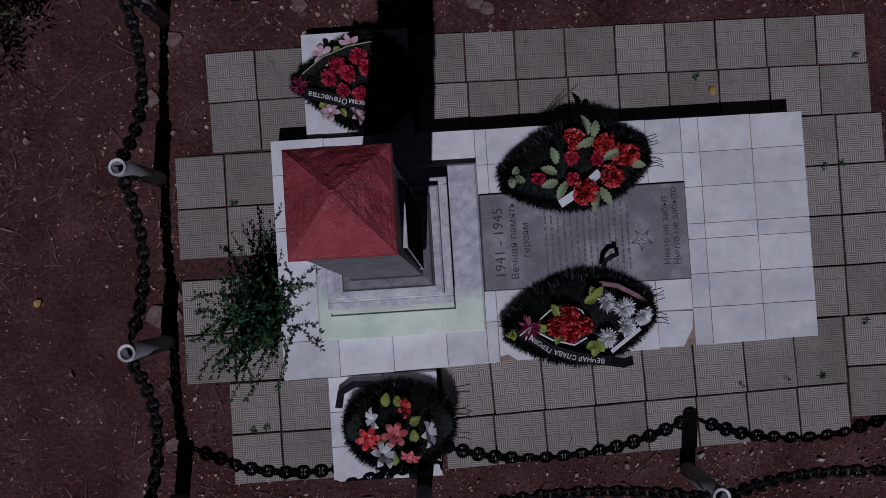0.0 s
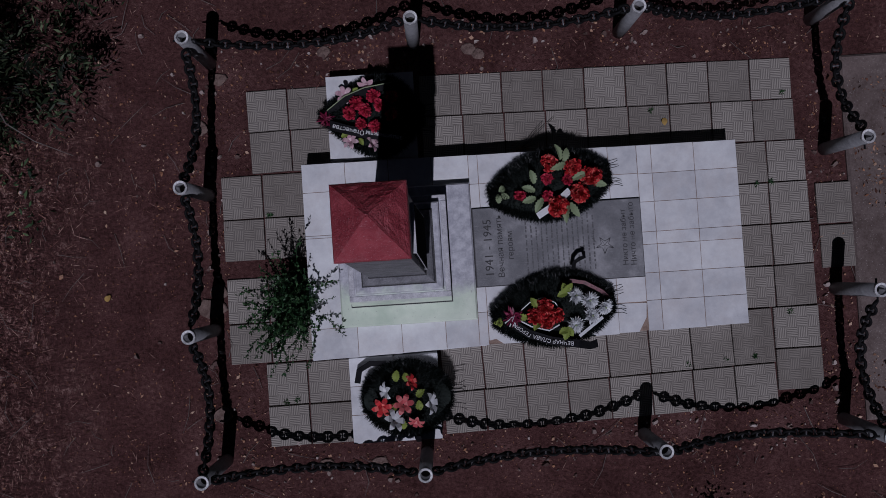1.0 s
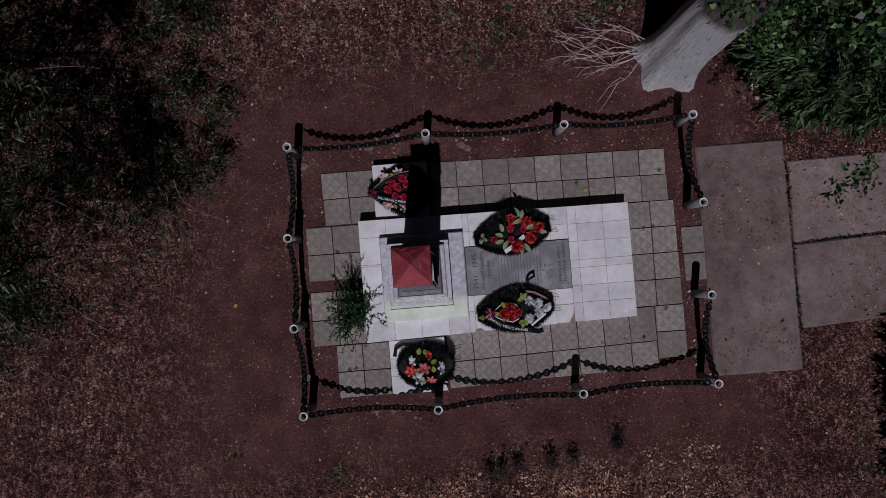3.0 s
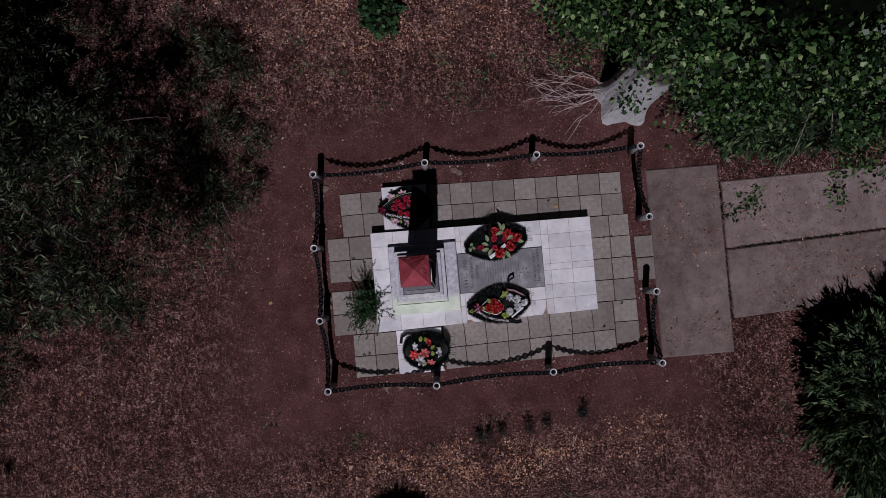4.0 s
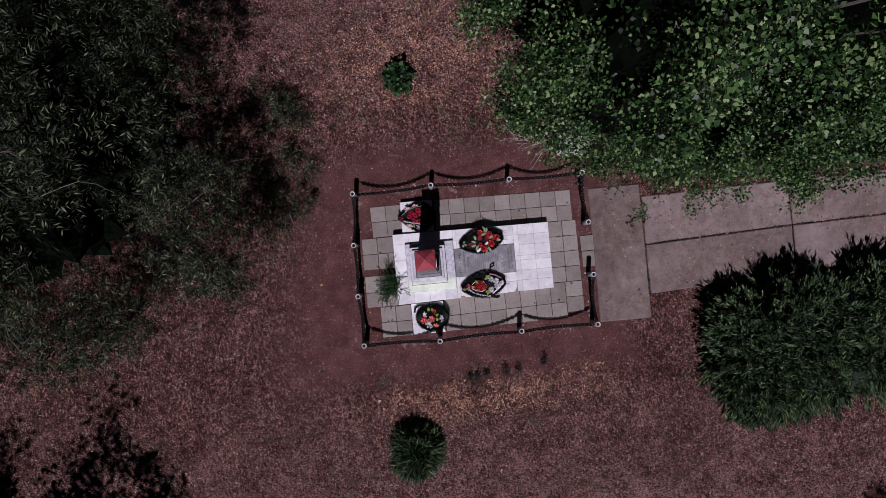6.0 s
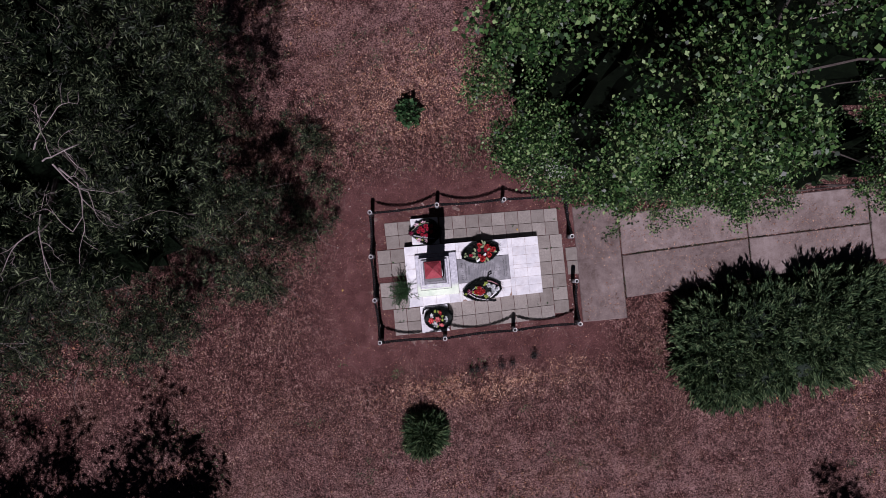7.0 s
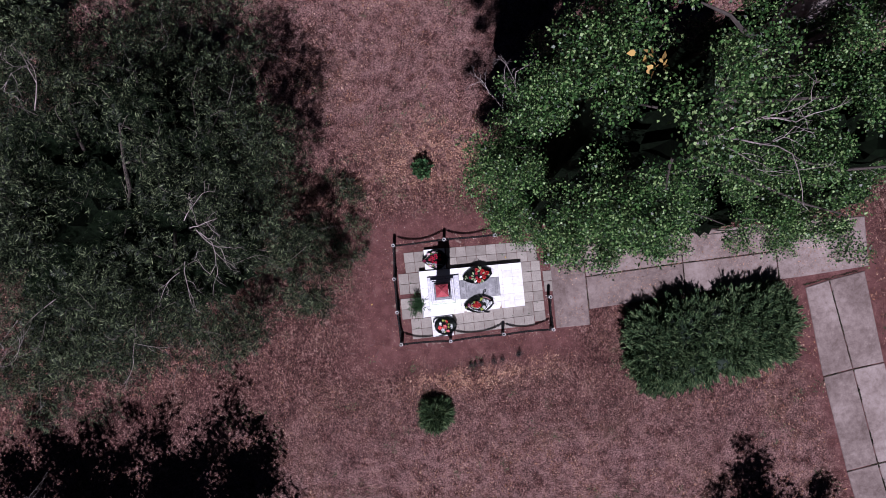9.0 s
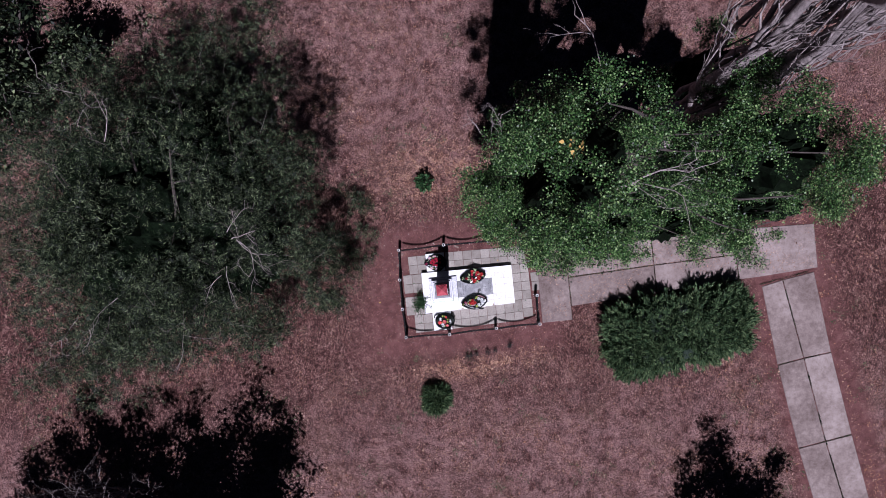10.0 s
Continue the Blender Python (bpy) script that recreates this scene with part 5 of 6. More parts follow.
def build_round_bush(x, y, r, height, seed, count, label, material, size=0.15, ratio=0.2):
    rng = np.random.default_rng(seed)
    bush = tagged(empty("bush", (x, y, -0.03)), label, "bush")
    bm = bmesh.new()
    for k in range(9):
        a = k * 0.7
        limb_into(bm, (0, 0, 0), (r * 0.6 * math.cos(a), r * 0.6 * math.sin(a), height * 0.75), 0.014, 0.004, rng, 0.1, 4, 5)
    part("stem", bm, BARK_DARK, bush)

    def pts(n):
        d = unit(rng.normal(size=(n, 3)))
        d[:, 2] = np.abs(d[:, 2])
        lump = np.array([noise.noise(tuple(q * 2.4 + seed)) for q in d])
        s = (0.35 + 0.65 * rng.random(n) ** 0.5) * (1 + 0.45 * lump)
        return d * s[:, None] * np.array([r, r, height]), d
    v = needle_shell(pts, count, size, ratio, rng, 0.5)
    mesh_part("foliage", quad_mesh("foliage", v), material, bush)
    return bush


# hedge core near black, its inside shade put into the colour
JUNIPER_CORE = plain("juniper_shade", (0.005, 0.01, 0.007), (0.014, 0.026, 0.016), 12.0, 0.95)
build_hedge([(4.65, -3.6), (9.6, -3.0), (9.65, -0.74), (4.65, -1.14)], 1.15, 41, 2300, 48, "dense dark green clipped juniper hedge beside the slab path")
build_hedge([(3.45, 1.25), (9.2, 1.3), (9.2, 2.8), (3.45, 2.8)], 1.0, 42, 1200, 60, "dark juniper hedge under the poplar crown")
build_round_bush(-1.02, -3.60, 0.43, 0.55, 43, 6500, "small spiky dark juniper bush on dry ground", JUNIPER, 0.19, 0.09)
build_round_bush(-0.74, 3.62, 0.27, 0.62, 44, 520, "small green leafy weed clump on dry ground", WEED, 0.10, 0.6)


# ---- wreaths ----
def needle_wreath(length, width, shape, seed, count):
    """Backing and needles of a wreath lying flat, long axis on x, its bow end at -x."""
    rng = np.random.default_rng(seed)

    def half(s):
        if shape == "round":
            return np.sqrt(np.clip(1 - (2 * s - 1) ** 2, 0, 1))
        if shape == "oval":
            return np.sin(math.pi * np.clip(s, 0, 1) ** 1.12) ** 0.62
        return np.sin(math.pi * np.clip(s, 0, 1) ** 1.3) ** 0.8
    n, m = 26, 9
    bm = bmesh.new()
    grid = []
    for i in range(n + 1):
        s = 0.03 + 0.94 * i / n
        row = []
        for j in range(m + 1):
            v = -1 + 2 * j / m
            row.append(bm.verts.new(((s - 0.5) * length, v * half(np.array(s)) * width * 0.46, 0.03 + 0.06 * (1 - v * v))))
        grid.append(row)
    for i in range(n):
        for j in range(m):
            bm.faces.new((grid[i][j], grid[i + 1][j], grid[i + 1][j + 1], grid[i][j + 1]))
    ext = bmesh.ops.extrude_face_region(bm, geom=list(bm.faces))
    for g in ext["geom"]:
        if isinstance(g, bmesh.types.BMVert):
            g.co.z = 0.004
    bmesh.ops.recalc_face_normals(bm, faces=bm.faces)
    s = rng.random(count)
    v = rng.uniform(-1, 1, count)
    rim = rng.random(count) < 0.5
    v = np.where(rim, np.sign(v) * rng.uniform(0.86, 1.02, count), v)
    tip = rng.random(count) < 0.08
    s = np.where(tip, np.where(rng.random(count) < 0.5, 0.02, 0.98), s)
    h = half(s)
    at = np.column_stack([(s - 0.5) * length * 0.97, v * h * width * 0.47, 0.025 + 0.065 * (1 - np.clip(v, -1, 1) ** 2) + 0.03 * rng.random(count)])
    along = np.column_stack([(s - 0.5) * 2.2 + rng.normal(size=count) * 0.45, v * 1.1 + rng.normal(size=count) * 0.45, 0.45 + 0.35 * rng.random(count) - 0.35 * rim])
    if shape == "round":
        q = rng.uniform(0, 2 * math.pi, count)
        rr = np.where(rim, rng.uniform(0.9, 1.0, count), np.sqrt(rng.random(count)))
        at = np.column_stack([rr * np.cos(q) * length * 0.46, rr * np.sin(q) * width * 0.46, 0.03 + 0.07 * (1 - rr ** 2) + 0.03 * rng.random(count)])
        along = np.column_stack([np.cos(q) * rr * 1.2, np.sin(q) * rr * 1.2, 0.5 - 0.3 * rim]) + rng.normal(size=(count, 3)) * 0.45
    ln = (0.020 + 0.026 * rng.random(count)) * np.where(rim, 1.45, 1.0)
    return bm, quad_mesh("needles", blades(at, along, ln, ln * 0.075, rng))


def petals_mesh(kind, r, seed):
    rng = np.random.default_rng(seed)
    if kind == "carnation":
        # ruffled petals, broad at the tip, in a flattened dome
        n = 190
        d = unit(rng.normal(size=(n, 3)) * np.array([1, 1, 0.5]) + np.array([0, 0, 0.5]))
        at = d * r * rng.uniform(0.08, 0.5, (n, 1)) * np.array([1, 1, 0.6])
        return quad_mesh("flower", blades(at, d + rng.normal(size=d.shape) * 0.4, r * rng.uniform(0.32, 0.5, n), r * rng.uniform(0.26, 0.46, n), rng, 0.3, False, 0.78))
    if kind == "daisy":
        n = 84
        a = np.arange(n) * 2.399
        lift = np.linspace(0.05, 0.75, n)
        d = unit(np.column_stack([np.cos(a), np.sin(a), lift]))
        at = d * r * 0.08 + np.column_stack([np.zeros(n), np.zeros(n), lift * r * 0.25])
        return quad_mesh("flower", blades(at, d, np.full(n, r) * np.linspace(1.0, 0.55, n), np.full(n, r * 0.34), rng, 0.15))
    n = 6
    a = np.arange(n) * math.pi / 3 + rng.uniform(0, 1)
    vs = []
    for q in a:
        d = np.array((math.cos(q), math.sin(q), 0))
        sd = np.array((-math.sin(q), math.cos(q), 0))
        prof = [(0.05, 0.07, 0.0), (0.35, 0.22, 0.24), (0.7, 0.27, 0.36), (0.9, 0.17, 0.30), (1.02, 0.03, 0.18)]
        for (a0, w0, z0), (a1, w1, z1) in zip(prof, prof[1:]):
            up = np.array((0, 0, r))
            vs.append([d * r * a0 - sd * r * w0 + up * z0, d * r * a0 + sd * r * w0 + up * z0, d * r * a1 + sd * r * w1 + up * z1, d * r * a1 - sd * r * w1 + up * z1])
    return quad_mesh("flower", np.array(vs))


def leaf_mesh(length, width, serrate=True):
    """A serrated fabric leaf along +x with a folded midrib."""
    bm = bmesh.new()
    n = 11
    mid, left, right = [], [], []
    for i in range(n + 1):
        t = i / n
        w = width * 0.5 * math.sin(math.pi * min(1, 0.06 + t * 0.94)) ** 0.8
        if serrate and i % 2:
            w *= 1.45
        bend = 0.14 * length * math.sin(math.pi * t)
        mid.append(bm.verts.new((length * t, 0, bend)))
        left.append(bm.verts.new((length * (t - 0.03 * (i % 2)), w, bend + w * 0.35)))
        right.append(bm.verts.new((length * (t - 0.03 * (i % 2)), -w, bend + w * 0.35)))
    for i in range(n):
        bm.faces.new((mid[i], mid[i + 1], left[i + 1], left[i]))
        bm.faces.new((mid[i + 1], mid[i], right[i], right[i + 1]))
    return bm


def ribbon_bm(points, width, tilt=0.3):
    """A ribbon band along points, 2 mm thick."""
    bm = bmesh.new()
    pts = [Vector(p) for p in points]
    rows = []
    for i, p in enumerate(pts):
        d = (pts[min(i + 1, len(pts) - 1)] - pts[max(i - 1, 0)])
        sd = Vector((-d.y, d.x, 0)).normalized() * width / 2
        up = Vector((0, 0, tilt * width / 2))
        rows.append([bm.verts.new(p - sd - up), bm.verts.new(p + sd + up), bm.verts.new(p + sd + up - Vector((0, 0, 0.002))), bm.verts.new(p - sd - up - Vector((0, 0, 0.002)))])
    for a, b in zip(rows, rows[1:]):
        for k in range(4):
            bm.faces.new((a[k], a[(k + 1) % 4], b[(k + 1) % 4], b[k]))
    bm.faces.new(rows[0])
    bm.faces.new(rows[-1][::-1])
    bmesh.ops.recalc_face_normals(bm, faces=bm.faces)
    return bm


def bow_mesh(r, seed):
    rng = np.random.default_rng(seed)
    n = 26
    a = rng.uniform(0, 2 * math.pi, n)
    d = np.column_stack([np.cos(a), np.sin(a), rng.uniform(0.1, 0.9, n)])
    return quad_mesh("bow", blades(np.zeros((n, 3)), d, r * rng.uniform(0.7, 1.2, n), r * rng.uniform(0.25, 0.5, n), rng, 0.5))


class Wreath:
    def __init__(self, at, turn, length, width, shape, seed, count, label):
        self.ob = tagged(empty("wreath", at), label, "wreath", group="memorial wreaths")
        self.ob.rotation_euler[2] = radians(turn)
        self.inv = pose(*at, 0, 0, turn).inverted()
        self.turn = turn
        bm, me = needle_wreath(length, width, shape, seed, count)
        part("backing", bm, WREATH_BACK, self.ob)
        mesh_part("needles", me, TINSEL, self.ob)["kind"] = "stuff"
        self.length, self.seed = length, seed
        self.legs(length, width)

    def local(self, x, y, z):
        return self.inv @ Vector((x, y, z))

    def legs(self, length, width):
        for s in (-0.16, -0.11, 0.06, 0.12):
            bm = bmesh.new()
            tube_into(bm, [(length * 0.36, s * width, 0.03), (length * 0.5 + 0.05, s * width * 1.2, 0.035), (length * 0.5 + 0.085, s * width * 1.4, 0.02)], [0.0022] * 3, 5)
            part("wire_leg", bm, IRON, self.ob)

    def flowers(self, kind, spots, r, z, material):
        for i, (x, y) in enumerate(spots):
            me = petals_mesh(kind, r * random.uniform(0.9, 1.1), self.seed + i)
            f = mesh_part("flower", me, material, self.ob)
            f.location = self.local(x, y, z)
            lean = 0.5 if kind == "lily" else 0.22
            f.rotation_euler = (random.gauss(0, lean), random.gauss(0, lean), random.uniform(0, 6.28))
            if kind == "daisy":
                bm = bmesh.new()
                bmesh.ops.create_uvsphere(bm, u_segments=8, v_segments=5, radius=r * 0.13, matrix=Matrix.Translation((0, 0, r * 0.3)))
                part("centre", bm, PALE_LEAF, f)

    def leaves(self, spots, length, width, z, material):
        for i, (x, y, a) in enumerate(spots):
            lf = part("leaf", leaf_mesh(length * random.uniform(0.85, 1.15), width), material, self.ob)
            m = self.local(x, y, z)
            c = Vector((math.cos(radians(a - self.turn)), math.sin(radians(a - self.turn)), 0)) * length * 0.5
            lf.location = m - c
            lf.rotation_euler = (random.gauss(0, 0.25), random.gauss(-0.1, 0.12), radians(a - self.turn))

    def ribbon(self, points, width, material=None, tilt=0.3):
        return part("ribbon", ribbon_bm([self.local(*p) for p in points], width, tilt), material or RIBBON, self.ob)

    def words(self, ribbon, text, at, size, angle):
        t = mesh_part("lettering", letters(text, size, 0.0006), LETTER, ribbon)
        t.location = self.local(*at)
        t.rotation_euler[2] = radians(angle - self.turn)


def build_wreaths():
    z = TOP + 0.006
    # on the slab's north side
    w = Wreath((0.577, 0.345, z), 8.0, 0.83, 0.46, "oval", 61, 13000, "dark needle wreath with red carnations and pale leaves lying on tiles")
    w.flowers("carnation", [(0.57, 0.483), (0.728, 0.448), (0.85, 0.378), (0.762, 0.269), (0.612, 0.192)], 0.086, 0.345, ROSE)
    w.flowers("carnation", [(0.554, 0.382), (0.692, 0.367), (0.365, 0.279), (0.549, 0.268)], 0.052, 0.335, PINK_ROSE)
    w.leaves([(0.63, 0.554, 110), (0.688, 0.544, 75), (0.63, 0.461, 200), (0.451, 0.41, 105), (0.414, 0.323, 160), (0.415, 0.245, 195), (0.489, 0.206, 240),
              (0.676, 0.142, 260), (0.724, 0.163, 300), (0.773, 0.383, 20), (0.90, 0.33, 340)], 0.112, 0.040, 0.34, PALE_LEAF)
    w.ribbon([(0.475, 0.135, 0.325), (0.56, 0.185, 0.34), (0.70, 0.295, 0.34)], 0.045, WHITE_PETAL)
    for x, y in ((0.24, 0.33), (0.27, 0.29), (0.22, 0.27)):
        w.leaves([(x, y, random.uniform(0, 360))], 0.06, 0.035, 0.315, PALE_LEAF)
    # on the slab's south side
    w = Wreath((0.545, -0.50, z), 5.0, 0.83, 0.48, "oval", 62, 13000, "dark needle wreath with red roses and white daisies and black ribbons")
    w.flowers("carnation", [(0.408, -0.534), (0.48, -0.471), (0.488, -0.579), (0.556, -0.534)], 0.07, 0.345, ROSE)
    w.flowers("daisy", [(0.684, -0.413), (0.783, -0.45), (0.878, -0.496), (0.785, -0.552), (0.68, -0.607)], 0.062, 0.335, WHITE_PETAL)
    w.leaves([(0.621, -0.348, 110), (0.60, -0.40, 200), (0.635, -0.36, 40), (0.615, -0.661, 250), (0.64, -0.655, 300), (0.59, -0.65, 200), (0.409, -0.442, 120), (0.326, -0.529, 170), (0.42, -0.60, 230)],
             0.085, 0.04, 0.335, LIME_LEAF)
    w.leaves([(0.175, -0.545, 80), (0.175, -0.575, 270), (0.15, -0.56, 190)], 0.06, 0.03, 0.30, LIME_LEAF)
    r = w.ribbon([(0.245, -0.53, 0.325), (0.28, -0.59, 0.327), (0.36, -0.648, 0.328), (0.503, -0.702, 0.33), (0.60, -0.722, 0.325), (0.70, -0.740, 0.30), (0.78, -0.76, 0.26), (0.836, -0.75, 0.235)], 0.056)
    w.words(r, "ВЕЧНАЯ", (0.585, -0.717, 0.345), 0.036, 170)
    w.words(r, "СЛАВА", (0.445, -0.683, 0.345), 0.036, 160)
    w.words(r, "ГЕРОЯМ", (0.315, -0.617, 0.345), 0.034, 143)
    # striped tails of the bow and lace on the rim
    for k in range(7):
        a = radians(205 + 13 * k)
        w.ribbon([(0.272, -0.515, 0.338), (0.272 + 0.045 * math.cos(a), -0.515 + 0.045 * math.sin(a), 0.352), (0.272 + 0.085 * math.cos(a), -0.515 + 0.085 * math.sin(a), 0.338)], 0.007, WHITE_PETAL if k % 2 else MAROON)
    w.ribbon([(0.70, -0.686, 0.325), (0.80, -0.614, 0.33), (0.865, -0.569, 0.325)], 0.022, WHITE_PETAL)
    w.ribbon([(0.28, -0.52, 0.33), (0.38, -0.44, 0.335), (0.47, -0.41, 0.335), (0.55, -0.45, 0.335), (0.60, -0.54, 0.335)], 0.007, WHITE_PETAL)
    w.ribbon([(0.28, -0.54, 0.332), (0.38, -0.60, 0.337), (0.50, -0.635, 0.337), (0.57, -0.60, 0.335)], 0.009, WHITE_PETAL)
    w.ribbon([(0.66, -0.31, 0.315), (0.76, -0.33, 0.315), (0.87, -0.395, 0.31), (0.95, -0.468, 0.29)], 0.024, DARK_RED)
    w.ribbon([(0.695, -0.235, 0.27), (0.705, -0.19, 0.30), (0.735, -0.168, 0.32), (0.77, -0.157, 0.31), (0.772, -0.118, 0.28)], 0.028)
    b = mesh_part("bow", bow_mesh(0.07, 5), MAROON, w.ob, "dark red bow")
    b.location = w.local(0.262, -0.525, 0.33)
    # on the north pad
    z = 0.136
    w = Wreath((-0.61, 0.915, z), -3.0, 0.71, 0.55, "lens", 63, 13000, "dark needle wreath with crimson roses and pink lilies, half shaded")
    w.flowers("lily", [(-0.785, 1.059), (-0.623, 1.125), (-0.757, 0.737), (-0.616, 0.712)], 0.066, 0.245, LILY)
    w.flowers("carnation", [(-0.755, 0.927), (-0.644, 0.939), (-0.70, 0.996), (-0.681, 0.846), (-0.581, 1.036), (-0.547, 0.97), (-0.584, 0.824), (-0.47, 0.9), (-0.46, 1.02)], 0.058, 0.275, PINK_ROSE)
    w.leaves([(-0.70, 1.09, 40), (-0.72, 1.06, 10), (-0.69, 0.73, 300), (-0.80, 0.78, 200)], 0.055, 0.03, 0.25, LIME_LEAF)
    r = w.ribbon([(-0.90, 0.862, 0.25), (-0.78, 0.815, 0.277), (-0.66, 0.782, 0.277), (-0.54, 0.758, 0.277), (-0.40, 0.735, 0.265)], 0.060)
    w.words(r, "Отечества", (-0.765, 0.812, 0.290), 0.044, 164)
    w.words(r, "защитникам", (-0.525, 0.757, 0.290), 0.043, 167)
    r = w.ribbon([(-0.91, 0.935, 0.25), (-0.78, 1.02, 0.275), (-0.64, 1.07, 0.275), (-0.45, 1.10, 0.265)], 0.045)
    part("ribbon_edge", ribbon_bm([w.local(-0.91, 0.957, 0.258), w.local(-0.78, 1.043, 0.284), w.local(-0.64, 1.093, 0.284), w.local(-0.45, 1.122, 0.272)], 0.006, 0.3), PALE_LEAF, r)
    b = mesh_part("bow", bow_mesh(0.065, 6), MAROON, w.ob, "dark purple-red bow")
    b.location = w.local(-0.925, 0.895, 0.245)
    # on the south pad
    w = Wreath((-0.486, -1.04, z), 0.0, 0.63, 0.50, "round", 64, 13000, "round dark needle wreath with white and coral lilies")
    w.flowers("lily", [(-0.457, -0.928), (-0.657, -1.08)], 0.066, 0.275, ROSE)
    w.flowers("lily", [(-0.513, -1.073), (-0.429, -1.187)], 0.068, 0.275, CORAL)
    w.flowers("lily", [(-0.619, -0.98), (-0.335, -1.075), (-0.585, -1.178)], 0.075, 0.275, WHITE_PETAL)
    w.leaves([(-0.551, -0.885, 80), (-0.489, -0.889, 100), (-0.393, -1.01, 40), (-0.408, -1.089, 90), (-0.586, -1.094, 200), (-0.522, -1.222, 265)], 0.07, 0.042, 0.25, LIME_LEAF)
    w.ribbon([(-0.83, -0.93, 0.15), (-0.81, -0.84, 0.17), (-0.73, -0.795, 0.19), (-0.62, -0.80, 0.19)], 0.04)
    w.ribbon([(-0.44, -1.28, 0.2), (-0.43, -1.34, 0.16), (-0.425, -1.385, 0.04)], 0.045)


build_wreaths()


# ---- the weed bush by the platform ----
def build_weed_bush():
    rng = np.random.default_rng(71)
    bush = tagged(empty("bush", (-1.22, -0.38, -0.02)), "leggy green weed growing between the pavers and the platform", "bush")
    stems = []
    for k in range(120):
        a = rng.uniform(0, 2 * math.pi)
        r = rng.uniform(0.05, 0.34)
        e = np.array((r * 0.8 * math.cos(a) - 0.06, r * 1.15 * math.sin(a) - 0.03, rng.uniform(0.25, 0.62)))
        stems.append((e, 0.0035))
    for e in ((0.33, 0.17, 0.42), (0.30, 0.06, 0.40), (0.33, -0.14, 0.36), (0.34, -0.20, 0.30), (0.12, 0.45, 0.5), (-0.06, 0.40, 0.4), (-0.17, -0.44, 0.34), (0.09, -0.40, 0.34)):
        stems.append((np.array(e), 0.003))
    at, along = [], []
    for e, r in stems:
        bm = bmesh.new()
        pts = limb_into(bm, (rng.normal() * 0.03, rng.normal() * 0.03, 0.0), e, r, 0.0012, rng, 0.1, 6, 4)
        part("stem", bm, WEED, bush)
        p = np.array(pts)
        for t in np.linspace(0.25, 1.0, 28):
            q = np.array([np.interp(t * 5, range(6), p[:, i]) for i in range(3)])
            for s in (-1, 1):
                at.append(q)
                d = (e / np.linalg.norm(e)) * 0.5 + rng.normal(size=3) * 0.6 + np.array((0, 0, 0.1))
                along.append(d)
    at, along = np.array(at), np.array(along)
    ln = rng.uniform(0.014, 0.034, len(at))
    mesh_part("foliage", quad_mesh("foliage", blades(at, along, ln, ln * 0.55, rng)), WEED, bush)


build_weed_bush()


# ---- loose cover of the ground ----
def built_over(x, y):
    """Where pavers, tiles or slabs lie."""
    a = (x > -1.72) & (x < 2.46) & (y > -1.27) & (y < 1.21)
    a &= ~((x < -1.52) & ((y > 0.6) | (y < -0.74)))
    b = (x > 2.74) & (x < 3.78) & (y > -1.46) & (y < 1.18)
    c = (x >= 3.78) & (x < 12.16) & (y > -1.0 + (x - 3.8) * 0.055) & (y < 1.02)
    d = (y < -0.55) & (x > 10.12 - (y + 0.9) * 0.12) & (x < 12.0 - (y + 0.6) * 0.13)
    return a | b | c | d


def field(x, y, scale, seed):
    return np.array([noise.noise((p * scale, q * scale, seed)) for p, q in zip(x, y)])


def heights(x, y):
    return np.array([ground_z(float(p), float(q)) for p, q in zip(x, y)])


def near_fence(x, y):
    return np.maximum(np.maximum((-1.8 - x) * 0.62, x - 2.6), np.abs(y) - 1.45)


def scatter(rng, count, box_xy, keep):
    x = rng.uniform(box_xy[0], box_xy[1], count)
    y = rng.uniform(box_xy[2], box_xy[3], count)
    ok = ~built_over(x, y)
    x, y = x[ok], y[ok]
    ok = rng.random(len(x)) < keep(x, y)
    return x[ok], y[ok]


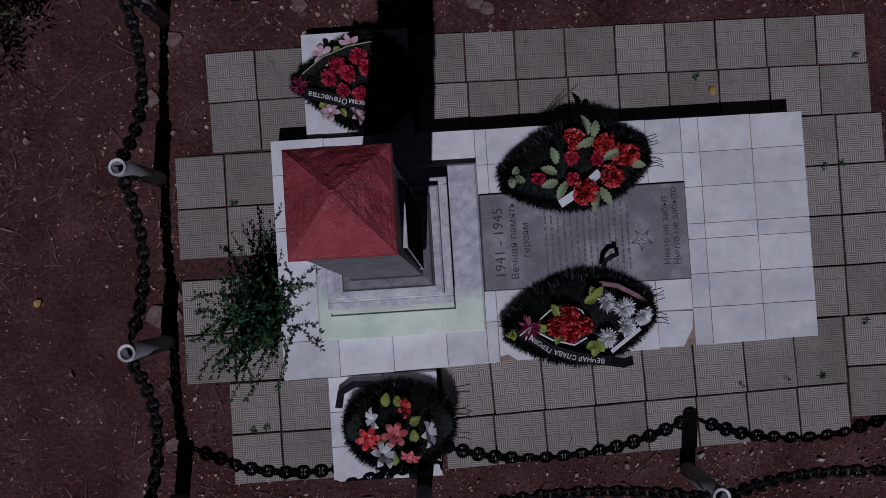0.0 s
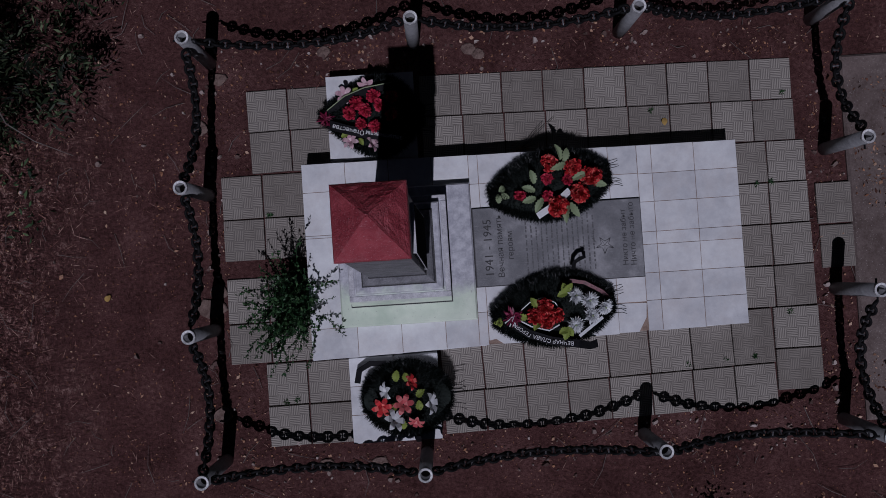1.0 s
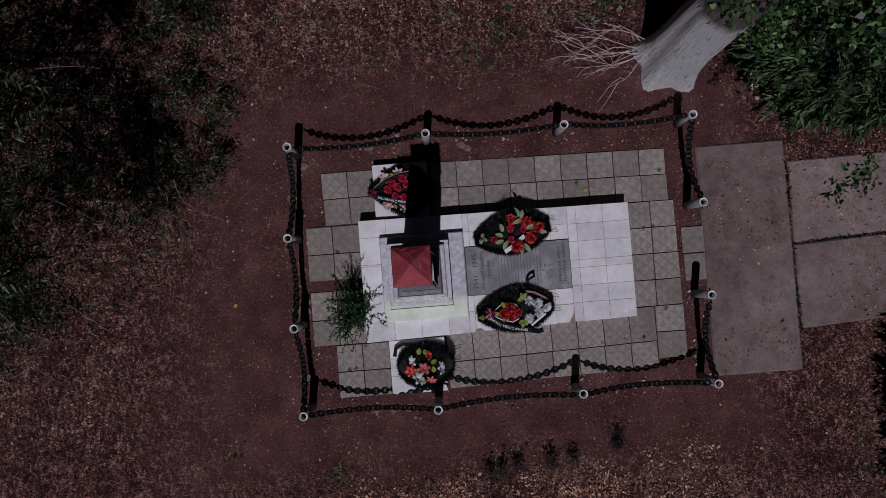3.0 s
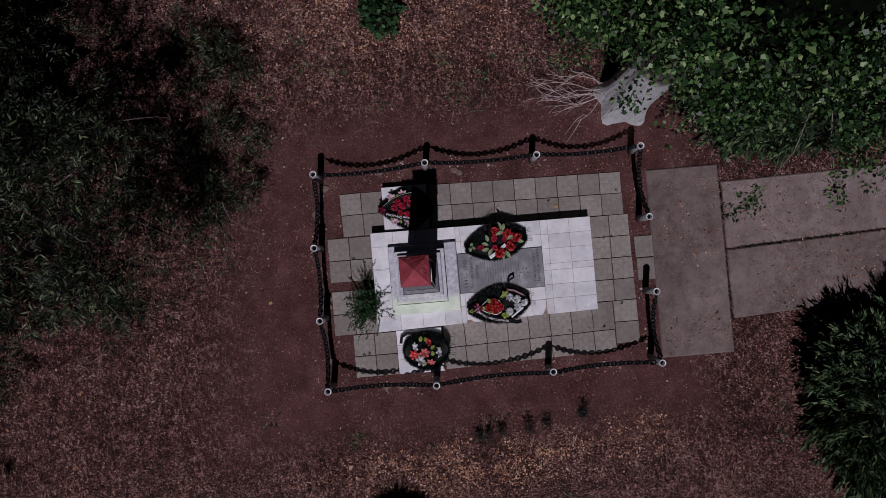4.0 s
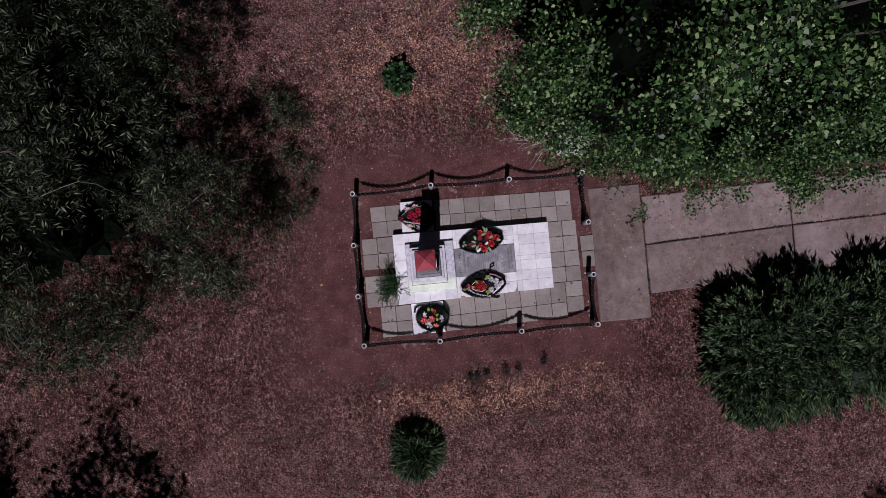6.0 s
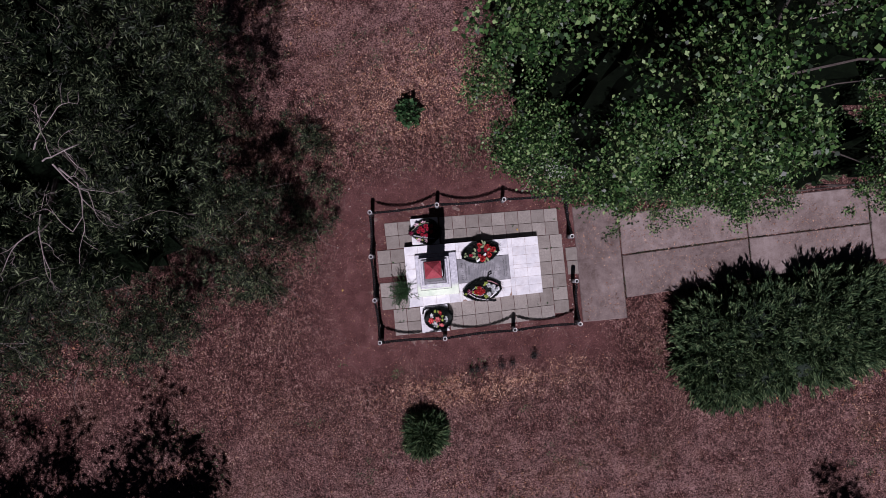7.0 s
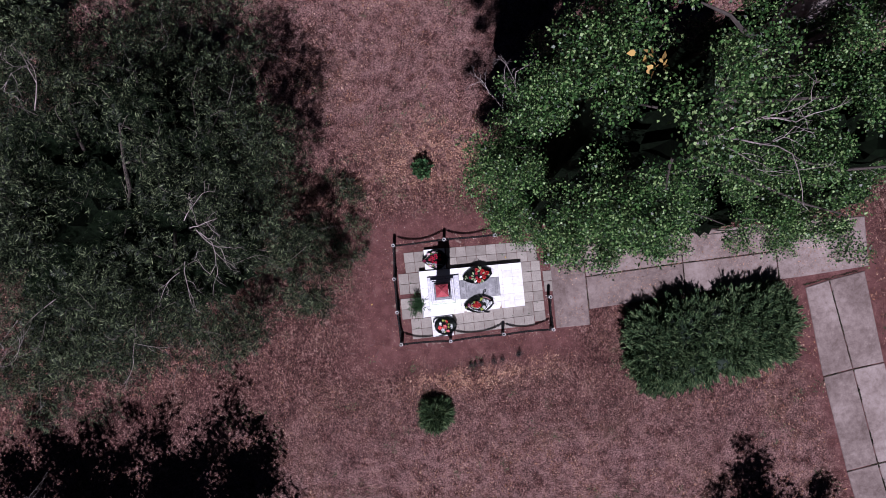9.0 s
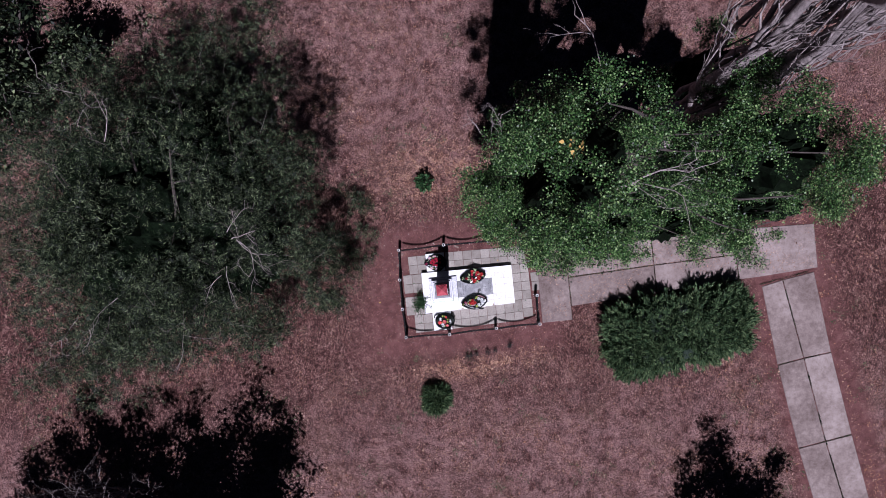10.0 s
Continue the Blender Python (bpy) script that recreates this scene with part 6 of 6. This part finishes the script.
def build_litter():
    rng = np.random.default_rng(81)
    far = (-15, 16, -10, 12)
    # dry grass blades
    def wild(x, y):
        d = near_fence(x, y) + 0.35 * field(x, y, 1.3, 2.0)
        k = np.clip((d - 0.1) / 1.3, 0.05, 1.0)
        return k * np.clip(0.34 + 1.2 * field(x, y, 0.8, 4.0) + 1.2 * field(x, y, 4.0, 9.0) + 0.35 * np.clip((y - 3.2) / 3, 0, 1), 0.03, 1)
    x, y = scatter(rng, 270000, far, wild)
    n = len(x)
    a = rng.uniform(0, 2 * math.pi, n)
    along = np.column_stack([np.cos(a), np.sin(a), rng.uniform(0.05, 0.7, n)])
    ln = rng.uniform(0.04, 0.12, n)
    v = blades(np.column_stack([x, y, heights(x, y) - 0.001]), along, ln, np.clip(0.003 + 0.0018 * near_fence(x, y), 0.003, 0.014) * (0.7 + 0.9 * rng.random(n)), rng)
    tagged(mesh_part("dry_grass", quad_mesh("dry_grass", v), STRAW), "short straw-coloured dead grass on dry soil", "grass", kind="stuff")
    # dead leaves, thick in drifts
    def drift(x, y):
        d = near_fence(x, y)
        strip = np.where((d > -0.6) & (d < 0.12), 0.8, 0.0)
        k = np.clip(0.10 + 0.9 * field(x, y, 0.5, 11.0) + 0.9 * field(x, y, 2.1, 13.0) + 0.5 * field(x, y, 6.0, 15.0), 0.03, 1)
        k = np.where((d > 0.2) & (d < 0.8), k * 0.25, k)
        heap = np.exp(-(((x + 0.2) / 1.5) ** 2 + ((y + 2.75) / 0.35) ** 2)) + 0.8 * np.exp(-(((x + 0.6) / 2.2) ** 2 + ((y - 3.6) / 1.2) ** 2))
        return np.clip(np.maximum(k, strip) + heap, 0, 1)
    x, y = scatter(rng, 300000, far, drift)
    n = len(x)
    a = rng.uniform(0, 2 * math.pi, n)
    along = np.column_stack([np.cos(a), np.sin(a), rng.normal(size=n) * 0.25])
    ln = (rng.gamma(3.0, 0.0065, n) + 0.008) * np.clip(0.55 + 0.16 * near_fence(x, y), 0.5, 1.3)
    at = np.column_stack([x, y, heights(x, y) + 0.004 + 0.012 * rng.random(n)])
    v = blades(at, along, ln, ln * rng.uniform(0.3, 0.8, n), rng, 0.2, True)
    tagged(mesh_part("leaf_litter", quad_mesh("leaf_litter", v), LITTER), "curled brown and tan dead leaves lying on soil", "litter", kind="stuff")
    # tan leaves heaped in drifts
    def tan(x, y):
        h = 1.2 * np.exp(-(((x - 0.1) / 1.5) ** 2 + ((y + 2.72) / 0.30) ** 2)) + 0.5 * np.exp(-(((x - 2.4) / 0.7) ** 2 + ((y + 2.4) / 0.3) ** 2))
        h += 0.7 * np.exp(-(((x + 0.5) / 2.0) ** 2 + ((y - 4.0) / 1.0) ** 2))
        return np.clip(h * (0.55 + 1.3 * field(x, y, 2.6, 51.0) + 0.9 * field(x, y, 7.0, 53.0)) - 0.02, 0, 1)
    x, y = scatter(rng, 250000, (-5.0, 3.6, -3.6, 5.6), tan)
    n = len(x)
    a = rng.uniform(0, 2 * math.pi, n)
    ln = rng.gamma(4.0, 0.0044, n) + 0.007
    at = np.column_stack([x, y, heights(x, y) + 0.006 + 0.016 * rng.random(n)])
    v = blades(at, np.column_stack([np.cos(a), np.sin(a), rng.normal(size=n) * 0.25]), ln, ln * rng.uniform(0.35, 0.85, n), rng, 0.25, True)
    tagged(mesh_part("leaf_drift", quad_mesh("leaf_drift", v), TAN_LEAF), "drifts of tan and orange dead leaves on soil", "litter", kind="stuff")
    # fine straw lying thick outside the trodden strip
    def thatch(x, y):
        d = near_fence(x, y) + 0.5 * field(x, y, 0.9, 61.0)
        return np.clip((d - 0.35) / 0.8, 0.2, 1.0) * np.clip(0.5 + 1.0 * field(x, y, 1.1, 63.0) + 1.1 * field(x, y, 4.5, 65.0), 0.03, 1)
    x, y = scatter(rng, 150000, (-6.5, 6.5, -4.6, 5.6), thatch)
    n = len(x)
    a = rng.uniform(0, 2 * math.pi, n)
    ln = rng.uniform(0.02, 0.085, n)
    at = np.column_stack([x, y, heights(x, y) + 0.004 + 0.012 * rng.random(n)])
    v = blades(at, np.column_stack([np.cos(a), np.sin(a), rng.normal(size=n) * 0.2]), ln, rng.uniform(0.0018, 0.0045, n), rng, 0.25, True)
    tagged(mesh_part("fine_straw", quad_mesh("fine_straw", v), STRAW), "fine broken straw lying on dry red soil", "straw", kind="stuff")
    # weeds rooted in the joints of the path
    at = []
    for (ax, ay), (bx, by), k in (((10.91, -0.83), (11.32, -3.48), 1.0), ((11.33, -3.5), (11.74, -6.3), 1.0), ((11.75, -6.33), (12.25, -9.0), 1.0), ((3.79, -0.02), (6.66, 0.10), 0.6), ((6.67, 0.10), (9.44, 0.18), 0.6),
                                  ((10.43, -3.63), (12.25, -3.39), 0.7), ((10.82, -6.46), (12.63, -6.17), 0.7), ((9.45, -0.66), (9.45, 1.0), 0.6), ((10.13, -0.90), (12.0, -0.59), 0.9), ((6.67, -0.8), (6.67, 0.98), 0.5), ((3.78, -1.0), (3.78, 1.0), 0.5)):
        L = math.hypot(bx - ax, by - ay)
        s = rng.random(int(L * 420 * k))
        s = s[field(s * L, np.full(len(s), ax + ay), 2.2, 71.0) + rng.random(len(s)) * 0.5 > 0.18]
        at.append(np.column_stack([ax + (bx - ax) * s, ay + (by - ay) * s, np.full(len(s), -0.01)]) + rng.normal(size=(len(s), 3)) * np.array((0.008, 0.008, 0.0)))
    at = np.concatenate(at)
    n = len(at)
    ln = rng.uniform(0.02, 0.06, n)
    v = blades(at, np.column_stack([rng.normal(size=n), rng.normal(size=n), rng.uniform(0.3, 1.2, n)]), ln, ln * 0.3, rng)
    tagged(mesh_part("path_weed", quad_mesh("path_weed", v), OLIVE), "dark little weeds rooted in the joints of the path", "weeds", kind="stuff")
    # rubble stones along the fence line
    def rubble(x, y):
        d = np.maximum(np.abs(x - 0.4) - 2.2, np.abs(y) - 1.45)
        return np.clip(np.exp(-((d - 0.02) / 0.14) ** 2) * (0.5 + field(x, y, 2.0, 17.0)) + 0.012, 0, 1)
    x, y = scatter(rng, 26000, (-4.5, 5.0, -4.0, 4.0), rubble)
    verts, faces = [], []
    for px, py in zip(x, y):
        r = 0.006 + rng.gamma(1.6, 0.008)
        r = min(r * 0.7, 0.03)
        k = 6
        base = len(verts)
        rad = r * rng.uniform(0.5, 1.3, k)
        turn, squash = rng.uniform(0, 6.28), rng.uniform(0.5, 0.9)
        for zz, s in ((-0.026, 1.0), (-0.018 + r * 0.45, 0.7)):
            for i in range(k):
                u, w = rad[i] * s * math.cos(i * math.pi / 3), rad[i] * s * math.sin(i * math.pi / 3) * squash
                verts.append((px + u * math.cos(turn) - w * math.sin(turn), py + u * math.sin(turn) + w * math.cos(turn), zz + 0.3 * r * rng.random() * (s < 1)))
        faces.append([base + k + i for i in range(k)])
        for i in range(k):
            faces.append([base + i, base + (i + 1) % k, base + k + (i + 1) % k, base + k + i])
    me = bpy.data.meshes.new("rubble")
    me.from_pydata(verts, [], faces)
    tagged(mesh_part("rubble", me, STONE), "pale broken stones and mortar crumbs along the fence", "rubble", kind="stuff")
    # crumbs of soil, bark and leaf near the enclosure
    x, y = scatter(rng, 60000, (-4.6, 5.0, -3.6, 4.0), lambda x, y: np.clip(0.45 + 0.9 * field(x, y, 1.7, 31.0) + 0.7 * field(x, y, 6.0, 33.0), 0.05, 1))
    n = len(x)
    a = rng.uniform(0, 2 * math.pi, n)
    ln = 0.004 + rng.gamma(2.0, 0.0042, n)
    v = blades(np.column_stack([x, y, heights(x, y) + 0.003]), np.column_stack([np.cos(a), np.sin(a), rng.normal(size=n) * 0.3]), ln, ln * rng.uniform(0.25, 0.8, n), rng, 0.25, True)
    tagged(mesh_part("crumbs", quad_mesh("crumbs", v), LITTER), "fine crumbs of bark, leaf and soil", "litter", kind="stuff")
    # grit and dead leaf on the path slabs
    n = 20000
    x, y = rng.uniform(2.8, 12.0, n), rng.uniform(-1.4, 1.0, n)
    ok = (field(x, y, 1.1, 41.0) + 0.5 * field(x, y, 5.0, 43.0) > -0.1) & ((x < 3.75) | (y > -0.95 + (x - 3.8) * 0.055))
    x, y = x[ok], y[ok]
    n = len(x)
    a = rng.uniform(0, 2 * math.pi, n)
    ln = 0.006 + rng.gamma(2.0, 0.006, n)
    v = blades(np.column_stack([x, y, np.full(n, 0.011)]), np.column_stack([np.cos(a), np.sin(a), np.abs(rng.normal(size=n)) * 0.15]), ln, ln * rng.uniform(0.3, 0.8, n), rng, 0.2)
    tagged(mesh_part("path_grit", quad_mesh("path_grit", v), LITTER), "fine grit and bits of dead leaf on the path", "litter", kind="stuff")
    # straws and twigs
    bm = bmesh.new()
    x, y = scatter(rng, 900, (-5, 5, -4, 5), lambda x, y: np.full(len(x), 0.7))
    for px, py in zip(x, y):
        a, L = rng.uniform(0, 2 * math.pi), rng.uniform(0.06, 0.30)
        b = a + rng.normal() * 0.4
        p1 = (px + L * 0.5 * math.cos(a), py + L * 0.5 * math.sin(a), 0.004)
        tube_into(bm, [(px, py, -0.01), p1, (p1[0] + L * 0.5 * math.cos(b), p1[1] + L * 0.5 * math.sin(b), -0.012)], [0.0022, 0.002, 0.001], 4)
    me = bpy.data.meshes.new("straws")
    bm.to_mesh(me)
    bm.free()
    tagged(mesh_part("straws", me, TWIG), "loose dry straws and thin twigs on the soil", "straw", kind="stuff")
    # low green weeds in the lawn
    def green(x, y):
        return np.where(near_fence(x, y) < 0.5, 0.0, np.clip(0.9 * field(x, y, 0.7, 23.0) - 0.05, 0, 1) + 0.7 * np.exp(-(((x - 0.9) / 1.1) ** 2 + ((y - 2.75) / 0.28) ** 2)) + 0.6 * np.exp(-(((x + 1.7) / 0.6) ** 2 + ((y - 2.9) / 0.35) ** 2)) + 0.8 * np.exp(-(((x + 1.9) / 0.7) ** 2 + ((y - 5.3) / 0.3) ** 2)) + 1.2 * np.exp(-(((x + 2.75) / 0.32) ** 2 + ((y - 2.4) / 1.1) ** 2)) + 0.7 * np.exp(-(((x + 3.2) / 0.9) ** 2 + ((y - 1.0) / 0.8) ** 2)))
    x, y = scatter(rng, 8000, far, green)
    n = len(x)
    idx = np.repeat(np.arange(n), 22)
    at = np.column_stack([x[idx] + rng.normal(size=len(idx)) * 0.07, y[idx] + rng.normal(size=len(idx)) * 0.07, heights(x, y)[idx]])
    along = np.column_stack([rng.normal(size=len(idx)), rng.normal(size=len(idx)), rng.uniform(0.2, 1.0, len(idx))])
    ln = rng.uniform(0.03, 0.09, len(idx))
    tagged(mesh_part("lawn_weeds", quad_mesh("lawn_weeds", blades(at, along, ln, ln * 0.3, rng)), JUNIPER), "low sparse grey-green weeds in dry lawn", "weeds", kind="stuff")


build_litter()


def build_small_things():
    rng = np.random.default_rng(91)
    # row of dead weed stalks south of the fence
    for x, y, h in ((0.14, -2.30, 0.13), (0.265, -2.28, 0.15), (0.46, -2.26, 0.20), (0.83, -2.23, 0.22), (1.08, -2.21, 0.18), (1.57, -2.12, 0.12), (1.61, -2.06, 0.28)):
        w = tagged(empty("dead_weed", (x, y, -0.02)), "small dark dried weed stalk standing in soil", "weed", group="dried weeds south of the fence")
        bm = bmesh.new()
        for _ in range(5):
            limb_into(bm, (0, 0, 0), (rng.normal() * h * 0.25, rng.normal() * h * 0.25, h * rng.uniform(0.7, 1.1)), 0.004, 0.0015, rng, 0.1, 4, 4)
        part("stalk", bm, BARK_DARK, w)
        n = 90
        at = rng.normal(size=(n, 3)) * h * 0.2 + np.array((0, 0, h * 0.7))
        part_ = mesh_part("seed_head", quad_mesh("seed_head", blades(at, rng.normal(size=(n, 3)), np.full(n, 0.042), np.full(n, 0.018), rng)), HOLLOW, w)
        part_["kind"] = "stuff"
    # weeds in the paver joints
    for x, y in ((2.10, 0.28), (2.20, 0.29), (1.52, -0.965), (1.78, -0.955), (1.99, -0.945), (2.27, -0.64), (-1.40, 0.29), (1.38, 0.86), (2.33, 0.93), (-1.36, -1.05), (-1.28, -1.045)):
        w = tagged(empty("joint_weed", (x, y, -0.004)), "tiny dark weed in a joint between pavers", "weed", group="weeds in the paver joints")
        n = 26
        a = rng.uniform(0, 6.28, n)
        d = np.column_stack([np.cos(a), np.sin(a), rng.uniform(0.2, 1.0, n)])
        mesh_part("foliage", quad_mesh("foliage", blades(np.zeros((n, 3)), d, rng.uniform(0.015, 0.04, n), np.full(n, 0.007), rng)), WEED, w)
    # fallen yellow leaves
    for x, y in ((1.47, 0.80), (-2.62, -0.25)):
        lf = part("fallen_leaf", leaf_mesh(0.055, 0.04, False), GOLD_LEAF)
        lf.location = (x, y, 0.003 if x > 0 else -0.012)
        lf.rotation_euler = (0.1, -0.05, rng.uniform(0, 6))
        tagged(lf, "single fallen yellow leaf on the ground", "leaf", group="fallen yellow leaves")
    # dry flower stem by the north edge
    st = tagged(empty("dry_stem", (0.42, 0.64, 0.0)), "dry flower stem lying on pavers by the platform", "plant")
    bm = bmesh.new()
    for a, L in ((40, 0.34), (47, 0.26), (15, 0.12)):
        e = (L * math.cos(radians(a)), L * math.sin(radians(a)), 0.02)
        tube_into(bm, [(0, 0, 0.01), (e[0] * 0.5, e[1] * 0.5, 0.035), e], [0.003, 0.0025, 0.0015], 5)
    part("stem", bm, BARK_DARK, st)
    n = 40
    mesh_part("dry_petals", quad_mesh("dry_petals", blades(rng.normal(size=(n, 3)) * np.array((0.035, 0.015, 0.008)) + np.array((0, 0, 0.02)), rng.normal(size=(n, 3)), np.full(n, 0.02), np.full(n, 0.01), rng)), LITTER, st)
    # withered sprig with pale curled leaves, beside the hedge
    sp = tagged(empty("withered_sprig", (3.45, 1.95, 0.0)), "withered sprig with pale cream dead leaves beside the hedge", "sprig")
    bm = bmesh.new()
    tube_into(bm, [(0.12, 0.30, 0.35), (0.03, 0.05, 0.30), (-0.02, -0.22, 0.16), (-0.04, -0.32, -0.02)], [0.004, 0.006, 0.006, 0.005], 5)
    part("stem", bm, BARK_DARK, sp)
    n = 90
    t = rng.random(n)
    at = np.column_stack([0.10 - 0.15 * t, 0.28 - 0.55 * t, 0.33 - 0.2 * t]) + rng.normal(size=(n, 3)) * np.array((0.07, 0.05, 0.05))
    v = leaves6(at, rng.normal(size=(n, 3)) + np.array((0, -0.4, -0.3)), rng.uniform(0.05, 0.09, n), rng.uniform(0.03, 0.05, n), rng, 0.5)
    mesh_part("dead_leaf", quad_mesh("dead_leaf", v, 1, 6), CREAM_LEAF, sp)["kind"] = "stuff"
    # flat edging stones under the west chain
    for x, y, r in ((-1.86, -0.36, 0.10), (-1.80, -0.24, 0.07), (-1.82, -1.12, 0.07), (-1.87, 0.95, 0.06), (-1.72, 1.30, 0.06), (0.10, 1.40, 0.055), (0.17, 1.36, 0.045), (-0.95, 1.45, 0.05), (-1.10, -1.52, 0.055), (-0.9, -1.54, 0.05), (-0.72, -1.53, 0.06)):
        k = 11
        a0 = rng.uniform(0, 6)
        pl = [(r * rng.uniform(0.75, 1.2) * math.cos(a0 + i * 2 * math.pi / k), r * rng.uniform(0.6, 1.0) * math.sin(a0 + i * 2 * math.pi / k)) for i in range(k)]
        s = part("flat_stone", prism(pl, -0.04, 0.008, 0.006), EDGE_STONE)
        s.location = (x, y, -0.012)
        tagged(s, "flat tan edging stone half sunk in soil", "stone", group="stones along the fence")


build_small_things()


# ---- pavers, laid last ----
def build_pavement():
    pave = tagged(empty("pavement"), "ribbed grey concrete pavers laid on bare soil", "pavement", kind="structure")
    made = {}

    def paver(x0, x1, y0, y1, turn=0.0):
        w, h = round(x1 - x0, 3), round(y1 - y0, 3)
        key = (w, h)
        if key not in made:
            g = 0.0045
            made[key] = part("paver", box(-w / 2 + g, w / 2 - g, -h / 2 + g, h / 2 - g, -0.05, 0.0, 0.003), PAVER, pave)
            ob = made[key]
        else:
            ob = new("paver", made[key].data)
            ob.parent = pave
        ob.location = ((x0 + x1) / 2, (y0 + y1) / 2, random.uniform(-0.004, 0.003))
        ob.rotation_euler = (random.gauss(0, 0.009), random.gauss(0, 0.009), random.gauss(0, 0.007) + turn)
        return ob
    P = 0.298
    # two rows along the north, dropping a little towards the east
    for r in range(2):
        for c in range(10):
            x1 = 2.405 - c * P + 0.004 * r
            x0 = max(x1 - P, -0.30)
            if x1 - x0 > 0.05:
                dy = 0.0165 * (2.4 - (x0 + x1) / 2)
                paver(x0, x1, 1.182 + dy - (r + 1) * P, 1.182 + dy - r * P, -0.0165)
    for r in range(2):
        for c in range(2):
            x0 = -1.527 + c * P + 0.010 * r
            paver(x0, x0 + P, 1.196 - (r + 1) * 0.301, 1.196 - r * 0.301, 0.01)
    # east band
    for r in range(6):
        y1 = 0.588 - r * P
        if r < 4:
            paver(1.90, 2.186 - 0.003 * r, y1 - P, y1)
        paver(2.188 - 0.003 * r if r < 4 else 2.146, 2.464 + 0.003 * r, y1 - P, y1)
    # south band: a cut row and a full row
    for c in range(9):
        x1 = 2.142 - c * P
        x0 = max(x1 - P, -0.255)
        if x1 - x0 < 0.04:
            continue
        y = -1.003 + 0.0265 * ((x0 + x1) / 2 - 1.9)
        paver(x0, x1, y, round(-0.742 + (x0 + 1.12) * 0.0223 + 0.04, 2) if c else -0.608, 0.0265 if c else 0.012)
        paver(x0, x1, y - P, y, 0.0265)
    # west blocks
    for c in range(2):
        x0, x1 = (-1.744, -1.447) if c == 0 else (-1.446, -1.125)
        for y0, y1 in ((0.272, 0.585), (-0.03, 0.271), (-0.477, -0.152), (-0.767, -0.478)):
            paver(x0, x1, y0, y1)
        x0, x1 = (-1.494, -1.200) if c == 0 else (-1.199, -0.893)
        for y0, y1 in ((-1.074, -0.772), (-1.367, -1.075)):
            paver(x0, x1, y0, y1, 0.01)
    # two at the entrance
    paver(2.515, 2.785, -0.035, 0.265)
    paver(2.525, 2.780, -0.352, -0.04)


build_pavement()
